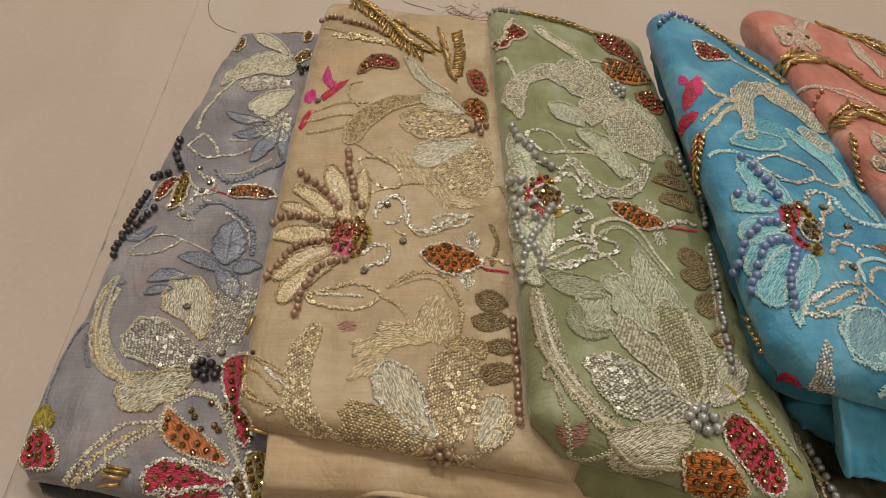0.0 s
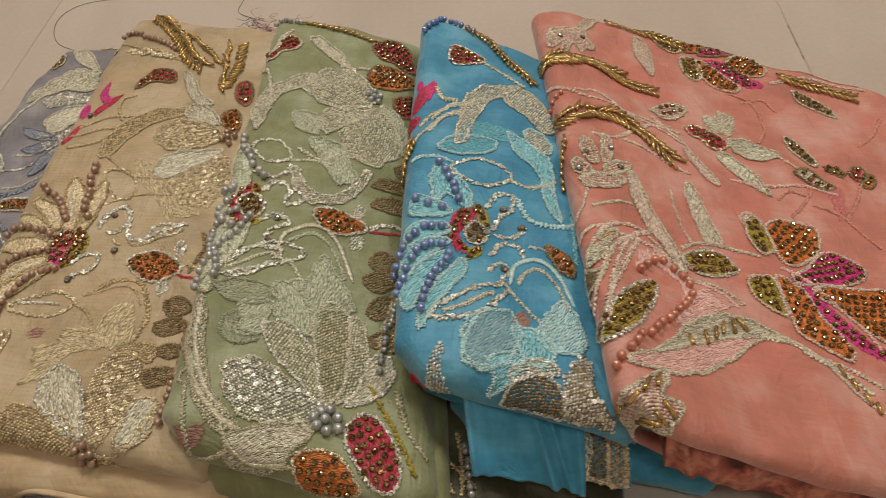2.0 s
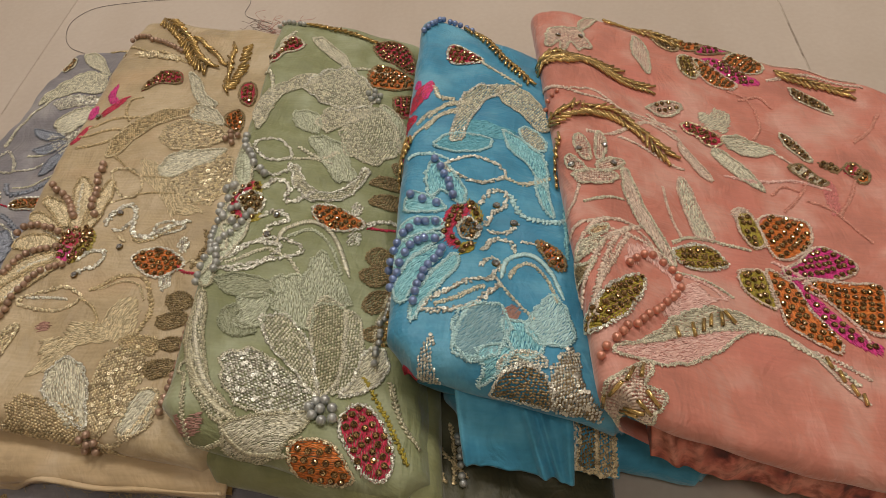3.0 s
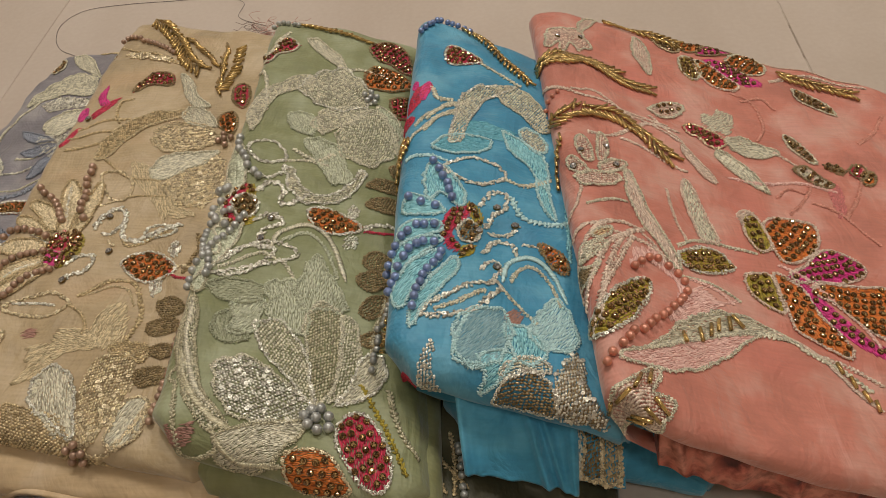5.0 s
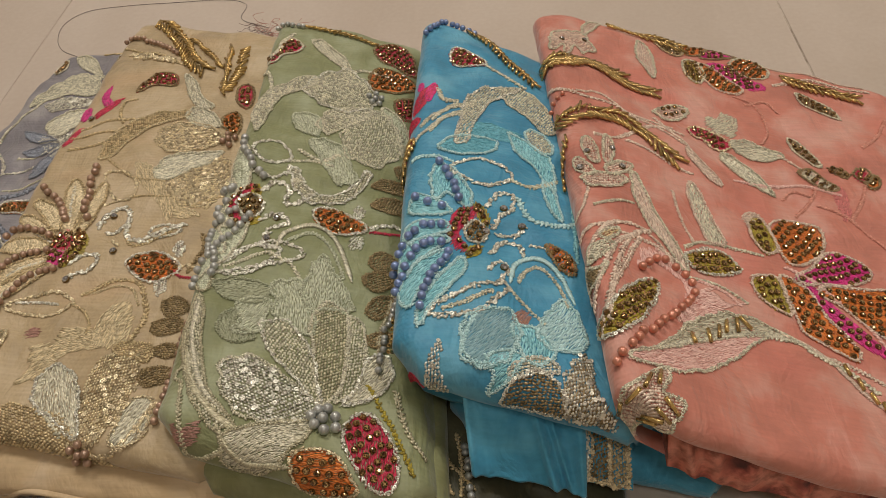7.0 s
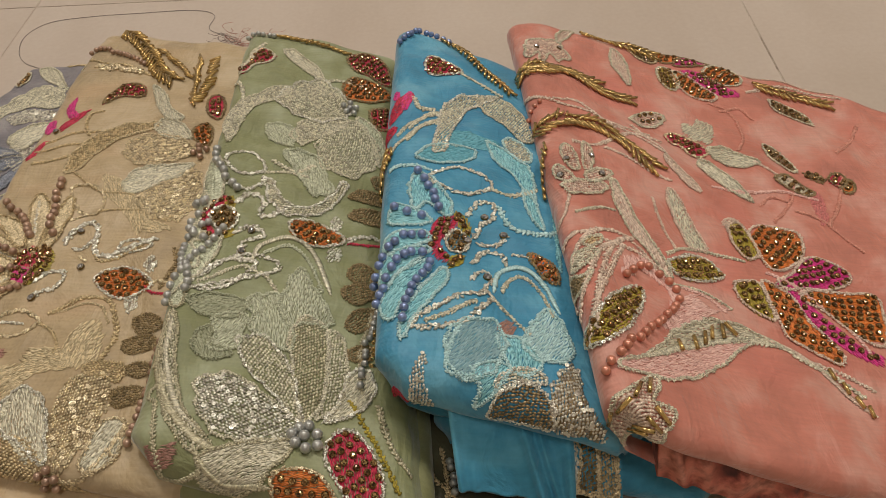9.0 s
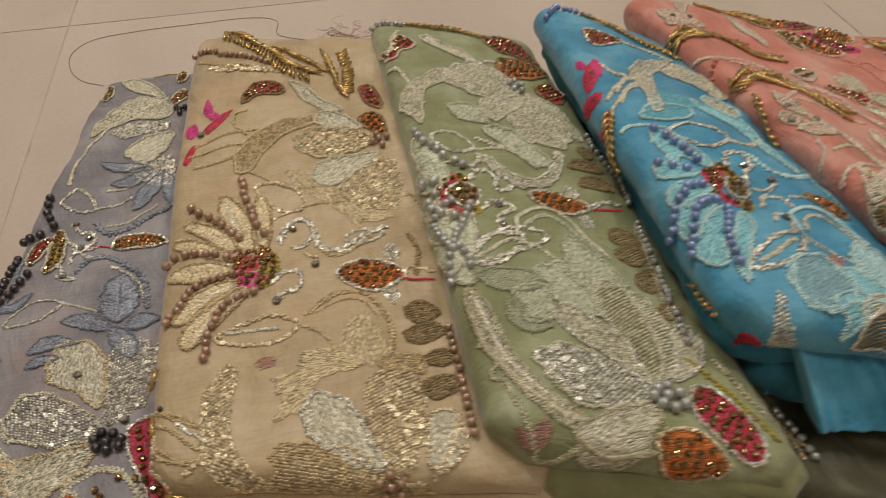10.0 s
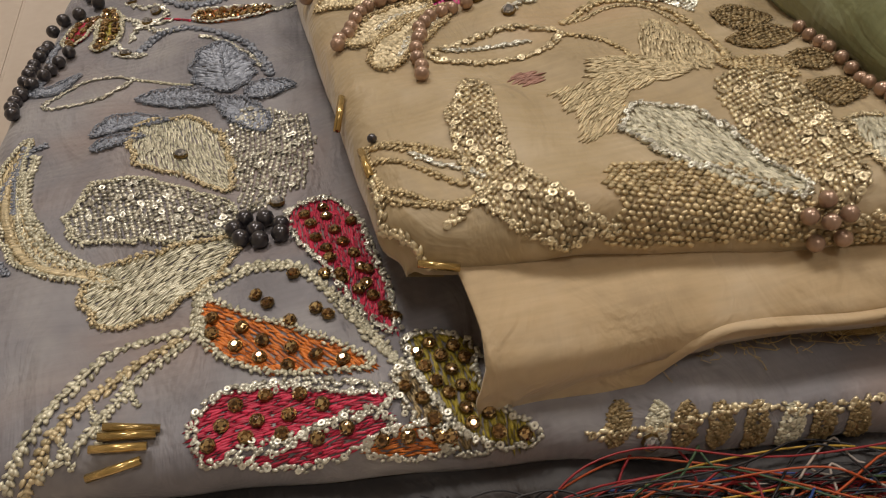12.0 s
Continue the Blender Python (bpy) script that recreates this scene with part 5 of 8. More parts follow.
patch(BE, "petal", [(0.0829, 0.0347), (0.0874, 0.0438), (0.0962, 0.0485), (0.1048, 0.0451), (0.1055, 0.0315), (0.1025, 0.0168), (0.0975, 0.0063), (0.0916, 0.0029), (0.0870, 0.0069), (0.0840, 0.0197)], GOLDSEQUIN, "rows")
patch(BE, "petal", [(0.1051, 0.0225), (0.1097, 0.0290), (0.1145, 0.0288), (0.1168, 0.0218), (0.1173, 0.0147), (0.1127, 0.0077), (0.1066, 0.0045), (0.1027, 0.0054), (0.1040, 0.0144)], SILVER, "satin", edge=GOLDSEQUIN)
patch(BE, "leaf", [(0.1063, 0.0830), (0.1126, 0.0869), (0.1173, 0.0851), (0.1196, 0.0808), (0.1142, 0.0762), (0.1087, 0.0771)], BRONZE, "rows", edge=BRONZE)
patch(BE, "leaf", [(0.1041, 0.0701), (0.1099, 0.0736), (0.1172, 0.0744), (0.1194, 0.0693), (0.1120, 0.0642), (0.1064, 0.0643)], BRONZE, "rows", edge=BRONZE)
patch(BE, "leaf", [(0.1085, 0.0539), (0.1137, 0.0580), (0.1192, 0.0585), (0.1202, 0.0547), (0.1153, 0.0518)], BRONZE, "rows", edge=BRONZE)
patch(BE, "leaf", [(0.1071, 0.0414), (0.1130, 0.0454), (0.1190, 0.0461), (0.1191, 0.0405), (0.1145, 0.0367), (0.1086, 0.0362)], BRONZE, "rows", edge=BRONZE)
patch(BE, "crystal_petal", [(0.0794, 0.1037), (0.0863, 0.1114), (0.0948, 0.1148), (0.1032, 0.1112), (0.1098, 0.1037), (0.1041, 0.0977), (0.0945, 0.0941), (0.0863, 0.0969)], ORANGE, "rows", edge=SEQUIN, stones=0.0042)
patch(BE, "petal", [(0.1019, 0.1193), (0.1048, 0.1226), (0.1084, 0.1185), (0.1074, 0.1132), (0.1038, 0.1129)], SEQUIN, "rows")
patch(BE, "petal", [(0.0978, 0.0920), (0.1000, 0.0976), (0.1041, 0.0960), (0.1047, 0.0895), (0.1011, 0.0863)], SEQUIN, "rows")
patch(BE, "petal", [(0.0425, 0.0552), (0.0478, 0.0563), (0.0486, 0.0520), (0.0440, 0.0503)], MUTED, "satin")
patch(BE, "crystal_petal", [(0.0360, 0.2485), (0.0381, 0.2634), (0.0450, 0.2712), (0.0544, 0.2717), (0.0606, 0.2635), (0.0572, 0.2593), (0.0463, 0.2566), (0.0395, 0.2501)], RED, "satin", edge=BRONZE, stones=0.004)
patch(BE, "petal", [(0.0368, 0.1798), (0.0345, 0.1927), (0.0385, 0.2055), (0.0479, 0.2165), (0.0611, 0.2275), (0.0765, 0.2340), (0.0767, 0.2277), (0.0649, 0.2199), (0.0554, 0.2077), (0.0476, 0.1972), (0.0420, 0.1843)], GOLDCORD, "rows", edge=PALEGOLD)
patch(BE, "petal", [(0.0662, 0.2083), (0.0717, 0.2200), (0.0854, 0.2215), (0.0990, 0.2181), (0.1056, 0.2102), (0.0955, 0.1996), (0.0825, 0.1943), (0.0710, 0.1955)], GOLDSEQUIN, "rows", edge=PALEGOLD)
patch(BE, "petal", [(0.0776, 0.2316), (0.0852, 0.2369), (0.0957, 0.2325), (0.1024, 0.2222), (0.0922, 0.2195), (0.0819, 0.2240)], SILVER, "satin", edge=SILVER)
patch(BE, "petal", [(0.0748, 0.1796), (0.0826, 0.1909), (0.0955, 0.1951), (0.1086, 0.1993), (0.1019, 0.1874), (0.0891, 0.1727), (0.0783, 0.1673)], SILVER, "satin", edge=SILVER)
patch(BE, "petal", [(0.0861, 0.1681), (0.0954, 0.1774), (0.1094, 0.1950), (0.1165, 0.1884), (0.1177, 0.1721), (0.1134, 0.1561), (0.1056, 0.1495), (0.0952, 0.1527), (0.0877, 0.1591)], GOLDSEQUIN, "rows")
patch(BE, "leaf", [(0.0605, 0.1779), (0.0701, 0.1780), (0.0767, 0.1697), (0.0876, 0.1610), (0.0946, 0.1534), (0.0921, 0.1380), (0.0862, 0.1453), (0.0770, 0.1556), (0.0675, 0.1634)], PALEGOLD, "satin")
patch(BE, "leaf", [(0.0937, 0.1491), (0.1041, 0.1469), (0.1093, 0.1437), (0.0980, 0.1379)], PALEGOLD, "satin")
patch(BE, "leaf", [(0.0659, 0.2700), (0.0755, 0.2621), (0.0832, 0.2477), (0.0921, 0.2416), (0.0869, 0.2372), (0.0780, 0.2438), (0.0702, 0.2571)], SILVER, "satin", edge=SILVER)
patch(BE, "crystal_petal", [(0.1058, 0.2635), (0.1124, 0.2671), (0.1165, 0.2589), (0.1167, 0.2442), (0.1115, 0.2444), (0.1070, 0.2510)], RED, "satin", edge=BRONZE, stones=0.004)
patch(BE, "crystal_petal", [(0.1025, 0.2308), (0.1102, 0.2359), (0.1154, 0.2284), (0.1156, 0.2156), (0.1106, 0.2161), (0.1041, 0.2225)], ORANGE, "satin", edge=BRONZE, stones=0.004)
patch(BE, "petal", [(0.0141, 0.2377), (0.0159, 0.2510), (0.0202, 0.2372), (0.0243, 0.2330), (0.0198, 0.2302)], PINK, "satin")
patch(BE, "petal", [(0.0153, 0.2224), (0.0216, 0.2304), (0.0298, 0.2386), (0.0255, 0.2285), (0.0193, 0.2198)], RED, "satin")
patch(BE, "petal", [(0.0039, 0.2232), (0.0091, 0.2275), (0.0112, 0.2203), (0.0069, 0.2170)], PINK, "satin")
patch(BE, "petal", [(0.0060, 0.1900), (0.0067, 0.2022), (0.0106, 0.2087), (0.0099, 0.1996), (0.0084, 0.1884)], RED, "satin")
bugles(BE, [(0.0230, 0.3331), (0.0356, 0.3238), (0.0519, 0.3052), (0.0671, 0.2841), (0.0777, 0.2759)], 0.0095, lean=0.5, pitch=0.0026)
bugles(BE, [(0.0843, 0.3111), (0.0880, 0.2828), (0.0928, 0.2541)], 0.0095, lean=0.45, pitch=0.0026, pair=False)
bugles(BE, [(0.0963, 0.3088), (0.0979, 0.2836), (0.0956, 0.2568)], 0.0080, lean=-0.9, pitch=0.0026, pair=False)
bugles(BE, [(0.0554, 0.3116), (0.0661, 0.3015), (0.0763, 0.2925), (0.0835, 0.2835)], 0.0070, lean=0.5, pitch=0.0026, pair=False)
pearls(BE, [(0.0021, 0.3085), (0.0139, 0.3125), (0.0315, 0.3053), (0.0495, 0.2950)], 0.0034, PEARL_BRONZE)
cord(BE, "embroidered_cord", [(0.0130, 0.2915), (0.0249, 0.2932), (0.0375, 0.2880), (0.0492, 0.2893)], 0.0036, GOLDSEQUIN, "seq")
cord(BE, "embroidered_cord", [(0.0386, 0.2405), (0.0320, 0.2350), (0.0323, 0.2243), (0.0395, 0.2137)], 0.0020, GOLDCORD, "chain")

# green
leaf(GN, "petal", [(0.0121, 0.1468), (0.0087, 0.1667), (0.0047, 0.1882)], 0.0104, SAGE, edge=SILVER)
leaf(GN, "petal", [(0.0091, 0.1420), (0.0033, 0.1523), (0.0021, 0.1610)], 0.0079, SAGE, edge=SILVER)
leaf(GN, "petal", [(0.0071, 0.1366), (-0.0002, 0.1330), (0.0113, 0.1223)], 0.0076, SAGE, edge=SILVER)
leaf(GN, "petal", [(0.0095, 0.1302), (0.0004, 0.1193), (0.0119, 0.1009)], 0.0087, SAGE, edge=SILVER)
leaf(GN, "petal", [(0.0133, 0.1267), (0.0023, 0.1034), (0.0086, 0.0751)], 0.0103, SAGE, edge=OLDSILVER)
leaf(GN, "petal", [(0.0194, 0.1274), (0.0133, 0.1064), (0.0030, 0.0839)], 0.0069, SAGE, edge=SILVER)
pearls(GN, [(0.0069, 0.1920), (0.0098, 0.1802), (0.0139, 0.1710), (0.0176, 0.1649), (0.0238, 0.1596)], 0.0045, PEARL_SILVER)
pearls(GN, [(0.0082, 0.1494), (-0.0003, 0.1508), (0.0075, 0.1476)], 0.0044, PEARL_SILVER)
pearls(GN, [(0.0061, 0.1389), (0.0021, 0.1342), (0.0050, 0.1271), (0.0113, 0.1223)], 0.0043, PEARL_SILVER)
pearls(GN, [(0.0128, 0.1328), (0.0047, 0.1258), (0.0017, 0.1160), (0.0055, 0.1036), (0.0107, 0.0944), (0.0105, 0.0861)], 0.0039, PEARL_SILVER)
pearls(GN, [(0.0207, 0.1306), (0.0146, 0.1190), (0.0076, 0.1028), (0.0037, 0.0904), (0.0017, 0.0798)], 0.0039, PEARL_SILVER)
cord(GN, "embroidered_cord", [(0.0079, 0.0868), (0.0268, 0.1113), (0.0440, 0.1160), (0.0506, 0.1118), (0.0372, 0.1023), (0.0214, 0.0943), (0.0079, 0.0868)], 0.0024, SEQUIN, "seq")
cord(GN, "embroidered_cord", [(0.0077, 0.0442), (0.0038, 0.0439), (0.0118, 0.0390), (0.0056, 0.0291), (0.0099, 0.0262)], 0.0017, OLDSILVER, "rope")
cord(GN, "embroidered_cord", [(0.0099, 0.0262), (0.0140, 0.0006), (0.0143, -0.0060), (0.0206, -0.0054), (0.0295, 0.0014)], 0.0020, OLDSILVER, "rope")
cord(GN, "embroidered_cord", [(0.0247, 0.1484), (0.0302, 0.1579), (0.0379, 0.1548), (0.0373, 0.1438), (0.0454, 0.1496), (0.0507, 0.1562)], 0.0030, SEQUIN, "seq")
cord(GN, "embroidered_cord", [(0.0260, 0.1293), (0.0341, 0.1353), (0.0406, 0.1314), (0.0332, 0.1234), (0.0307, 0.1120), (0.0378, 0.1121)], 0.0029, SEQUIN, "seq")
crystals(GN, (0.0320, 0.1166), (0.0345, 0.1328))
cord(GN, "embroidered_cord", [(0.0820, 0.1414), (0.0906, 0.1472), (0.0985, 0.1484)], 0.0027, SEQUIN, "seq")
cord(GN, "embroidered_cord", [(0.0821, 0.1400), (0.0908, 0.1415), (0.0985, 0.1448)], 0.0015, RED, "chain")
cord(GN, "embroidered_cord", [(0.0373, 0.1121), (0.0416, 0.1252), (0.0548, 0.1325), (0.0667, 0.1252), (0.0754, 0.1027)], 0.0034, SILVER, "rope")
cord(GN, "embroidered_cord", [(0.0426, 0.1189), (0.0531, 0.1270), (0.0635, 0.1211), (0.0717, 0.1028)], 0.0020, SAGE, "chain")
cord(GN, "embroidered_cord", [(0.0106, 0.0900), (0.0213, 0.1076), (0.0391, 0.1123), (0.0327, 0.0995), (0.0201, 0.0907), (0.0106, 0.0900)], 0.0022, SEQUIN, "seq")
cord(GN, "embroidered_cord", [(0.0143, 0.0934), (0.0252, 0.1024), (0.0354, 0.1090)], 0.0019, SILVER, "chain")
cord(GN, "embroidered_cord", [(0.0355, 0.1080), (0.0456, 0.1047), (0.0509, 0.0965)], 0.0022, SILVER, "chain")
cord(GN, "embroidered_cord", [(0.0130, 0.1853), (0.0243, 0.1941), (0.0334, 0.1880), (0.0331, 0.1799), (0.0213, 0.1747), (0.0130, 0.1853)], 0.0022, SEQUIN, "seq")
cord(GN, "embroidered_cord", [(0.0346, 0.1806), (0.0453, 0.1845), (0.0586, 0.1831)], 0.0019, SILVER, "chain")
pearl_cluster(GN, (0.0782, 0.2561), 0.0035, PEARL_SILVER, 6)
bugles(GN, [(0.0235, 0.3253), (0.0466, 0.3231), (0.0731, 0.3165)], 0.0059, lean=0.4, pitch=0.003, pair=False)
pearls(GN, [(0.0007, 0.3274), (0.0099, 0.3271), (0.0206, 0.3259)], 0.0035, PEARL_SILVER)
cord(GN, "embroidered_cord", [(0.0043, 0.0686), (0.0065, 0.0443), (0.0153, 0.0249), (0.0269, 0.0145), (0.0348, 0.0119)], 0.0044, OLDSILVER, "rope")
cord(GN, "embroidered_cord", [(0.0079, 0.0729), (0.0104, 0.0467), (0.0188, 0.0257), (0.0306, 0.0168)], 0.0030, SILVER, "rope")
pearl_cluster(GN, (0.0692, 0.0260), 0.0045, PEARL_SILVER, 8)
cord(GN, "embroidered_cord", [(0.0980, 0.0495), (0.1021, 0.0340), (0.1104, 0.0233)], 0.0024, OLDSILVER, "rope")
cord(GN, "embroidered_cord", [(0.0859, 0.0487), (0.0986, 0.0282), (0.1056, 0.0134)], 0.0024, OLIVE, "rope")
pearls(GN, [(0.1046, 0.2105), (0.1043, 0.1958), (0.1082, 0.1760), (0.1034, 0.1510)], 0.0034, PEARL_SILVER)
pearls(GN, [(0.1015, 0.1346), (0.0983, 0.1143), (0.0962, 0.0966), (0.0922, 0.0774), (0.0903, 0.0578)], 0.0032, PEARL_SILVER)
cord(GN, "embroidered_cord", [(0.0023, 0.2780), (0.0101, 0.2939), (0.0160, 0.3150)], 0.0029, SILVER, "chain")
cord(GN, "embroidered_cord", [(0.0169, 0.1637), (0.0300, 0.1620), (0.0353, 0.1758)], 0.0028, SEQUIN, "seq")
cord(GN, "embroidered_cord", [(0.0379, 0.1915), (0.0518, 0.1859), (0.0607, 0.1939)], 0.0026, SILVER, "rope")
cord(GN, "embroidered_cord", [(0.0271, 0.0107), (0.0320, 0.0032), (0.0406, -0.0021), (0.0569, 0.0017)], 0.0032, OLDSILVER, "rope")
cord(GN, "embroidered_cord", [(0.0017, 0.2647), (0.0094, 0.2579), (0.0161, 0.2219)], 0.0025, SILVER, "chain")
cord(GN, "embroidered_cord", [(0.0557, 0.2779), (0.0707, 0.2840), (0.0861, 0.2835)], 0.0026, SILVER, "rope")
cord(GN, "embroidered_cord", [(0.1008, 0.1343), (0.0952, 0.1028), (0.0899, 0.0736), (0.0909, 0.0542)], 0.0019, OLDSILVER, "chain")
patch(GN, "sequin_petal", [(0.0253, 0.0339), (0.0255, 0.0384), (0.0286, 0.0420), (0.0355, 0.0454), (0.0432, 0.0440), (0.0508, 0.0403), (0.0581, 0.0366), (0.0651, 0.0330), (0.0650, 0.0268), (0.0554, 0.0214), (0.0447, 0.0177), (0.0351, 0.0190), (0.0292, 0.0247)], SEQUIN, "rows", edge=SILVER)
patch(GN, "petal", [(0.0328, 0.0097), (0.0405, 0.0139), (0.0515, 0.0181), (0.0618, 0.0235), (0.0655, 0.0224), (0.0610, 0.0143), (0.0560, 0.0079), (0.0526, 0.0017), (0.0448, -0.0046), (0.0350, -0.0054), (0.0308, -0.0013), (0.0297, 0.0044)], SILVER, "satin", edge=OLDSILVER)
patch(GN, "petal", [(0.0393, 0.0592), (0.0395, 0.0657), (0.0451, 0.0699), (0.0515, 0.0680), (0.0574, 0.0619), (0.0627, 0.0518), (0.0646, 0.0418), (0.0659, 0.0338), (0.0603, 0.0375), (0.0538, 0.0434), (0.0458, 0.0492)], SILVER, "rows", edge=SEQUIN)
patch(GN, "petal", [(0.0591, 0.0712), (0.0609, 0.0794), (0.0672, 0.0840), (0.0737, 0.0834), (0.0756, 0.0745), (0.0757, 0.0588), (0.0742, 0.0445), (0.0701, 0.0351), (0.0672, 0.0357), (0.0638, 0.0468), (0.0614, 0.0611)], OLDSILVER, "rows", edge=SILVER)
patch(GN, "petal", [(0.0751, 0.0809), (0.0803, 0.0797), (0.0836, 0.0707), (0.0842, 0.0591), (0.0812, 0.0468), (0.0757, 0.0384), (0.0724, 0.0359), (0.0757, 0.0475), (0.0772, 0.0620)], SILVER, "rows", edge=SILVER)
patch(GN, "petal", [(0.0854, 0.0608), (0.0915, 0.0642), (0.0952, 0.0627), (0.0954, 0.0545), (0.0904, 0.0457), (0.0816, 0.0385), (0.0770, 0.0375), (0.0813, 0.0455)], SILVER, "satin", edge=SEQUIN)
patch(GN, "leaf", [(0.0550, 0.0974), (0.0578, 0.1091), (0.0616, 0.1133), (0.0667, 0.1044), (0.0727, 0.0963), (0.0759, 0.0892), (0.0737, 0.0834), (0.0672, 0.0840), (0.0608, 0.0809), (0.0551, 0.0842), (0.0530, 0.0916)], SAGE, "satin", edge=SAGE)
patch(GN, "leaf", [(0.0380, 0.0876), (0.0444, 0.0932), (0.0512, 0.0947), (0.0550, 0.0857), (0.0598, 0.0775), (0.0595, 0.0669), (0.0540, 0.0687), (0.0461, 0.0717), (0.0410, 0.0727), (0.0427, 0.0796)], SAGE, "satin", edge=SAGE)
patch(GN, "leaf", [(0.0252, 0.0729), (0.0323, 0.0781), (0.0405, 0.0771), (0.0386, 0.0718), (0.0377, 0.0616), (0.0307, 0.0580), (0.0256, 0.0580), (0.0284, 0.0647)], SAGE, "satin", edge=SAGE)
patch(GN, "leaf", [(0.0127, 0.0814), (0.0195, 0.0874), (0.0300, 0.0891), (0.0389, 0.0859), (0.0352, 0.0771), (0.0248, 0.0748), (0.0178, 0.0762)], GHOST_GREEN, "satin", edge=GHOST_GREEN)
patch(GN, "leaf", [(0.0198, 0.0558), (0.0218, 0.0658), (0.0265, 0.0675), (0.0266, 0.0597), (0.0357, 0.0580), (0.0267, 0.0518)], GHOST_GREEN, "satin", edge=GHOST_GREEN)
patch(GN, "petal", [(0.0052, 0.0699), (0.0079, 0.0728), (0.0120, 0.0628), (0.0145, 0.0450), (0.0186, 0.0316), (0.0242, 0.0221), (0.0319, 0.0160), (0.0337, 0.0117), (0.0271, 0.0107), (0.0196, 0.0156), (0.0133, 0.0247), (0.0092, 0.0386), (0.0078, 0.0540)], SILVER, "rows", edge=OLDSILVER)
patch(GN, "crystal_petal", [(0.0582, 0.0071), (0.0635, 0.0109), (0.0712, 0.0122), (0.0768, 0.0106), (0.0808, 0.0060), (0.0825, 0.0001), (0.0684, -0.0073), (0.0599, -0.0061), (0.0579, 0.0009)], ORANGE, "satin", edge=GOLDSEQUIN, stones=0.0044)
patch(GN, "crystal_petal", [(0.0781, 0.0258), (0.0821, 0.0329), (0.0878, 0.0349), (0.0927, 0.0310), (0.0970, 0.0248), (0.0997, 0.0165), (0.0984, 0.0075), (0.0931, 0.0035), (0.0866, 0.0059), (0.0811, 0.0123), (0.0774, 0.0187)], RED, "satin", edge=SEQUIN, stones=0.0044)
patch(GN, "leaf", [(0.0831, 0.1200), (0.0869, 0.1274), (0.0926, 0.1275), (0.0958, 0.1223), (0.0927, 0.1153), (0.0876, 0.1156)], BRONZE, "rows", edge=BRONZE)
patch(GN, "leaf", [(0.0805, 0.1069), (0.0849, 0.1130), (0.0919, 0.1151), (0.0944, 0.1110), (0.0904, 0.1038), (0.0843, 0.1020)], BRONZE, "rows", edge=BRONZE)
patch(GN, "leaf", [(0.0835, 0.0896), (0.0858, 0.0957), (0.0911, 0.1000), (0.0948, 0.0996), (0.0940, 0.0921), (0.0890, 0.0863), (0.0852, 0.0855)], BRONZE, "rows", edge=BRONZE)
patch(GN, "leaf", [(0.0847, 0.0729), (0.0896, 0.0770), (0.0948, 0.0777), (0.0944, 0.0721), (0.0900, 0.0692), (0.0855, 0.0688)], BRONZE, "rows", edge=BRONZE)
patch(GN, "crystal_petal", [(0.0082, 0.2850), (0.0098, 0.2990), (0.0165, 0.3074), (0.0249, 0.3001), (0.0227, 0.2929), (0.0141, 0.2861), (0.0078, 0.2753), (-0.0026, 0.2897)], RED, "satin", edge=SILVER, stones=0.004)
patch(GN, "crystal_petal", [(0.0746, 0.3135), (0.0838, 0.3262), (0.0942, 0.3248), (0.1014, 0.3158), (0.1042, 0.2935), (0.0983, 0.2907), (0.0894, 0.2980), (0.0795, 0.3002)], RED, "satin", edge=BRONZE, stones=0.004)
patch(GN, "crystal_petal", [(0.0733, 0.2755), (0.0779, 0.2912), (0.0897, 0.2912), (0.1007, 0.2851), (0.1046, 0.2764), (0.0943, 0.2683), (0.0832, 0.2668), (0.0759, 0.2661)], ORANGE, "satin", edge=BRONZE, stones=0.004)
patch(GN, "crystal_petal", [(0.0909, 0.2582), (0.0974, 0.2633), (0.1040, 0.2639), (0.1057, 0.2506), (0.1015, 0.2425), (0.0950, 0.2443)], RED, "satin", edge=BRONZE, stones=0.004)
patch(GN, "petal", [(0.0105, 0.2043), (0.0038, 0.2214), (0.0072, 0.2357), (0.0149, 0.2473), (0.0248, 0.2564), (0.0370, 0.2632), (0.0404, 0.2540), (0.0301, 0.2468), (0.0202, 0.2387), (0.0157, 0.2245), (0.0137, 0.2109)], SILVER, "rows", edge=SILVER)
patch(GN, "petal", [(0.0363, 0.2564), (0.0452, 0.2718), (0.0574, 0.2810), (0.0676, 0.2740), (0.0781, 0.2584), (0.0767, 0.2492), (0.0668, 0.2395), (0.0530, 0.2364), (0.0424, 0.2389), (0.0358, 0.2469)], SILVER, "rows", edge=SEQUIN)
patch(GN, "petal", [(0.0470, 0.2156), (0.0505, 0.2288), (0.0598, 0.2384), (0.0738, 0.2419), (0.0789, 0.2437), (0.0715, 0.2277), (0.0619, 0.2189), (0.0529, 0.2090)], SILVER, "rows", edge=SILVER)
patch(GN, "petal", [(0.0625, 0.2134), (0.0694, 0.2307), (0.0806, 0.2442), (0.0918, 0.2329), (0.0963, 0.2175), (0.0928, 0.2050), (0.0824, 0.1908), (0.0690, 0.1940), (0.0633, 0.2031)], SILVER, "rows", edge=SILVER)
patch(GN, "petal", [(0.0832, 0.2480), (0.0912, 0.2466), (0.0974, 0.2360), (0.1009, 0.2233), (0.1014, 0.2071), (0.0958, 0.2119), (0.0926, 0.2287)], SAGE, "satin", edge=SILVER)
patch(GN, "leaf", [(0.0307, 0.2219), (0.0366, 0.2256), (0.0460, 0.2220), (0.0479, 0.2077), (0.0410, 0.2071), (0.0329, 0.2131)], SAGE, "satin", edge=SAGE)
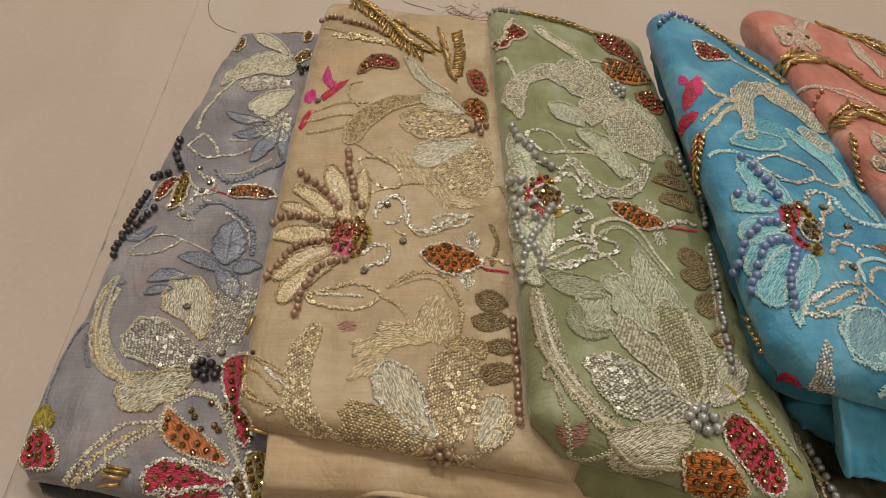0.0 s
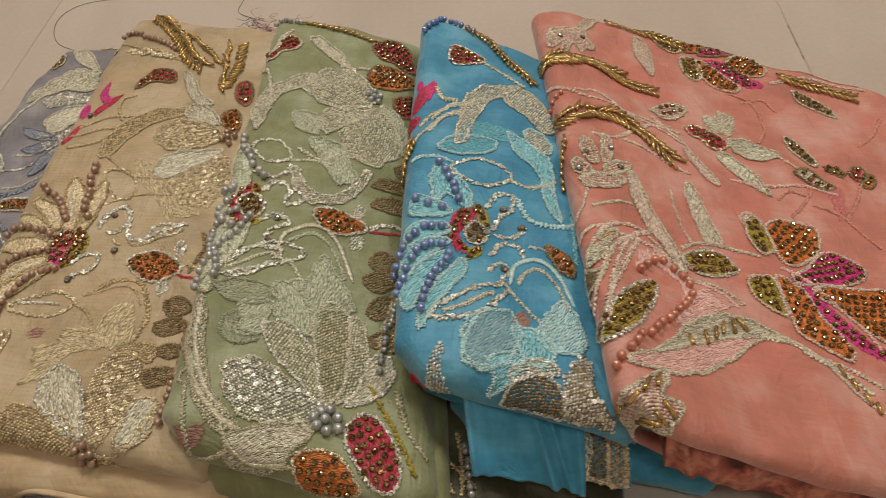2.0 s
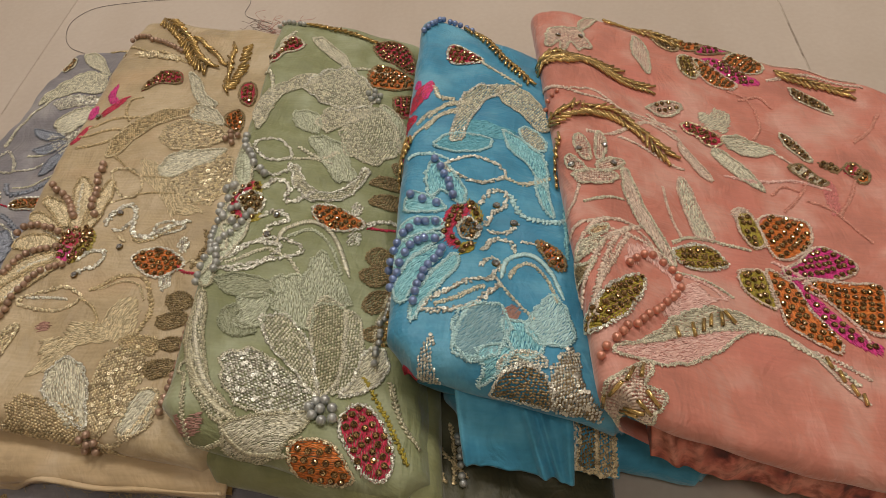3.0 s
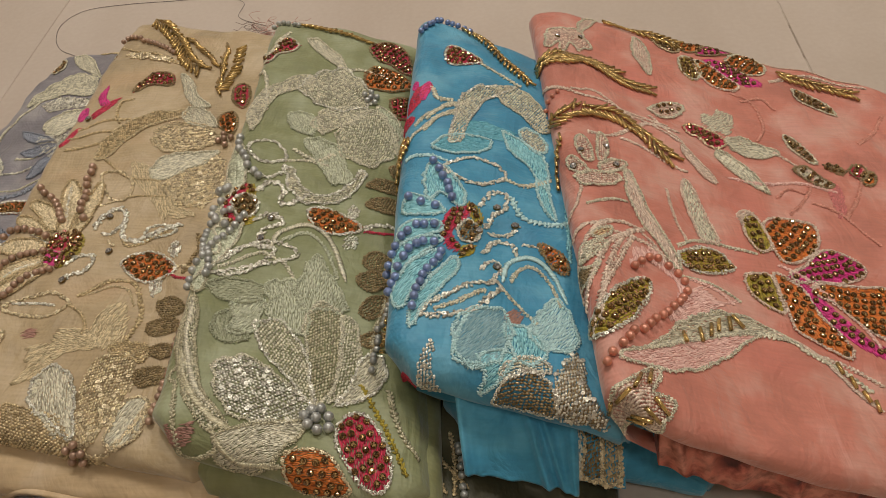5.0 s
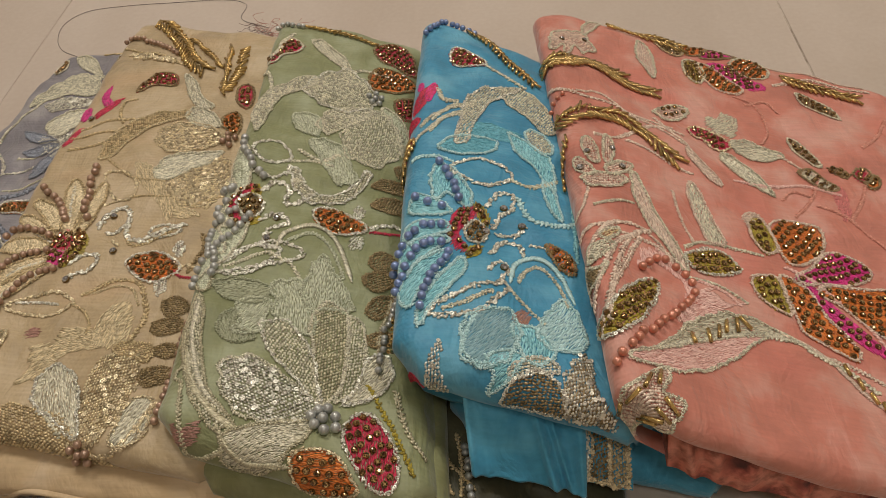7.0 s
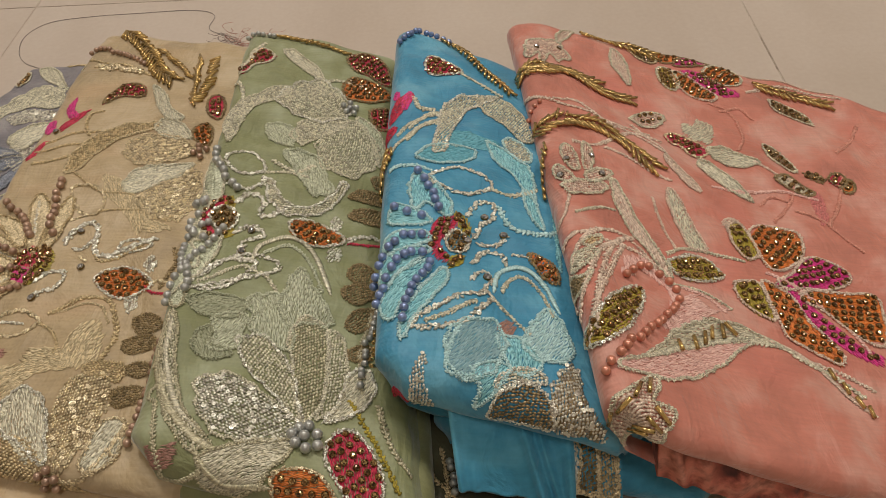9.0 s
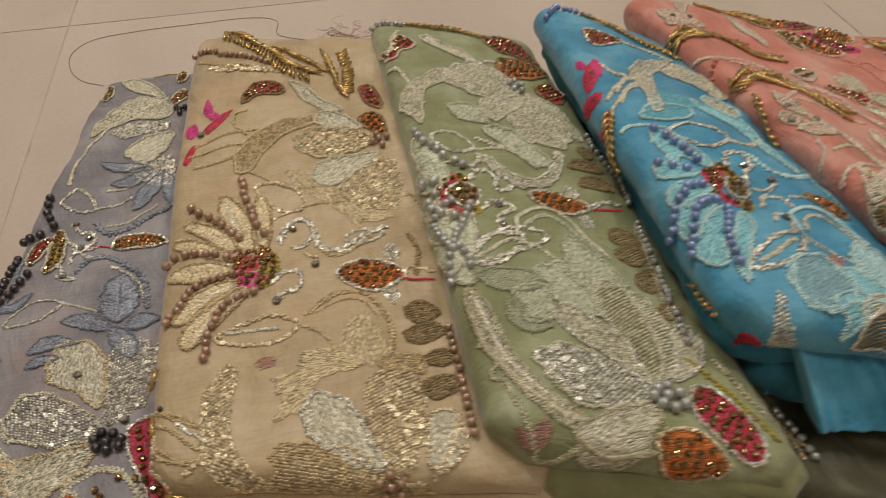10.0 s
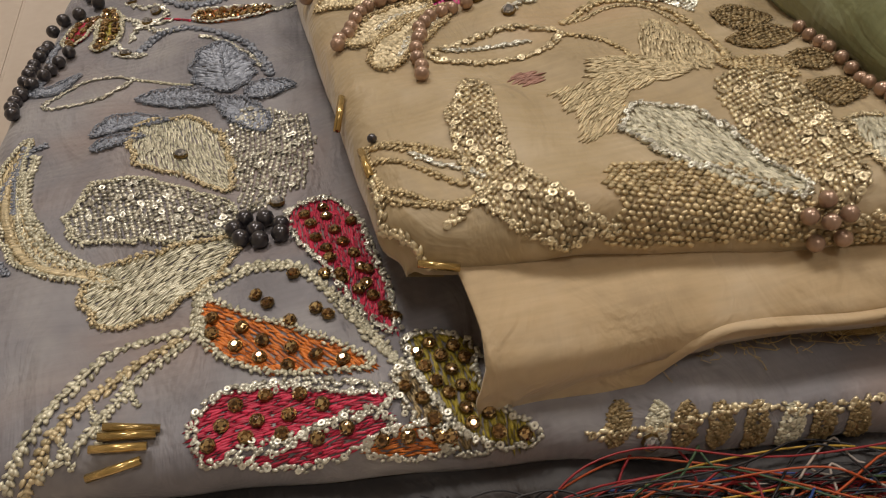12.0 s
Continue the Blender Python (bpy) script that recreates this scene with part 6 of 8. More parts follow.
patch(GN, "leaf", [(0.0437, 0.1995), (0.0534, 0.2027), (0.0635, 0.1999), (0.0682, 0.1853), (0.0719, 0.1776), (0.0631, 0.1700), (0.0557, 0.1796), (0.0498, 0.1897)], SAGE, "satin", edge=SAGE)
patch(GN, "petal", [(0.0393, 0.1612), (0.0377, 0.1742), (0.0422, 0.1727), (0.0451, 0.1637), (0.0536, 0.1576), (0.0636, 0.1625), (0.0708, 0.1710), (0.0766, 0.1823), (0.0784, 0.1770), (0.0741, 0.1677), (0.0641, 0.1565), (0.0529, 0.1506), (0.0450, 0.1533)], SILVER, "rows", edge=SEQUIN)
patch(GN, "leaf", [(0.0318, 0.3074), (0.0361, 0.3122), (0.0447, 0.3059), (0.0541, 0.2958), (0.0592, 0.2838), (0.0512, 0.2860), (0.0404, 0.2948)], SILVER, "satin", edge=SILVER)
patch(GN, "leaf", [(0.0934, 0.1936), (0.0984, 0.1979), (0.1017, 0.1921), (0.0966, 0.1881)], BRONZE, "rows", edge=BRONZE)
patch(GN, "leaf", [(0.0823, 0.1743), (0.0892, 0.1814), (0.0998, 0.1842), (0.1001, 0.1764), (0.0910, 0.1738)], BRONZE, "rows", edge=BRONZE)
patch(GN, "leaf", [(0.0825, 0.1596), (0.0912, 0.1681), (0.0992, 0.1675), (0.0983, 0.1584), (0.0903, 0.1567)], BRONZE, "rows", edge=BRONZE)
patch(GN, "crystal_petal", [(0.0086, 0.1303), (0.0079, 0.1449), (0.0127, 0.1513), (0.0187, 0.1540), (0.0186, 0.1473), (0.0128, 0.1430), (0.0130, 0.1332), (0.0175, 0.1260), (0.0131, 0.1245)], RED, "satin", stones=0.004)
patch(GN, "crystal_petal", [(0.0119, 0.1391), (0.0174, 0.1450), (0.0258, 0.1421), (0.0254, 0.1333), (0.0182, 0.1301)], BRONZE, "rows", edge=SEQUIN, stones=0.004)
patch(GN, "crystal_petal", [(0.0174, 0.1524), (0.0229, 0.1529), (0.0240, 0.1437), (0.0200, 0.1452)], OLIVE, "satin", stones=0.004)
patch(GN, "crystal_petal", [(0.0158, 0.1269), (0.0225, 0.1320), (0.0262, 0.1285), (0.0209, 0.1240)], OLIVE, "satin", stones=0.004)
patch(GN, "crystal_petal", [(0.0521, 0.1442), (0.0591, 0.1487), (0.0680, 0.1483), (0.0773, 0.1447), (0.0805, 0.1410), (0.0734, 0.1361), (0.0641, 0.1305), (0.0567, 0.1332)], ORANGE, "rows", edge=SEQUIN, stones=0.004)
patch(GN, "petal", [(0.0723, 0.1502), (0.0732, 0.1568), (0.0780, 0.1562), (0.0776, 0.1493), (0.0748, 0.1461)], SEQUIN, "rows")
patch(GN, "petal", [(0.0713, 0.1269), (0.0735, 0.1342), (0.0784, 0.1351), (0.0782, 0.1284), (0.0734, 0.1249)], SEQUIN, "rows")
patch(GN, "petal", [(0.0086, 0.0053), (0.0135, 0.0047), (0.0198, 0.0096), (0.0208, 0.0060), (0.0175, 0.0001), (0.0129, -0.0019), (0.0083, 0.0005)], MUTED, "satin")

# turquoise
pearls(BL, [(0.0192, 0.1287), (0.0243, 0.1192), (0.0285, 0.1047)], 0.0044, PEARL_BLUE)
pearls(BL, [(0.0077, 0.0974), (0.0128, 0.0949), (0.0198, 0.0947)], 0.0043, PEARL_BLUE)
pearls(BL, [(0.0202, 0.0801), (0.0135, 0.0768), (0.0074, 0.0693), (0.0022, 0.0613), (-0.0048, 0.0533)], 0.0041, PEARL_BLUE)
pearls(BL, [(0.0203, 0.0690), (0.0128, 0.0649), (0.0078, 0.0568), (0.0044, 0.0478), (-0.0000, 0.0396)], 0.0040, PEARL_BLUE)
pearls(BL, [(0.0233, 0.0651), (0.0185, 0.0526), (0.0147, 0.0424), (0.0118, 0.0290)], 0.0039, PEARL_BLUE)
crystals(BL, (0.0410, 0.0856), (0.0505, 0.1057), (0.0584, 0.0961), (0.0480, 0.0645))
cord(BL, "embroidered_cord", [(0.0422, 0.1036), (0.0477, 0.1160), (0.0554, 0.1176), (0.0546, 0.1071), (0.0480, 0.0993), (0.0443, 0.0897)], 0.0025, SEQUIN, "seq")
cord(BL, "embroidered_cord", [(0.0422, 0.0721), (0.0486, 0.0825), (0.0563, 0.0832), (0.0575, 0.0766)], 0.0024, SEQUIN, "seq")
cord(BL, "embroidered_cord", [(0.0410, 0.0602), (0.0471, 0.0693), (0.0499, 0.0636), (0.0456, 0.0561)], 0.0020, SEQUIN, "seq")
cord(BL, "embroidered_cord", [(0.0454, 0.0865), (0.0533, 0.0888), (0.0605, 0.0963)], 0.0021, SEQUIN, "seq")
cord(BL, "embroidered_cord", [(0.0243, 0.1273), (0.0377, 0.1396), (0.0524, 0.1381), (0.0554, 0.1308), (0.0415, 0.1206), (0.0301, 0.1224), (0.0243, 0.1273)], 0.0023, SEQUIN, "seq")
cord(BL, "embroidered_cord", [(0.0554, 0.1308), (0.0662, 0.1299), (0.0811, 0.1456)], 0.0023, SILVER, "chain")
cord(BL, "embroidered_cord", [(0.0580, 0.1160), (0.0636, 0.1022), (0.0790, 0.1074), (0.0849, 0.1118)], 0.0028, ICE, "rope")
cord(BL, "embroidered_cord", [(0.0608, 0.0854), (0.0685, 0.0853)], 0.0018, SEQUIN, "seq")
cord(BL, "embroidered_cord", [(0.0500, 0.0567), (0.0539, 0.0712), (0.0643, 0.0766), (0.0733, 0.0689), (0.0770, 0.0550)], 0.0031, ICE, "rope")
cord(BL, "embroidered_cord", [(0.0537, 0.0586), (0.0581, 0.0679), (0.0645, 0.0714), (0.0711, 0.0643), (0.0743, 0.0523)], 0.0018, SILVER, "chain")
cord(BL, "embroidered_cord", [(0.0146, 0.0259), (0.0257, 0.0399), (0.0402, 0.0512), (0.0493, 0.0542), (0.0401, 0.0392), (0.0278, 0.0304), (0.0146, 0.0259)], 0.0024, SEQUIN, "seq")
cord(BL, "embroidered_cord", [(0.0210, 0.0305), (0.0327, 0.0400), (0.0424, 0.0474)], 0.0019, SILVER, "chain")
cord(BL, "embroidered_cord", [(0.0492, 0.0532), (0.0551, 0.0468), (0.0623, 0.0378)], 0.0020, SILVER, "chain")
cord(BL, "embroidered_cord", [(0.0142, 0.1657), (0.0252, 0.1840), (0.0404, 0.1999)], 0.0022, SILVER, "chain")
cord(BL, "embroidered_cord", [(0.0129, 0.1556), (0.0253, 0.1753), (0.0351, 0.1845)], 0.0022, SILVER, "chain")
cord(BL, "embroidered_cord", [(0.0163, 0.1969), (0.0201, 0.1867), (0.0283, 0.1924)], 0.0029, SILVER, "chain")
pearls(BL, [(0.0053, 0.2635), (0.0161, 0.2803), (0.0261, 0.2811), (0.0394, 0.2796)], 0.0037, PEARL_BLUE)
bugles(BL, [(0.0365, 0.2796), (0.0498, 0.2730), (0.0630, 0.2557), (0.0784, 0.2357)], 0.0061, lean=0.5, pitch=0.0028)
cord(BL, "embroidered_cord", [(0.0423, 0.2438), (0.0579, 0.2350), (0.0722, 0.2284)], 0.0027, SILVER, "rope")
leaf(BL, "petal", [(0.0110, 0.1830), (0.0121, 0.1917), (0.0144, 0.2020)], 0.0045, PINK)
leaf(BL, "petal", [(0.0017, 0.1732), (0.0065, 0.1847), (0.0158, 0.2002)], 0.0070, RED)
leaf(BL, "petal", [(-0.0099, 0.1656), (-0.0002, 0.1656), (0.0069, 0.1675)], 0.0081, RED)
leaf(BL, "petal", [(-0.0096, 0.1406), (-0.0009, 0.1415), (0.0035, 0.1503)], 0.0048, PINK)
leaf(BL, "petal", [(0.0060, 0.1928), (0.0054, 0.1970), (0.0053, 0.2035)], 0.0039, PINK)
bugles(BL, [(0.0031, 0.1460), (-0.0044, 0.1276), (-0.0129, 0.1191)], 0.0053, lean=0.6, pitch=0.003)
cord(BL, "embroidered_cord", [(0.0076, 0.1599), (0.0172, 0.1735), (0.0391, 0.1965)], 0.0022, SILVER, "chain")
cord(BL, "embroidered_cord", [(0.0050, 0.1472), (0.0176, 0.1645), (0.0345, 0.1833)], 0.0021, SILVER, "chain")
bugles(BL, [(-0.0114, 0.0321), (-0.0129, 0.0231), (-0.0114, 0.0126)], 0.0061, lean=0.6, pitch=0.003, pair=False)
leaf(BL, "petal", [(-0.0084, -0.0144), (-0.0069, -0.0069), (0.0126, -0.0144)], 0.0062, RED)
cord(BL, "embroidered_cord", [(0.0038, 0.1304), (0.0165, 0.1368), (0.0257, 0.1331)], 0.0024, ICE, "rope")
cord(BL, "embroidered_cord", [(0.0348, 0.0334), (0.0298, 0.0208), (0.0285, 0.0086), (0.0382, 0.0087)], 0.0019, ICE, "chain")
cord(BL, "embroidered_cord", [(0.0869, 0.1353), (0.0851, 0.1127), (0.0820, 0.0827)], 0.0019, TURQ, "rope")
patch(BL, "crystal_petal", [(0.0255, 0.2517), (0.0315, 0.2519), (0.0393, 0.2488), (0.0470, 0.2459), (0.0449, 0.2394), (0.0334, 0.2348), (0.0258, 0.2334), (0.0231, 0.2389)], RED, "satin", edge=SEQUIN, stones=0.004)
patch(BL, "petal", [(0.0287, 0.1540), (0.0306, 0.1718), (0.0324, 0.1904), (0.0352, 0.2002), (0.0442, 0.2117), (0.0570, 0.2190), (0.0662, 0.2227), (0.0565, 0.2110), (0.0473, 0.1997), (0.0418, 0.1848), (0.0367, 0.1700), (0.0343, 0.1569)], SILVER, "rows", edge=SEQUIN)
patch(BL, "petal", [(0.0575, 0.2155), (0.0664, 0.2245), (0.0753, 0.2236), (0.0813, 0.2134), (0.0842, 0.2028), (0.0843, 0.1879), (0.0783, 0.1876), (0.0724, 0.1947), (0.0629, 0.2024), (0.0581, 0.2082)], SILVER, "rows", edge=SILVER)
patch(BL, "petal", [(0.0676, 0.1781), (0.0698, 0.1849), (0.0748, 0.1856), (0.0794, 0.1823), (0.0819, 0.1746), (0.0812, 0.1691), (0.0775, 0.1661), (0.0715, 0.1694)], SILVER, "rows", edge=ICE)
patch(BL, "leaf", [(0.0591, 0.1725), (0.0671, 0.1724), (0.0743, 0.1655), (0.0786, 0.1624), (0.0797, 0.1511), (0.0778, 0.1356), (0.0744, 0.1390), (0.0696, 0.1497), (0.0610, 0.1555)], TURQ, "satin", edge=ICE)
patch(BL, "leaf", [(0.0319, 0.1661), (0.0416, 0.1756), (0.0546, 0.1767), (0.0627, 0.1772), (0.0571, 0.1661), (0.0444, 0.1639), (0.0350, 0.1607)], GHOST_BLUE, "satin")
patch(BL, "leaf", [(0.0195, 0.1454), (0.0287, 0.1554), (0.0412, 0.1605), (0.0505, 0.1597), (0.0423, 0.1470), (0.0287, 0.1409)], GHOST_BLUE, "satin", edge=ICE)
patch(BL, "leaf", [(0.0728, 0.1376), (0.0772, 0.1383), (0.0785, 0.1193), (0.0786, 0.1108), (0.0755, 0.1126), (0.0725, 0.1219)], TURQ, "satin", edge=ICE)
patch(BL, "crystal_petal", [(0.0238, 0.0866), (0.0285, 0.0980), (0.0346, 0.1015), (0.0380, 0.0986), (0.0325, 0.0873), (0.0284, 0.0788), (0.0322, 0.0710), (0.0284, 0.0683), (0.0241, 0.0750)], RED, "satin", stones=0.004)
patch(BL, "crystal_petal", [(0.0363, 0.1042), (0.0409, 0.1030), (0.0435, 0.0962), (0.0417, 0.0902), (0.0379, 0.0936)], OLIVE, "satin", stones=0.004)
patch(BL, "crystal_petal", [(0.0317, 0.0839), (0.0360, 0.0908), (0.0398, 0.0890), (0.0415, 0.0840), (0.0387, 0.0780), (0.0335, 0.0765), (0.0315, 0.0792)], BRONZE, "rows", edge=SEQUIN, stones=0.004)
patch(BL, "crystal_petal", [(0.0322, 0.0722), (0.0386, 0.0752), (0.0371, 0.0683), (0.0321, 0.0653)], OLIVE, "satin", stones=0.004)
patch(BL, "petal", [(0.0175, 0.1024), (0.0149, 0.1161), (0.0183, 0.1290), (0.0243, 0.1273), (0.0301, 0.1206), (0.0347, 0.1106), (0.0326, 0.1010), (0.0272, 0.1055), (0.0230, 0.1082)], TURQ, "satin", edge=ICE)
patch(BL, "petal", [(0.0076, 0.0859), (0.0054, 0.0926), (0.0085, 0.0994), (0.0148, 0.1007), (0.0216, 0.0998), (0.0244, 0.0942), (0.0179, 0.0887)], TURQ, "satin", edge=ICE)
patch(BL, "petal", [(0.0033, 0.0693), (0.0044, 0.0753), (0.0107, 0.0805), (0.0206, 0.0843), (0.0246, 0.0811), (0.0183, 0.0739), (0.0108, 0.0644)], TURQ, "satin", edge=ICE)
patch(BL, "petal", [(0.0009, 0.0537), (0.0034, 0.0624), (0.0107, 0.0675), (0.0208, 0.0733), (0.0246, 0.0733), (0.0183, 0.0654), (0.0098, 0.0542), (0.0045, 0.0462)], TURQ, "satin", edge=ICE)
patch(BL, "petal", [(0.0026, 0.0331), (0.0025, 0.0421), (0.0072, 0.0499), (0.0147, 0.0590), (0.0233, 0.0658), (0.0209, 0.0564), (0.0137, 0.0439), (0.0081, 0.0298)], TURQ, "satin", edge=ICE)
patch(BL, "petal", [(0.0108, 0.0197), (0.0118, 0.0299), (0.0151, 0.0389), (0.0209, 0.0506), (0.0283, 0.0626), (0.0307, 0.0580), (0.0246, 0.0450), (0.0164, 0.0310), (0.0130, 0.0218)], TURQ, "satin", edge=ICE)
patch(BL, "crystal_petal", [(0.0687, 0.0878), (0.0739, 0.0879), (0.0793, 0.0849), (0.0804, 0.0781), (0.0792, 0.0734), (0.0752, 0.0726), (0.0712, 0.0767)], ORANGE, "rows", edge=BRONZE, stones=0.004)
patch(BL, "petal", [(0.0287, 0.0205), (0.0312, 0.0293), (0.0371, 0.0356), (0.0465, 0.0387), (0.0507, 0.0346), (0.0512, 0.0262), (0.0460, 0.0132), (0.0404, 0.0092), (0.0338, 0.0077), (0.0301, 0.0118)], ICEFAINT, "satin", edge=ICE)
patch(BL, "petal", [(0.0503, 0.0384), (0.0554, 0.0423), (0.0569, 0.0376), (0.0520, 0.0329)], MUTED, "satin")
patch(BL, "leaf", [(0.0641, 0.0439), (0.0697, 0.0523), (0.0735, 0.0552), (0.0763, 0.0498), (0.0781, 0.0410), (0.0778, 0.0330), (0.0722, 0.0276), (0.0633, 0.0261), (0.0594, 0.0305)], ICE, "satin", edge=ICE)
patch(BL, "leaf", [(0.0493, 0.0306), (0.0585, 0.0333), (0.0635, 0.0277), (0.0638, 0.0205), (0.0557, 0.0145), (0.0508, 0.0200)], TURQ, "satin", edge=ICE)
patch(BL, "leaf", [(0.0383, 0.0112), (0.0451, 0.0161), (0.0516, 0.0165), (0.0489, 0.0092), (0.0442, 0.0027), (0.0379, -0.0019), (0.0405, 0.0049)], TURQ, "satin", edge=ICE)
patch(BL, "petal", [(0.0434, -0.0047), (0.0463, 0.0025), (0.0519, 0.0076), (0.0586, 0.0113), (0.0636, 0.0091), (0.0663, 0.0046), (0.0654, -0.0043), (0.0565, -0.0048), (0.0491, -0.0053)], BRONZE, "rows", edge=SEQUIN)
patch(BL, "petal", [(0.0466, 0.0067), (0.0491, 0.0117), (0.0559, 0.0170), (0.0625, 0.0186), (0.0654, 0.0159), (0.0619, 0.0126), (0.0555, 0.0119), (0.0497, 0.0062)], SILVER, "rows", edge=SEQUIN)
patch(BL, "petal", [(0.0674, 0.0091), (0.0714, 0.0175), (0.0769, 0.0264), (0.0788, 0.0228), (0.0786, 0.0124), (0.0811, 0.0057), (0.0848, -0.0008), (0.0784, -0.0035), (0.0712, -0.0041), (0.0666, -0.0033)], BRONZE, "satin")
patch(BL, "sequin_petal", [(0.0670, 0.0114), (0.0714, 0.0209), (0.0772, 0.0286), (0.0795, 0.0249), (0.0791, 0.0126), (0.0815, 0.0059), (0.0861, -0.0017), (0.0784, -0.0047), (0.0712, -0.0054), (0.0660, -0.0051)], STEELSEQUIN, "rows")
patch(BL, "sequin_petal", [(0.0139, 0.0002), (0.0165, 0.0089), (0.0191, 0.0143), (0.0205, 0.0113), (0.0196, 0.0040), (0.0207, -0.0025), (0.0224, -0.0108), (0.0132, -0.0108)], SEQUIN, "rows")

# coral
pearls(CO, [(0.0262, 0.0754), (0.0333, 0.0822), (0.0406, 0.0848), (0.0471, 0.0822), (0.0515, 0.0774), (0.0505, 0.0713), (0.0447, 0.0626), (0.0367, 0.0535), (0.0261, 0.0436), (0.0151, 0.0325), (0.0078, 0.0260), (0.0021, 0.0192)], 0.0039, PEARL_COPPER, 1.32)
tube_at(CO, (0.0424, 0.0432), -1.72, 0.0070)
tube_at(CO, (0.0524, 0.0498), -1.44, 0.0072)
tube_at(CO, (0.0583, 0.0535), -1.68, 0.0073)
tube_at(CO, (0.0631, 0.0571), -1.73, 0.0074)
tube_at(CO, (0.0688, 0.0596), -1.47, 0.0074)
tube_at(CO, (0.0735, 0.0618), -0.76, 0.0075)
cord(CO, "embroidered_cord", [(0.0934, 0.0640), (0.1079, 0.0595), (0.1194, 0.0511), (0.1269, 0.0433), (0.1356, 0.0352)], 0.0030, BLUSH, "rope")
cord(CO, "embroidered_cord", [(0.1055, 0.0574), (0.1261, 0.0556), (0.1413, 0.0489)], 0.0022, BLUSH, "rope")
tube_at(CO, (0.1210, 0.0528), -1.25, 0.0060)
tube_at(CO, (0.1256, 0.0471), -1.25, 0.0059)
tube_at(CO, (0.1300, 0.0411), -1.14, 0.0058)
tube_at(CO, (0.1334, 0.0368), -1.46, 0.0058)
cord(CO, "embroidered_cord", [(-0.0082, 0.0479), (0.0051, 0.0654), (0.0184, 0.0878), (0.0303, 0.0974)], 0.0027, BLUSH, "rope")
cord(CO, "embroidered_cord", [(-0.0049, 0.0341), (0.0093, 0.0575), (0.0252, 0.0866), (0.0302, 0.0939)], 0.0025, BLUSH, "rope")
cord(CO, "embroidered_cord", [(0.0213, 0.0947), (0.0377, 0.0920), (0.0482, 0.0873)], 0.0021, BLUSH, "chain")
cord(CO, "embroidered_cord", [(0.1098, 0.1079), (0.1215, 0.1009), (0.1373, 0.0870), (0.1476, 0.0702)], 0.0022, PEACH, "chain")
bugles(CO, [(-0.0010, 0.1738), (0.0077, 0.1779), (0.0230, 0.1902), (0.0398, 0.1923), (0.0537, 0.1798), (0.0674, 0.1673)], 0.0091, lean=0.45, pitch=0.0027)
bugles(CO, [(-0.0040, 0.2382), (0.0107, 0.2359), (0.0257, 0.2434), (0.0440, 0.2365), (0.0676, 0.2321)], 0.0087, lean=0.45, pitch=0.0027)
crystals(CO, (0.0120, 0.1462), (0.0281, 0.1593), (0.0063, 0.1354), (0.0314, 0.1467))
cord(CO, "embroidered_cord", [(0.0082, 0.1196), (0.0018, 0.1061), (-0.0077, 0.1015)], 0.0019, BLUSH, "rope")
cord(CO, "embroidered_cord", [(0.0192, 0.1672), (0.0406, 0.1786), (0.0607, 0.1971), (0.0770, 0.1961)], 0.0025, BLUSH, "rope")
cord(CO, "embroidered_cord", [(0.0623, 0.2052), (0.0750, 0.1880), (0.0836, 0.1687), (0.0887, 0.1577)], 0.0022, BLUSH, "chain")
cord(CO, "embroidered_cord", [(0.1330, 0.2005), (0.1433, 0.1922), (0.1534, 0.1935)], 0.0023, BLUSH, "chain")
bugles(CO, [(0.0513, 0.3018), (0.0659, 0.3039), (0.0797, 0.3007), (0.0980, 0.2992)], 0.0070, lean=0.45, pitch=0.003)
bugles(CO, [(0.1580, 0.2892), (0.1744, 0.2889), (0.1986, 0.2872)], 0.0074, lean=0.45, pitch=0.0027)
cord(CO, "embroidered_cord", [(0.1478, 0.2752), (0.1730, 0.2975), (0.2070, 0.2988)], 0.0022, BLUSH, "chain")
crystals(CO, (0.0145, 0.2660), (0.0298, 0.2728))
bugles(CO, [(-0.0062, 0.2326), (0.0008, 0.2382), (0.0255, 0.2434), (0.0498, 0.2403)], 0.0088, lean=0.45, pitch=0.0027)
pearls(CO, [(-0.0051, 0.1922), (0.0016, 0.1980), (0.0064, 0.2025)], 0.0029, PEARL_COPPER, 1.32)
cord(CO, "embroidered_cord", [(0.0397, 0.1738), (0.0579, 0.1678), (0.0737, 0.1603)], 0.0022, BLUSH, "rope")
cord(CO, "embroidered_cord", [(0.0580, 0.1402), (0.0580, 0.1205), (0.0596, 0.1041)], 0.0017, BLUSH, "chain")
cord(CO, "embroidered_cord", [(0.0566, 0.0806), (0.0682, 0.0772), (0.0752, 0.0720)], 0.0018, PEACH, "rope")
cord(CO, "embroidered_cord", [(0.0994, 0.1672), (0.1154, 0.1687), (0.1425, 0.1780), (0.1612, 0.1791)], 0.0019, PEACH, "chain")
cord(CO, "embroidered_cord", [(-0.0068, 0.2123), (0.0153, 0.2056), (0.0318, 0.2049), (0.0502, 0.1954)], 0.0023, BLUSH, "rope")
bugles(CO, [(-0.0076, 0.1312), (-0.0044, 0.1401), (0.0042, 0.1571)], 0.0073, lean=0.5, pitch=0.003, pair=False)
cord(CO, "embroidered_cord", [(-0.0080, 0.0880), (-0.0032, 0.0895), (0.0102, 0.0957), (0.0212, 0.1016)], 0.0021, BLUSH, "rope")
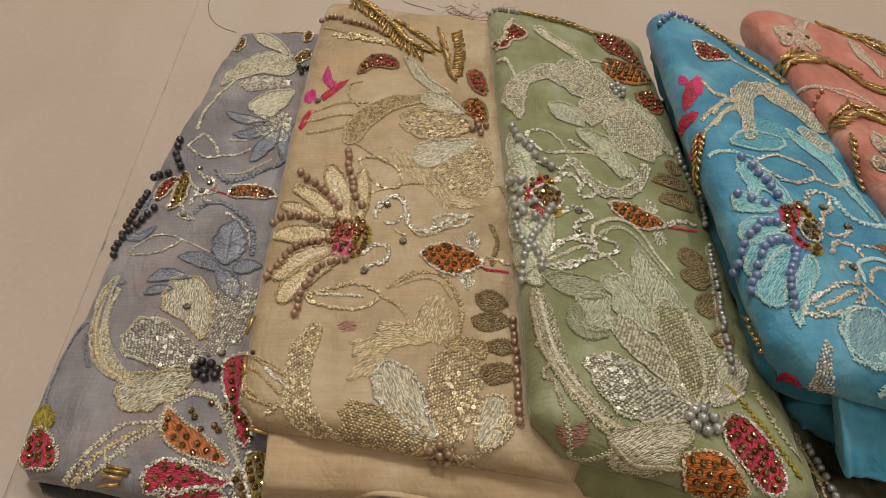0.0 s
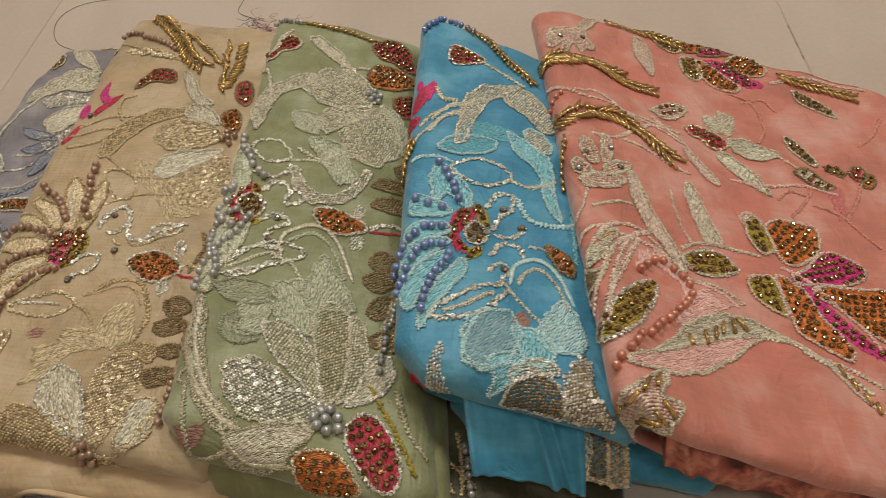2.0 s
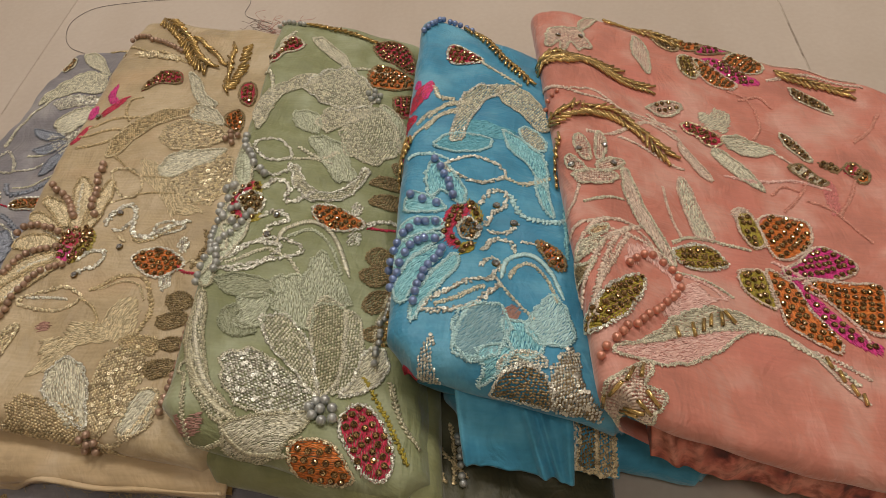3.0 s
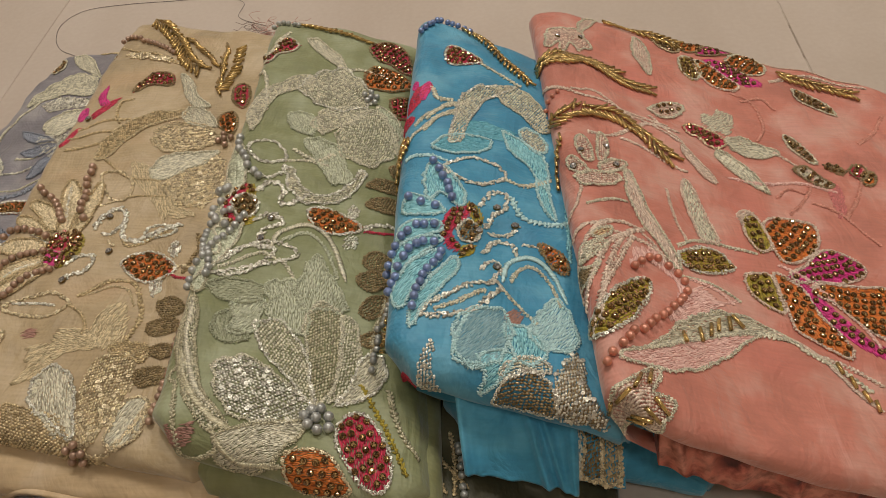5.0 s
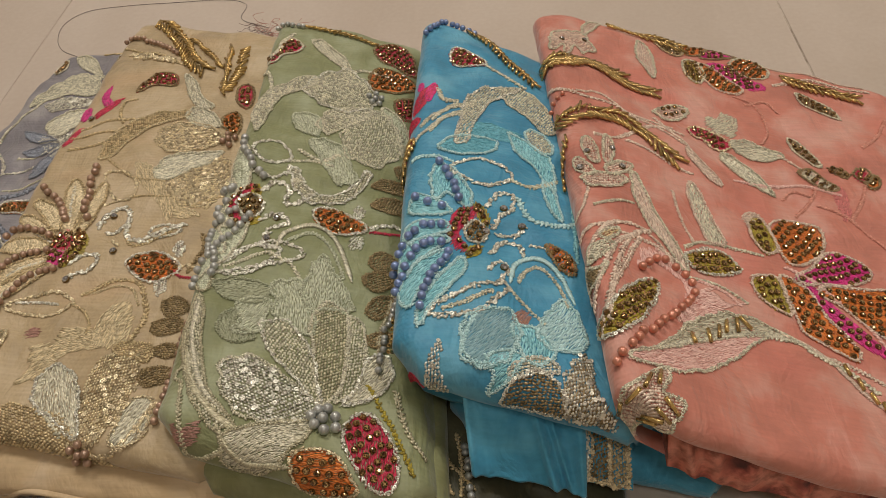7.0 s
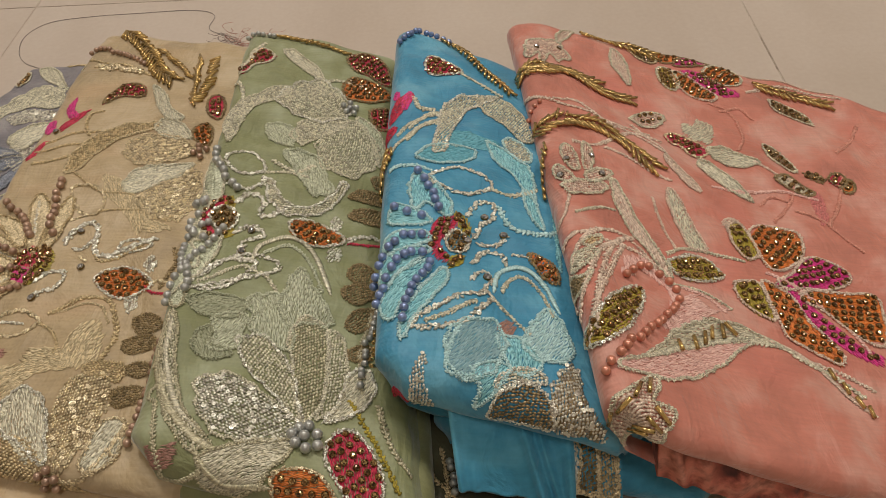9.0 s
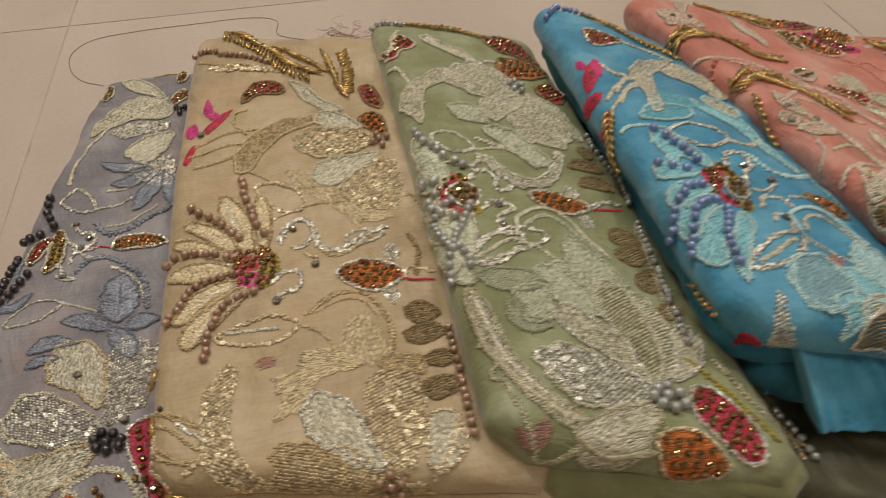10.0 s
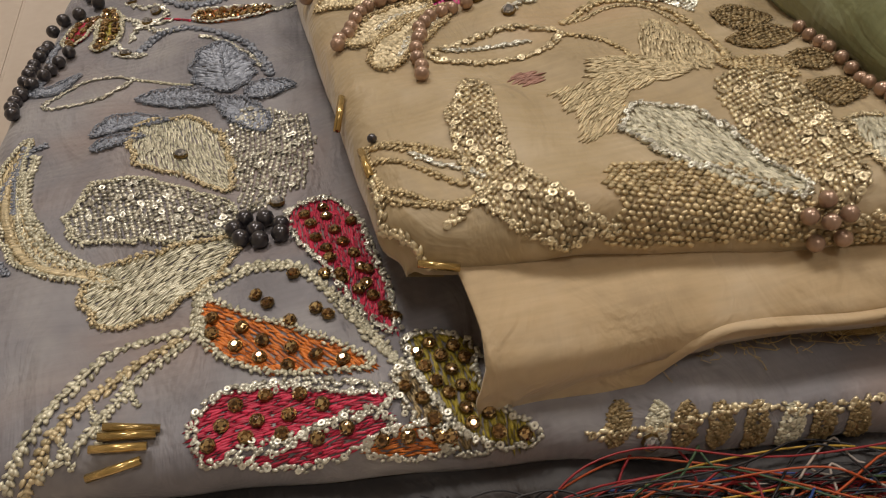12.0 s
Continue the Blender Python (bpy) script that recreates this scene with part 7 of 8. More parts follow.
patch(CO, "petal", [(0.0088, 0.2721), (0.0162, 0.2802), (0.0241, 0.2844), (0.0310, 0.2813), (0.0332, 0.2707), (0.0359, 0.2644), (0.0294, 0.2615), (0.0263, 0.2555), (0.0225, 0.2638), (0.0184, 0.2543), (0.0144, 0.2509), (0.0146, 0.2589), (0.0077, 0.2511), (0.0061, 0.2576)], BLUSH, "rows", edge=SILVER)
patch(CO, "leaf", [(0.0312, 0.2828), (0.0316, 0.2941), (0.0375, 0.3015), (0.0441, 0.3033), (0.0420, 0.2994), (0.0360, 0.2904)], BLUSH, "satin", edge=SILVER)
patch(CO, "leaf", [(0.0661, 0.2874), (0.0710, 0.2902), (0.0744, 0.2820), (0.0730, 0.2655), (0.0710, 0.2505), (0.0680, 0.2539), (0.0653, 0.2626), (0.0637, 0.2740)], BLUSH, "satin", edge=SILVER)
patch(CO, "crystal_petal", [(0.0801, 0.3006), (0.0861, 0.3033), (0.0931, 0.3012), (0.0979, 0.2976), (0.0946, 0.2897), (0.0886, 0.2869), (0.0824, 0.2925)], BRONZE, "satin", edge=GOLDSEQUIN, stones=0.004)
patch(CO, "crystal_petal", [(0.0940, 0.3000), (0.0989, 0.3033), (0.1057, 0.3033), (0.1130, 0.3033), (0.1097, 0.2954), (0.1024, 0.2932), (0.0976, 0.2959)], ORANGE, "satin", edge=BRONZE, stones=0.004)
patch(CO, "crystal_petal", [(0.1100, 0.2972), (0.1160, 0.3018), (0.1236, 0.3018), (0.1326, 0.3033), (0.1256, 0.2969), (0.1158, 0.2912), (0.1079, 0.2911)], PINK, "satin", edge=BRONZE, stones=0.004)
patch(CO, "crystal_petal", [(0.1268, 0.2940), (0.1383, 0.3059), (0.1477, 0.3018), (0.1499, 0.2945), (0.1448, 0.2828), (0.1358, 0.2795), (0.1295, 0.2844), (0.1250, 0.2879)], ORANGE, "satin", edge=SILVER, stones=0.004)
patch(CO, "crystal_petal", [(0.1111, 0.2849), (0.1206, 0.2887), (0.1308, 0.2870), (0.1353, 0.2776), (0.1425, 0.2732), (0.1400, 0.2687), (0.1295, 0.2662), (0.1211, 0.2738), (0.1135, 0.2789)], PINK, "satin", stones=0.004)
patch(CO, "crystal_petal", [(0.0946, 0.2814), (0.1009, 0.2861), (0.1057, 0.2801), (0.1071, 0.2720), (0.1013, 0.2615), (0.0960, 0.2616), (0.0925, 0.2675)], OLIVE, "satin", edge=SILVER, stones=0.004)
patch(CO, "crystal_petal", [(0.1034, 0.2827), (0.1106, 0.2823), (0.1194, 0.2740), (0.1271, 0.2633), (0.1222, 0.2563), (0.1125, 0.2574), (0.1071, 0.2638), (0.1042, 0.2751)], ORANGE, "satin", edge=BLUSH, stones=0.004)
patch(CO, "crystal_petal", [(0.1619, 0.2767), (0.1675, 0.2790), (0.1736, 0.2726), (0.1808, 0.2643), (0.1820, 0.2586), (0.1763, 0.2583), (0.1690, 0.2606), (0.1623, 0.2656)], BRONZE, "rows", edge=SILVER, stones=0.004)
patch(CO, "leaf", [(0.0617, 0.2109), (0.0701, 0.2191), (0.0800, 0.2257), (0.0859, 0.2246), (0.0816, 0.2163), (0.0732, 0.2089), (0.0676, 0.2064), (0.0647, 0.2093)], BLUSH, "rows", edge=SILVER, stones=0.005)
patch(CO, "leaf", [(0.0962, 0.2227), (0.1028, 0.2225), (0.1080, 0.2305), (0.1146, 0.2297), (0.1144, 0.2211), (0.1090, 0.2076), (0.1039, 0.2068), (0.0989, 0.2086), (0.0956, 0.2130)], SILVER, "satin")
patch(CO, "crystal_petal", [(0.0830, 0.2071), (0.0887, 0.2104), (0.0960, 0.2068), (0.1026, 0.2008), (0.1036, 0.1955), (0.0991, 0.1921), (0.0929, 0.1929), (0.0898, 0.1970), (0.0827, 0.1990)], RED, "satin", edge=GOLDSEQUIN, stones=0.004)
patch(CO, "leaf", [(0.1056, 0.1995), (0.1153, 0.2061), (0.1246, 0.2043), (0.1347, 0.2011), (0.1248, 0.1927), (0.1148, 0.1908), (0.1092, 0.1940)], SILVER, "satin", edge=SILVER)
patch(CO, "leaf", [(0.0969, 0.1888), (0.1033, 0.1891), (0.1097, 0.1830), (0.1163, 0.1729), (0.1206, 0.1663), (0.1131, 0.1659), (0.1051, 0.1714), (0.0994, 0.1795)], SILVER, "satin", edge=SILVER)
patch(CO, "leaf", [(0.0754, 0.1825), (0.0783, 0.1806), (0.0837, 0.1748), (0.0875, 0.1654), (0.0891, 0.1591), (0.0840, 0.1580), (0.0798, 0.1665), (0.0761, 0.1751)], BLUSH, "satin", edge=BLUSH)
patch(CO, "crystal_petal", [(0.1442, 0.2233), (0.1490, 0.2231), (0.1522, 0.2177), (0.1562, 0.2095), (0.1569, 0.2015), (0.1521, 0.2009), (0.1479, 0.2073), (0.1444, 0.2150)], BRONZE, "rows", edge=SILVER, stones=0.004)
patch(CO, "leaf", [(0.1401, 0.1873), (0.1492, 0.1958), (0.1560, 0.1913), (0.1623, 0.1869), (0.1574, 0.1813), (0.1481, 0.1814), (0.1423, 0.1835)], SILVER, "rows", edge=BRONZE, stones=0.005)
patch(CO, "crystal_petal", [(0.1604, 0.2029), (0.1687, 0.2052), (0.1741, 0.2022), (0.1694, 0.1966), (0.1622, 0.1984)], BRONZE, "rows", stones=0.004)
patch(CO, "crystal_petal", [(0.1772, 0.2082), (0.1828, 0.2110), (0.1856, 0.2067), (0.1823, 0.1996), (0.1775, 0.1985), (0.1752, 0.2028)], RED, "satin", edge=BRONZE, stones=0.004)
patch(CO, "crystal_petal", [(0.1862, 0.2068), (0.1887, 0.2054), (0.1873, 0.1978), (0.1822, 0.1930), (0.1794, 0.1961), (0.1829, 0.1999)], ORANGE, "satin", edge=BRONZE, stones=0.004)
patch(CO, "petal", [(0.0028, 0.1391), (0.0060, 0.1418), (0.0107, 0.1379), (0.0137, 0.1334), (0.0101, 0.1302), (0.0047, 0.1339)], BLUSH, "rows", edge=SILVER)
patch(CO, "petal", [(0.0104, 0.1478), (0.0109, 0.1554), (0.0146, 0.1585), (0.0174, 0.1530), (0.0177, 0.1431), (0.0135, 0.1397)], BLUSH, "rows", edge=SILVER)
patch(CO, "petal", [(0.0211, 0.1453), (0.0219, 0.1537), (0.0266, 0.1726), (0.0290, 0.1679), (0.0287, 0.1578), (0.0242, 0.1453)], BLUSH, "rows", edge=SILVER)
patch(CO, "petal", [(0.0204, 0.1377), (0.0267, 0.1468), (0.0341, 0.1523), (0.0383, 0.1524), (0.0325, 0.1440), (0.0228, 0.1344)], BLUSH, "rows", edge=SILVER)
patch(CO, "petal", [(0.0063, 0.1274), (0.0150, 0.1325), (0.0226, 0.1334), (0.0312, 0.1379), (0.0279, 0.1292), (0.0176, 0.1224), (0.0101, 0.1215)], BLUSH, "rows", edge=SILVER)
patch(CO, "leaf", [(0.0361, 0.1417), (0.0395, 0.1434), (0.0413, 0.1279), (0.0446, 0.1147), (0.0479, 0.1039), (0.0509, 0.0924), (0.0510, 0.0866), (0.0471, 0.0882), (0.0430, 0.0960), (0.0381, 0.1058), (0.0344, 0.1164), (0.0334, 0.1294)], BLUSH, "satin", edge=SILVER)
patch(CO, "leaf", [(0.0690, 0.1497), (0.0719, 0.1518), (0.0742, 0.1453), (0.0765, 0.1328), (0.0786, 0.1210), (0.0794, 0.1133), (0.0741, 0.1125), (0.0689, 0.1121), (0.0685, 0.1247), (0.0671, 0.1390)], SILVER, "satin", edge=BLUSH)
patch(CO, "leaf", [(0.0083, 0.0871), (0.0157, 0.0950), (0.0200, 0.0954), (0.0140, 0.0867), (0.0093, 0.0847)], GOLDCORD, "rows", edge=SILVER)
patch(CO, "leaf", [(-0.0022, 0.0765), (0.0052, 0.0803), (0.0120, 0.0837), (0.0147, 0.0831), (0.0089, 0.0757), (0.0028, 0.0707), (-0.0032, 0.0706)], SILVER, "rows", edge=SILVER)
patch(CO, "leaf", [(-0.0088, 0.0686), (0.0017, 0.0659), (0.0073, 0.0683), (0.0034, 0.0624), (-0.0031, 0.0585), (-0.0119, 0.0603)], BRONZE, "rows", edge=SILVER)
patch(CO, "crystal_petal", [(-0.0114, 0.0378), (-0.0018, 0.0413), (0.0072, 0.0480), (0.0167, 0.0599), (0.0253, 0.0676), (0.0324, 0.0706), (0.0316, 0.0636), (0.0257, 0.0529), (0.0158, 0.0391), (0.0065, 0.0327), (-0.0025, 0.0325)], OLIVE, "rows", edge=SEQUIN, stones=0.0046)
patch(CO, "petal", [(0.0259, 0.0761), (0.0277, 0.0825), (0.0343, 0.0891), (0.0404, 0.0906), (0.0452, 0.0862), (0.0500, 0.0820), (0.0531, 0.0779), (0.0484, 0.0635), (0.0410, 0.0540), (0.0367, 0.0535), (0.0456, 0.0656), (0.0475, 0.0748), (0.0423, 0.0801), (0.0354, 0.0814), (0.0301, 0.0763)], PEACH, "satin")
patch(CO, "petal", [(0.0544, 0.0730), (0.0610, 0.0766), (0.0628, 0.0735), (0.0673, 0.0700), (0.0794, 0.0759), (0.0665, 0.0673), (0.0555, 0.0610), (0.0433, 0.0524), (0.0390, 0.0517), (0.0465, 0.0593)], PEACH, "satin")
patch(CO, "petal", [(0.0106, 0.0238), (0.0228, 0.0306), (0.0382, 0.0389), (0.0550, 0.0491), (0.0700, 0.0545), (0.0842, 0.0596), (0.0785, 0.0551), (0.0674, 0.0460), (0.0531, 0.0350), (0.0393, 0.0258), (0.0262, 0.0237), (0.0155, 0.0214)], PEACH, "satin", edge=SILVER)
patch(CO, "petal", [(0.0230, 0.0311), (0.0348, 0.0414), (0.0465, 0.0538), (0.0599, 0.0622), (0.0700, 0.0645), (0.0820, 0.0657), (0.0925, 0.0634), (0.0997, 0.0605), (0.0912, 0.0599), (0.0801, 0.0600), (0.0672, 0.0542), (0.0520, 0.0481), (0.0369, 0.0392)], SILVER, "satin", edge=SILVER)
patch(CO, "crystal_petal", [(0.0525, 0.0930), (0.0596, 0.0983), (0.0705, 0.1049), (0.0784, 0.1055), (0.0837, 0.0984), (0.0779, 0.0937), (0.0651, 0.0861), (0.0566, 0.0866)], OLIVE, "rows", edge=SEQUIN, stones=0.0046)
patch(CO, "crystal_petal", [(0.0977, 0.1360), (0.1043, 0.1403), (0.1073, 0.1349), (0.1089, 0.1253), (0.1086, 0.1186), (0.1016, 0.1147), (0.0981, 0.1184), (0.0959, 0.1242)], OLIVE, "satin", edge=BLUSH, stones=0.0046)
patch(CO, "petal", [(0.0954, 0.1377), (0.1011, 0.1436), (0.1054, 0.1419), (0.1016, 0.1349), (0.0969, 0.1318)], BLUSH, "satin")
patch(CO, "crystal_petal", [(0.1095, 0.1355), (0.1223, 0.1441), (0.1351, 0.1461), (0.1402, 0.1431), (0.1378, 0.1317), (0.1275, 0.1180), (0.1196, 0.1116), (0.1137, 0.1111), (0.1109, 0.1159), (0.1089, 0.1253)], ORANGE, "satin", edge=BLUSH, stones=0.0046)
patch(CO, "crystal_petal", [(0.1139, 0.1031), (0.1234, 0.1102), (0.1350, 0.1253), (0.1432, 0.1291), (0.1531, 0.1251), (0.1578, 0.1196), (0.1518, 0.1122), (0.1415, 0.1066), (0.1272, 0.1009), (0.1167, 0.0987)], PINK, "satin", edge=BLUSH, stones=0.0046)
patch(CO, "crystal_petal", [(0.1231, 0.0967), (0.1377, 0.1044), (0.1532, 0.1075), (0.1682, 0.1092), (0.1586, 0.0776), (0.1458, 0.0770), (0.1388, 0.0838), (0.1328, 0.0905), (0.1249, 0.0928)], ORANGE, "satin", edge=BLUSH, stones=0.0046)
patch(CO, "crystal_petal", [(0.1180, 0.0982), (0.1230, 0.0961), (0.1293, 0.0887), (0.1368, 0.0792), (0.1440, 0.0720), (0.1540, 0.0689), (0.1511, 0.0642), (0.1391, 0.0663), (0.1310, 0.0703), (0.1250, 0.0802), (0.1189, 0.0915)], PINK, "satin", stones=0.0046)
patch(CO, "crystal_petal", [(0.1050, 0.1015), (0.1115, 0.0995), (0.1182, 0.0938), (0.1217, 0.0827), (0.1272, 0.0745), (0.1314, 0.0642), (0.1287, 0.0598), (0.1202, 0.0625), (0.1132, 0.0658), (0.1059, 0.0691), (0.1056, 0.0805), (0.1041, 0.0902)], ORANGE, "satin", edge=BLUSH, stones=0.0046)
patch(CO, "crystal_petal", [(0.0881, 0.0942), (0.0970, 0.0990), (0.1028, 0.0991), (0.1029, 0.0882), (0.1039, 0.0798), (0.1014, 0.0770), (0.0931, 0.0785), (0.0877, 0.0836)], OLIVE, "satin", edge=BLUSH, stones=0.0046)
patch(CO, "leaf", [(-0.0061, 0.0059), (0.0046, 0.0087), (0.0136, 0.0139), (0.0245, 0.0223), (0.0238, 0.0173), (0.0186, 0.0095), (0.0248, 0.0097), (0.0282, 0.0084), (0.0233, 0.0023), (0.0163, -0.0066), (-0.0099, -0.0042), (-0.0160, 0.0038)], BLUSH, "rows", edge=SILVER)
patch(CO, "petal", [(0.1592, 0.1867), (0.1643, 0.1888), (0.1642, 0.1775), (0.1612, 0.1622), (0.1569, 0.1575), (0.1556, 0.1665)], ROSE, "satin")
cord(CO, "embroidered_cord", [(-0.0114, 0.0543), (-0.0114, 0.0678), (-0.0028, 0.0750), (0.0079, 0.0882), (0.0163, 0.0982), (0.0256, 0.1021), (0.0342, 0.1015)], 0.0024, BLUSH, "chain")
cord(CO, "embroidered_cord", [(0.0026, 0.0383), (0.0067, 0.0524), (0.0125, 0.0683), (0.0196, 0.0839), (0.0269, 0.0946), (0.0372, 0.1020)], 0.0026, BLUSH, "chain")
cord(CO, "embroidered_cord", [(0.0842, 0.0596), (0.0997, 0.0605), (0.1063, 0.0561), (0.1146, 0.0549), (0.1247, 0.0516), (0.1337, 0.0443)], 0.0028, SILVER, "chain")
cord(CO, "embroidered_cord", [(0.0157, 0.2089), (0.0299, 0.2137), (0.0441, 0.1990), (0.0607, 0.1971), (0.0743, 0.1851)], 0.002, BLUSH, "chain")
cord(CO, "embroidered_cord", [(0.0441, 0.1990), (0.0582, 0.2012), (0.0713, 0.2000)], 0.0018, BLUSH, "chain")
cord(CO, "embroidered_cord", [(0.0539, 0.0989), (0.0722, 0.1106), (0.0870, 0.1109), (0.0992, 0.1118)], 0.0018, SILVER, "chain")
cord(CO, "embroidered_cord", [(0.0498, 0.0813), (0.0636, 0.0807), (0.0741, 0.0779), (0.0798, 0.0755)], 0.0016, SILVER, "chain")
cord(CO, "embroidered_cord", [(0.0338, 0.0999), (0.0409, 0.0933), (0.0461, 0.0836)], 0.0018, BLUSH, "chain")
cord(CO, "embroidered_cord", [(0.1437, 0.1620), (0.1605, 0.1575), (0.1721, 0.1404)], 0.0018, GHOST_CORAL, "chain")
cord(CO, "embroidered_cord", [(0.1605, 0.1575), (0.1734, 0.1809), (0.1851, 0.2108)], 0.0018, GHOST_CORAL, "chain")
cord(CO, "embroidered_cord", [(0.1287, 0.1501), (0.1426, 0.1683), (0.1534, 0.1936)], 0.0018, GHOST_CORAL, "chain")
cord(CO, "embroidered_cord", [(0.1200, 0.2537), (0.1326, 0.2492), (0.1325, 0.2236), (0.1254, 0.2078)], 0.0018, GHOST_CORAL, "chain")
cord(CO, "embroidered_cord", [(0.1255, 0.2479), (0.1391, 0.2566), (0.1453, 0.2479)], 0.0018, GHOST_CORAL, "chain")
cord(CO, "embroidered_cord", [(0.1868, 0.2299), (0.2004, 0.2508), (0.2104, 0.2734)], 0.0018, GHOST_CORAL, "chain")
cord(CO, "embroidered_cord", [(0.1426, 0.1683), (0.1329, 0.1706), (0.1251, 0.1630)], 0.0018, GHOST_CORAL, "chain")
cord(CO, "embroidered_cord", [(0.0092, 0.1078), (0.0191, 0.1138), (0.0316, 0.1176)], 0.0015, SILVER, "chain")
cord(CO, "embroidered_cord", [(0.1506, 0.3033), (0.1686, 0.3048), (0.1836, 0.3048), (0.2046, 0.3033)], 0.0018, BLUSH, "chain")
tube_at(CO, (-0.0096, 0.0055), -0.03, 0.0090)
tube_at(CO, (0.0040, 0.0055), 0.63, 0.0090)
tube_at(CO, (0.0127, 0.0112), 1.09, 0.0090)
tube_at(CO, (0.0185, 0.0150), 1.16, 0.0090)
tube_at(CO, (0.0085, -0.0054), 0.22, 0.0090)
tube_at(CO, (0.0123, -0.0026), 0.53, 0.0090)
tube_at(CO, (0.0169, 0.0005), -0.33, 0.0090)
tube_at(CO, (0.0212, 0.0050), -0.51, 0.0090)

# green hem
pearls(GH, [(0.0668, 0.0421), (0.0686, 0.0325), (0.0707, 0.0181)], 0.0035, PEARL_SILVER)
cord(GH, "embroidered_cord", [(0.0639, 0.0462), (0.0663, 0.0300), (0.0664, 0.0163)], 0.0022, GOLDCORD, "rope")
cord(GH, "embroidered_cord", [(0.0428, 0.0386), (0.0541, 0.0289), (0.0625, 0.0156)], 0.0023, GOLDCORD, "rope")
cord(GH, "embroidered_cord", [(0.0346, 0.0363), (0.0463, 0.0239), (0.0525, 0.0117)], 0.0025, OLIVE, "chain")
cord(GH, "embroidered_cord", [(0.0481, 0.0406), (0.0619, 0.0295), (0.0726, 0.0221)], 0.0020, GOLDCORD, "chain")

# gold border of the turquoise lining
patch(BB, "petal", [(0.002, 0.004), (0.009, 0.003), (0.010, 0.016), (0.009, 0.030), (0.002, 0.030), (0.003, 0.016)], BRONZE, "rows", edge=GOLDSEQUIN)
patch(BB, "petal", [(0.011, 0.004), (0.017, 0.006), (0.017, 0.028), (0.011, 0.029)], GOLDCORD, "rows", edge=GOLDSEQUIN)
cord(BB, "embroidered_cord", [(0.0005, 0.001), (0.0008, 0.015), (0.0005, 0.032)], 0.0022, SEQUIN, "seq")
cord(BB, "embroidered_cord", [(0.0185, 0.001), (0.0182, 0.015), (0.0185, 0.031)], 0.0022, GOLDSEQUIN, "seq")
cord(BB, "embroidered_cord", [(0.001, 0.0015), (0.009, 0.0010), (0.018, 0.0018)], 0.0022, GOLDSEQUIN, "seq")

# ---- loose threads ----
def tube_path(pts, r, sides=4):
    p = np.array(pts, dtype=float)
    t = np.gradient(p, axis=0)
    t /= np.maximum(np.linalg.norm(t, axis=1, keepdims=True), 1e-9)
    a = np.cross(t, (0.3, 0.2, 1.0))
    a /= np.maximum(np.linalg.norm(a, axis=1, keepdims=True), 1e-9)
    b = np.cross(t, a)
    ang = np.arange(sides) * 2 * math.pi / sides
    v = (p[:, None] + r * (np.cos(ang)[None, :, None] * a[:, None] + np.sin(ang)[None, :, None] * b[:, None])).reshape(-1, 3)
    k = np.arange(len(p) - 1)[:, None] * sides
    i = np.arange(sides)[None]
    f = np.stack([k + i, k + (i + 1) % sides, k + sides + (i + 1) % sides, k + sides + i], -1).reshape(-1, 4)
    return v, f


def wander(a, b, sag, n=26, seed=0):
    """A slack thread from a to b."""
    rng = np.random.RandomState(seed)
    x = np.linspace(0, 1, n)[:, None]
    p = np.array(a)[None] * (1 - x) + np.array(b)[None] * x
    for k in (1, 2, 3, 5):
        p = p + np.sin(x * math.pi * k) * rng.normal(0, sag / k, (1, 3)) * np.array([[1, 1, 0.35]])
    p[:, 2] = np.maximum(p[:, 2], min(a[2], b[2]))
    return p


def silk(name, colour):
    return plain_mat(name, colour, 0.45, 900.0)


FRINGE = [("red_silk", (0.30, 0.012, 0.015), 30), ("orange_silk", (0.48, 0.08, 0.015), 20), ("yellow_silk", (0.50, 0.30, 0.03), 6), ("green_silk", (0.05, 0.10, 0.04), 16), ("blue_silk", (0.03, 0.08, 0.28), 8), ("pale_silk", (0.50, 0.42, 0.36), 12), ("black_silk", (0.012, 0.010, 0.012), 90)]
tassel = thing("thread_tassel", (-0.03, 0.125, 0.01), "tangled tassel of red, orange and dark silk threads", "tassel")
for c, (name, colour, count) in enumerate(FRINGE):
    rng = np.random.RandomState(40 + c)
    pieces = []
    for k in range(count):
        x0 = rng.uniform(-0.095, 0.0)
        x1 = x0 + rng.uniform(0.03, 0.11)
        line = 0.1175 - 0.22 * (x0 + 0.05)
        y0, y1 = line + rng.normal(0, 0.0055), line - 0.22 * (x1 - x0) + rng.normal(0, 0.007)
        z0, z1 = 0.0095 + abs(rng.normal(0, 0.002)), 0.0095 + abs(rng.normal(0, 0.0025))
        pieces.append(tube_path(wander((x0, y0, z0), (x1, y1, z1), 0.006, seed=c * 100 + k), 0.00028))
    part("threads", mesh_of("threads", *joined(pieces), silk(name, colour)), tassel, name.replace("_", " ") + " threads", "stuff")

stray = thing("loose_thread", (-0.15, 0.58, 0.0), "thin grey thread lying in a loop on the floor", "thread")
loop = spline([(-0.163, 0.540), (-0.179, 0.550), (-0.190, 0.568), (-0.193, 0.592), (-0.179, 0.612), (-0.1445, 0.619), (-0.1035, 0.621), (-0.057, 0.622), (-0.035, 0.612), (-0.034, 0.588), (-0.007, 0.572)], 0.003)[0]
part("thread", mesh_of("thread", *tube_path(np.column_stack([loop, np.full(len(loop), 0.0004)]), 0.00022), silk("grey_silk", (0.17, 0.14, 0.13))), stray)

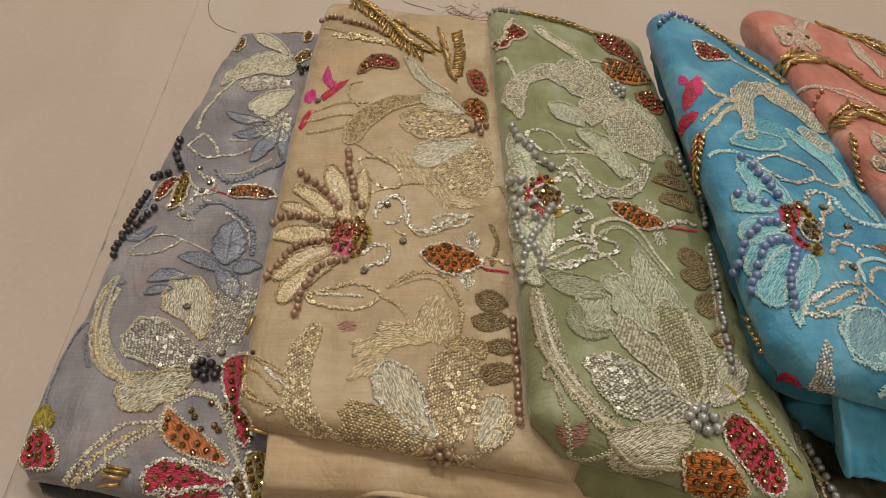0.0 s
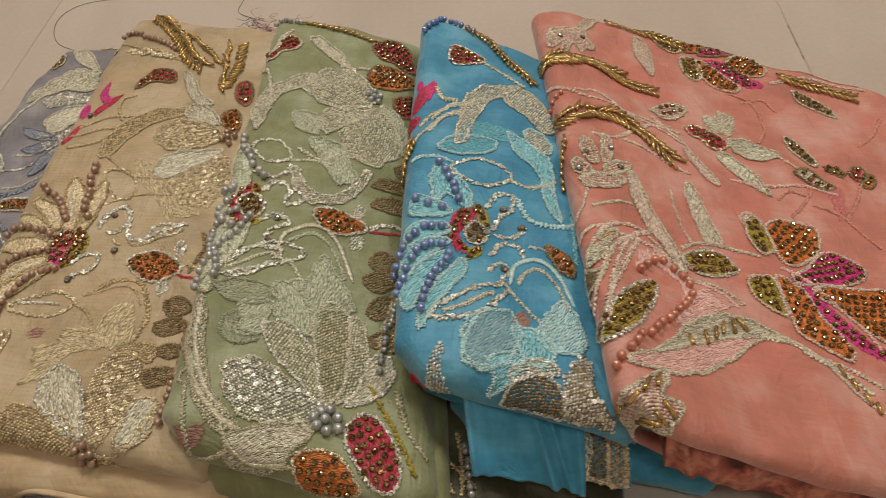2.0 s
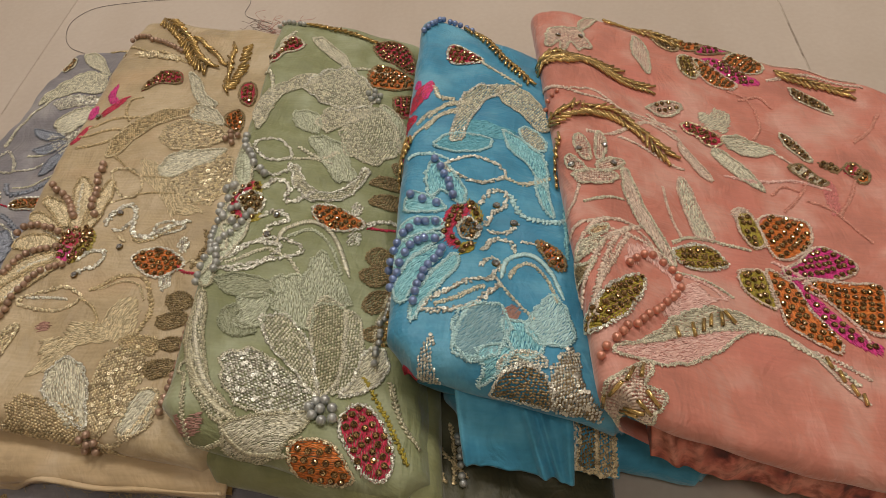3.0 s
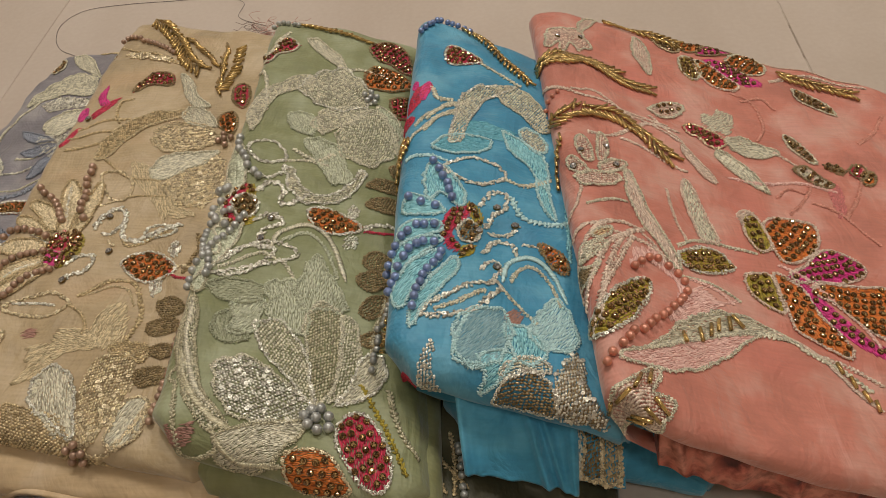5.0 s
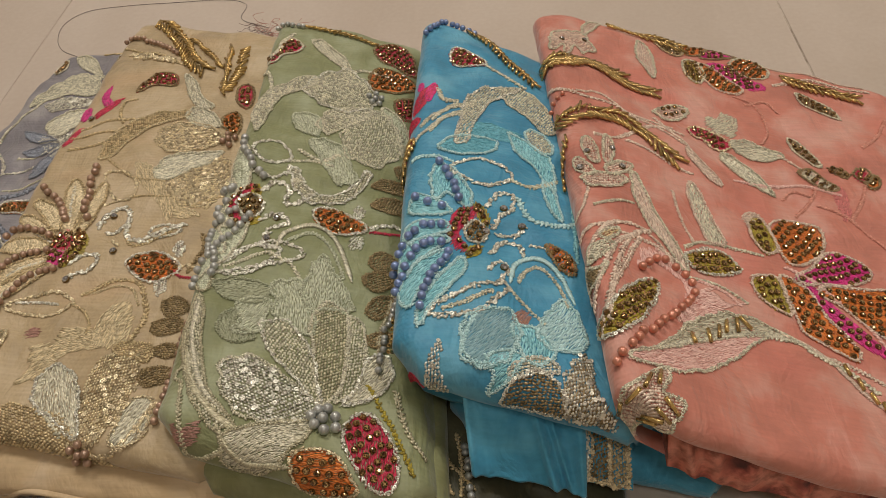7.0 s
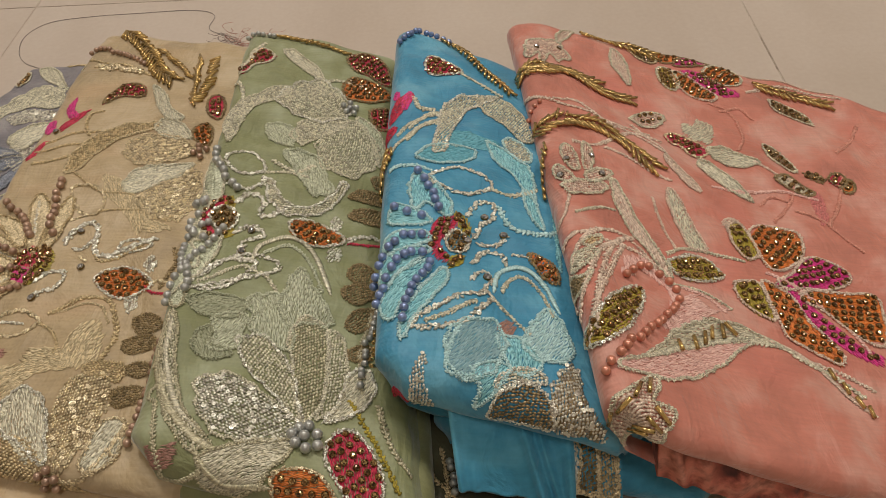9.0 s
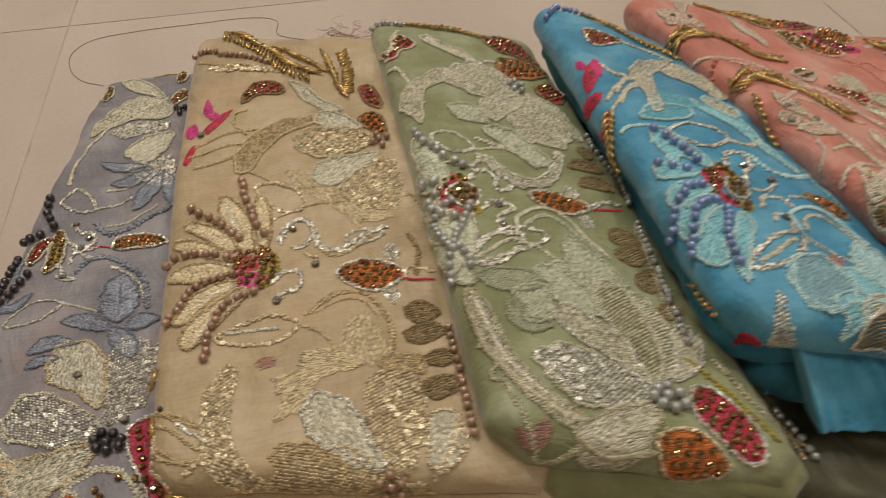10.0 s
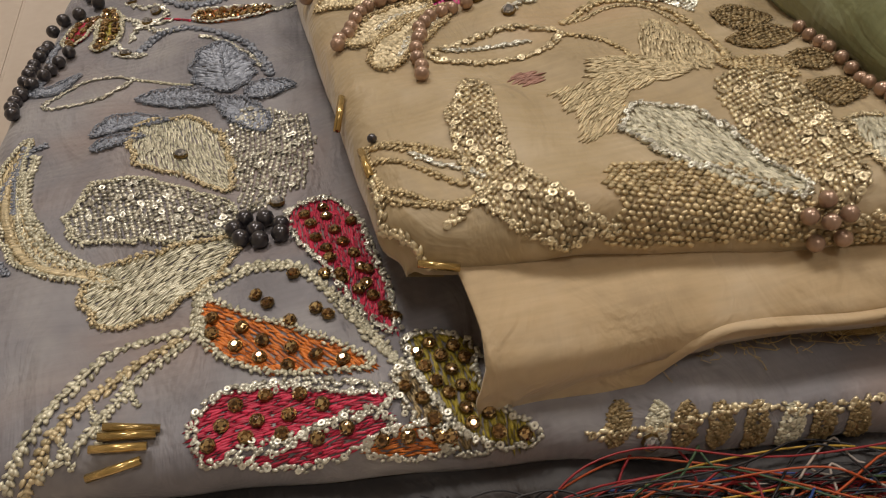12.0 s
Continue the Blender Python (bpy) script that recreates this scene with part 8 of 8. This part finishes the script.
fray = thing("frayed_tuft", (0.02, 0.50, 0.0), "tuft of frayed pink and brown silk threads", "thread tuft")
for c, (name, colour) in enumerate((("faded_pink_silk", (0.48, 0.20, 0.15)), ("brown_silk", (0.10, 0.045, 0.035)))):
    rng = np.random.RandomState(70 + c)
    pieces = []
    for k in range(18 if c else 60):
        a = (0.020 + rng.normal(0, 0.006), 0.488 + rng.normal(0, 0.004), 0.040 + rng.uniform(-0.012, 0.008))
        if c:
            b = (a[0] - rng.uniform(0.01, 0.026), a[1] + rng.uniform(-0.004, 0.012), a[2] + rng.normal(0, 0.006))
        else:
            b = (a[0] + rng.normal(0.008, 0.010), a[1] + rng.uniform(0.002, 0.014), a[2] + rng.uniform(-0.006, 0.008))
        pieces.append(tube_path(wander(a, b, 0.004, 12, 300 + c * 100 + k), 0.00016, 3))
    part("threads", mesh_of("threads", *joined(pieces), silk(name, colour)), fray, kind="stuff")

# frayed hairs along the inner beige lining
rng = np.random.RandomState(5)
hairs = []
for k in range(170):
    x = rng.uniform(-0.045, 0.05)
    y = 0.1475 - 0.06 * (x + 0.05)
    a = (x, y, rng.uniform(0.017, 0.027))
    hairs.append(tube_path(wander(a, (x + rng.normal(0.004, 0.006), y - abs(rng.normal(0, 0.003)), a[2] - rng.uniform(-0.004, 0.008)), 0.0016, 8, 900 + k), 0.00010, 3))
part("frayed_edge", mesh_of("frayed_edge", *joined(hairs), silk("straw_silk", (0.62, 0.45, 0.20))), beige, "frayed straw-coloured hairs", "stuff")

# ---- ceiling lights ----
GLOW, glow_tree, glow_p = nodes("lamp_diffuser")
glow_p.inputs["Base Color"].default_value = (0.9, 0.88, 0.84, 1)
glow_p.inputs["Emission Color"].default_value = (1.0, 0.93, 0.83, 1)
glow_p.inputs["Emission Strength"].default_value = 5.0
RIM = plain_mat("white_lamp_rim", (0.75, 0.74, 0.72), 0.4)
# Every lamp gets an unseen fixture, the added front fill included.
for lx, ly, ls, lw in LAMPS:
    unit = thing("unseen_ceiling_light", (lx, ly, 2.6), "unseen round white ceiling light with a glowing diffuser", "ceiling light", "ceiling lights")
    ring_v = np.concatenate([ring(32, 0.33, 0.0), ring(32, 0.33, -0.03), ring(32, 0.30, -0.03), ring(32, 0.30, -0.005)]) + (lx, ly, 2.6)
    part("rim", mesh_of("rim", ring_v, bands(3, 32), RIM), unit)
    part("diffuser", mesh_of("diffuser", ring(32, 0.30, 0.0) + (lx, ly, 2.585), [tuple(range(32))], GLOW, False), unit)

# floor tiles laid on the grout bed, with narrow joints
tile_v, tile_f = box(-0.3052, 0.3052, -0.3052, 0.3052, -0.05, 0.0)
tile_me = mesh_of("tile", tile_v, tile_f, TILE, False)
for i in range(-4, 5):
    for j in range(-4, 5):
        ob = new("tile", tile_me)
        ob.matrix_world = pose(0.104 + i * 0.612, 0.335 + j * 0.612, 0)
        link_part(ob, floor)
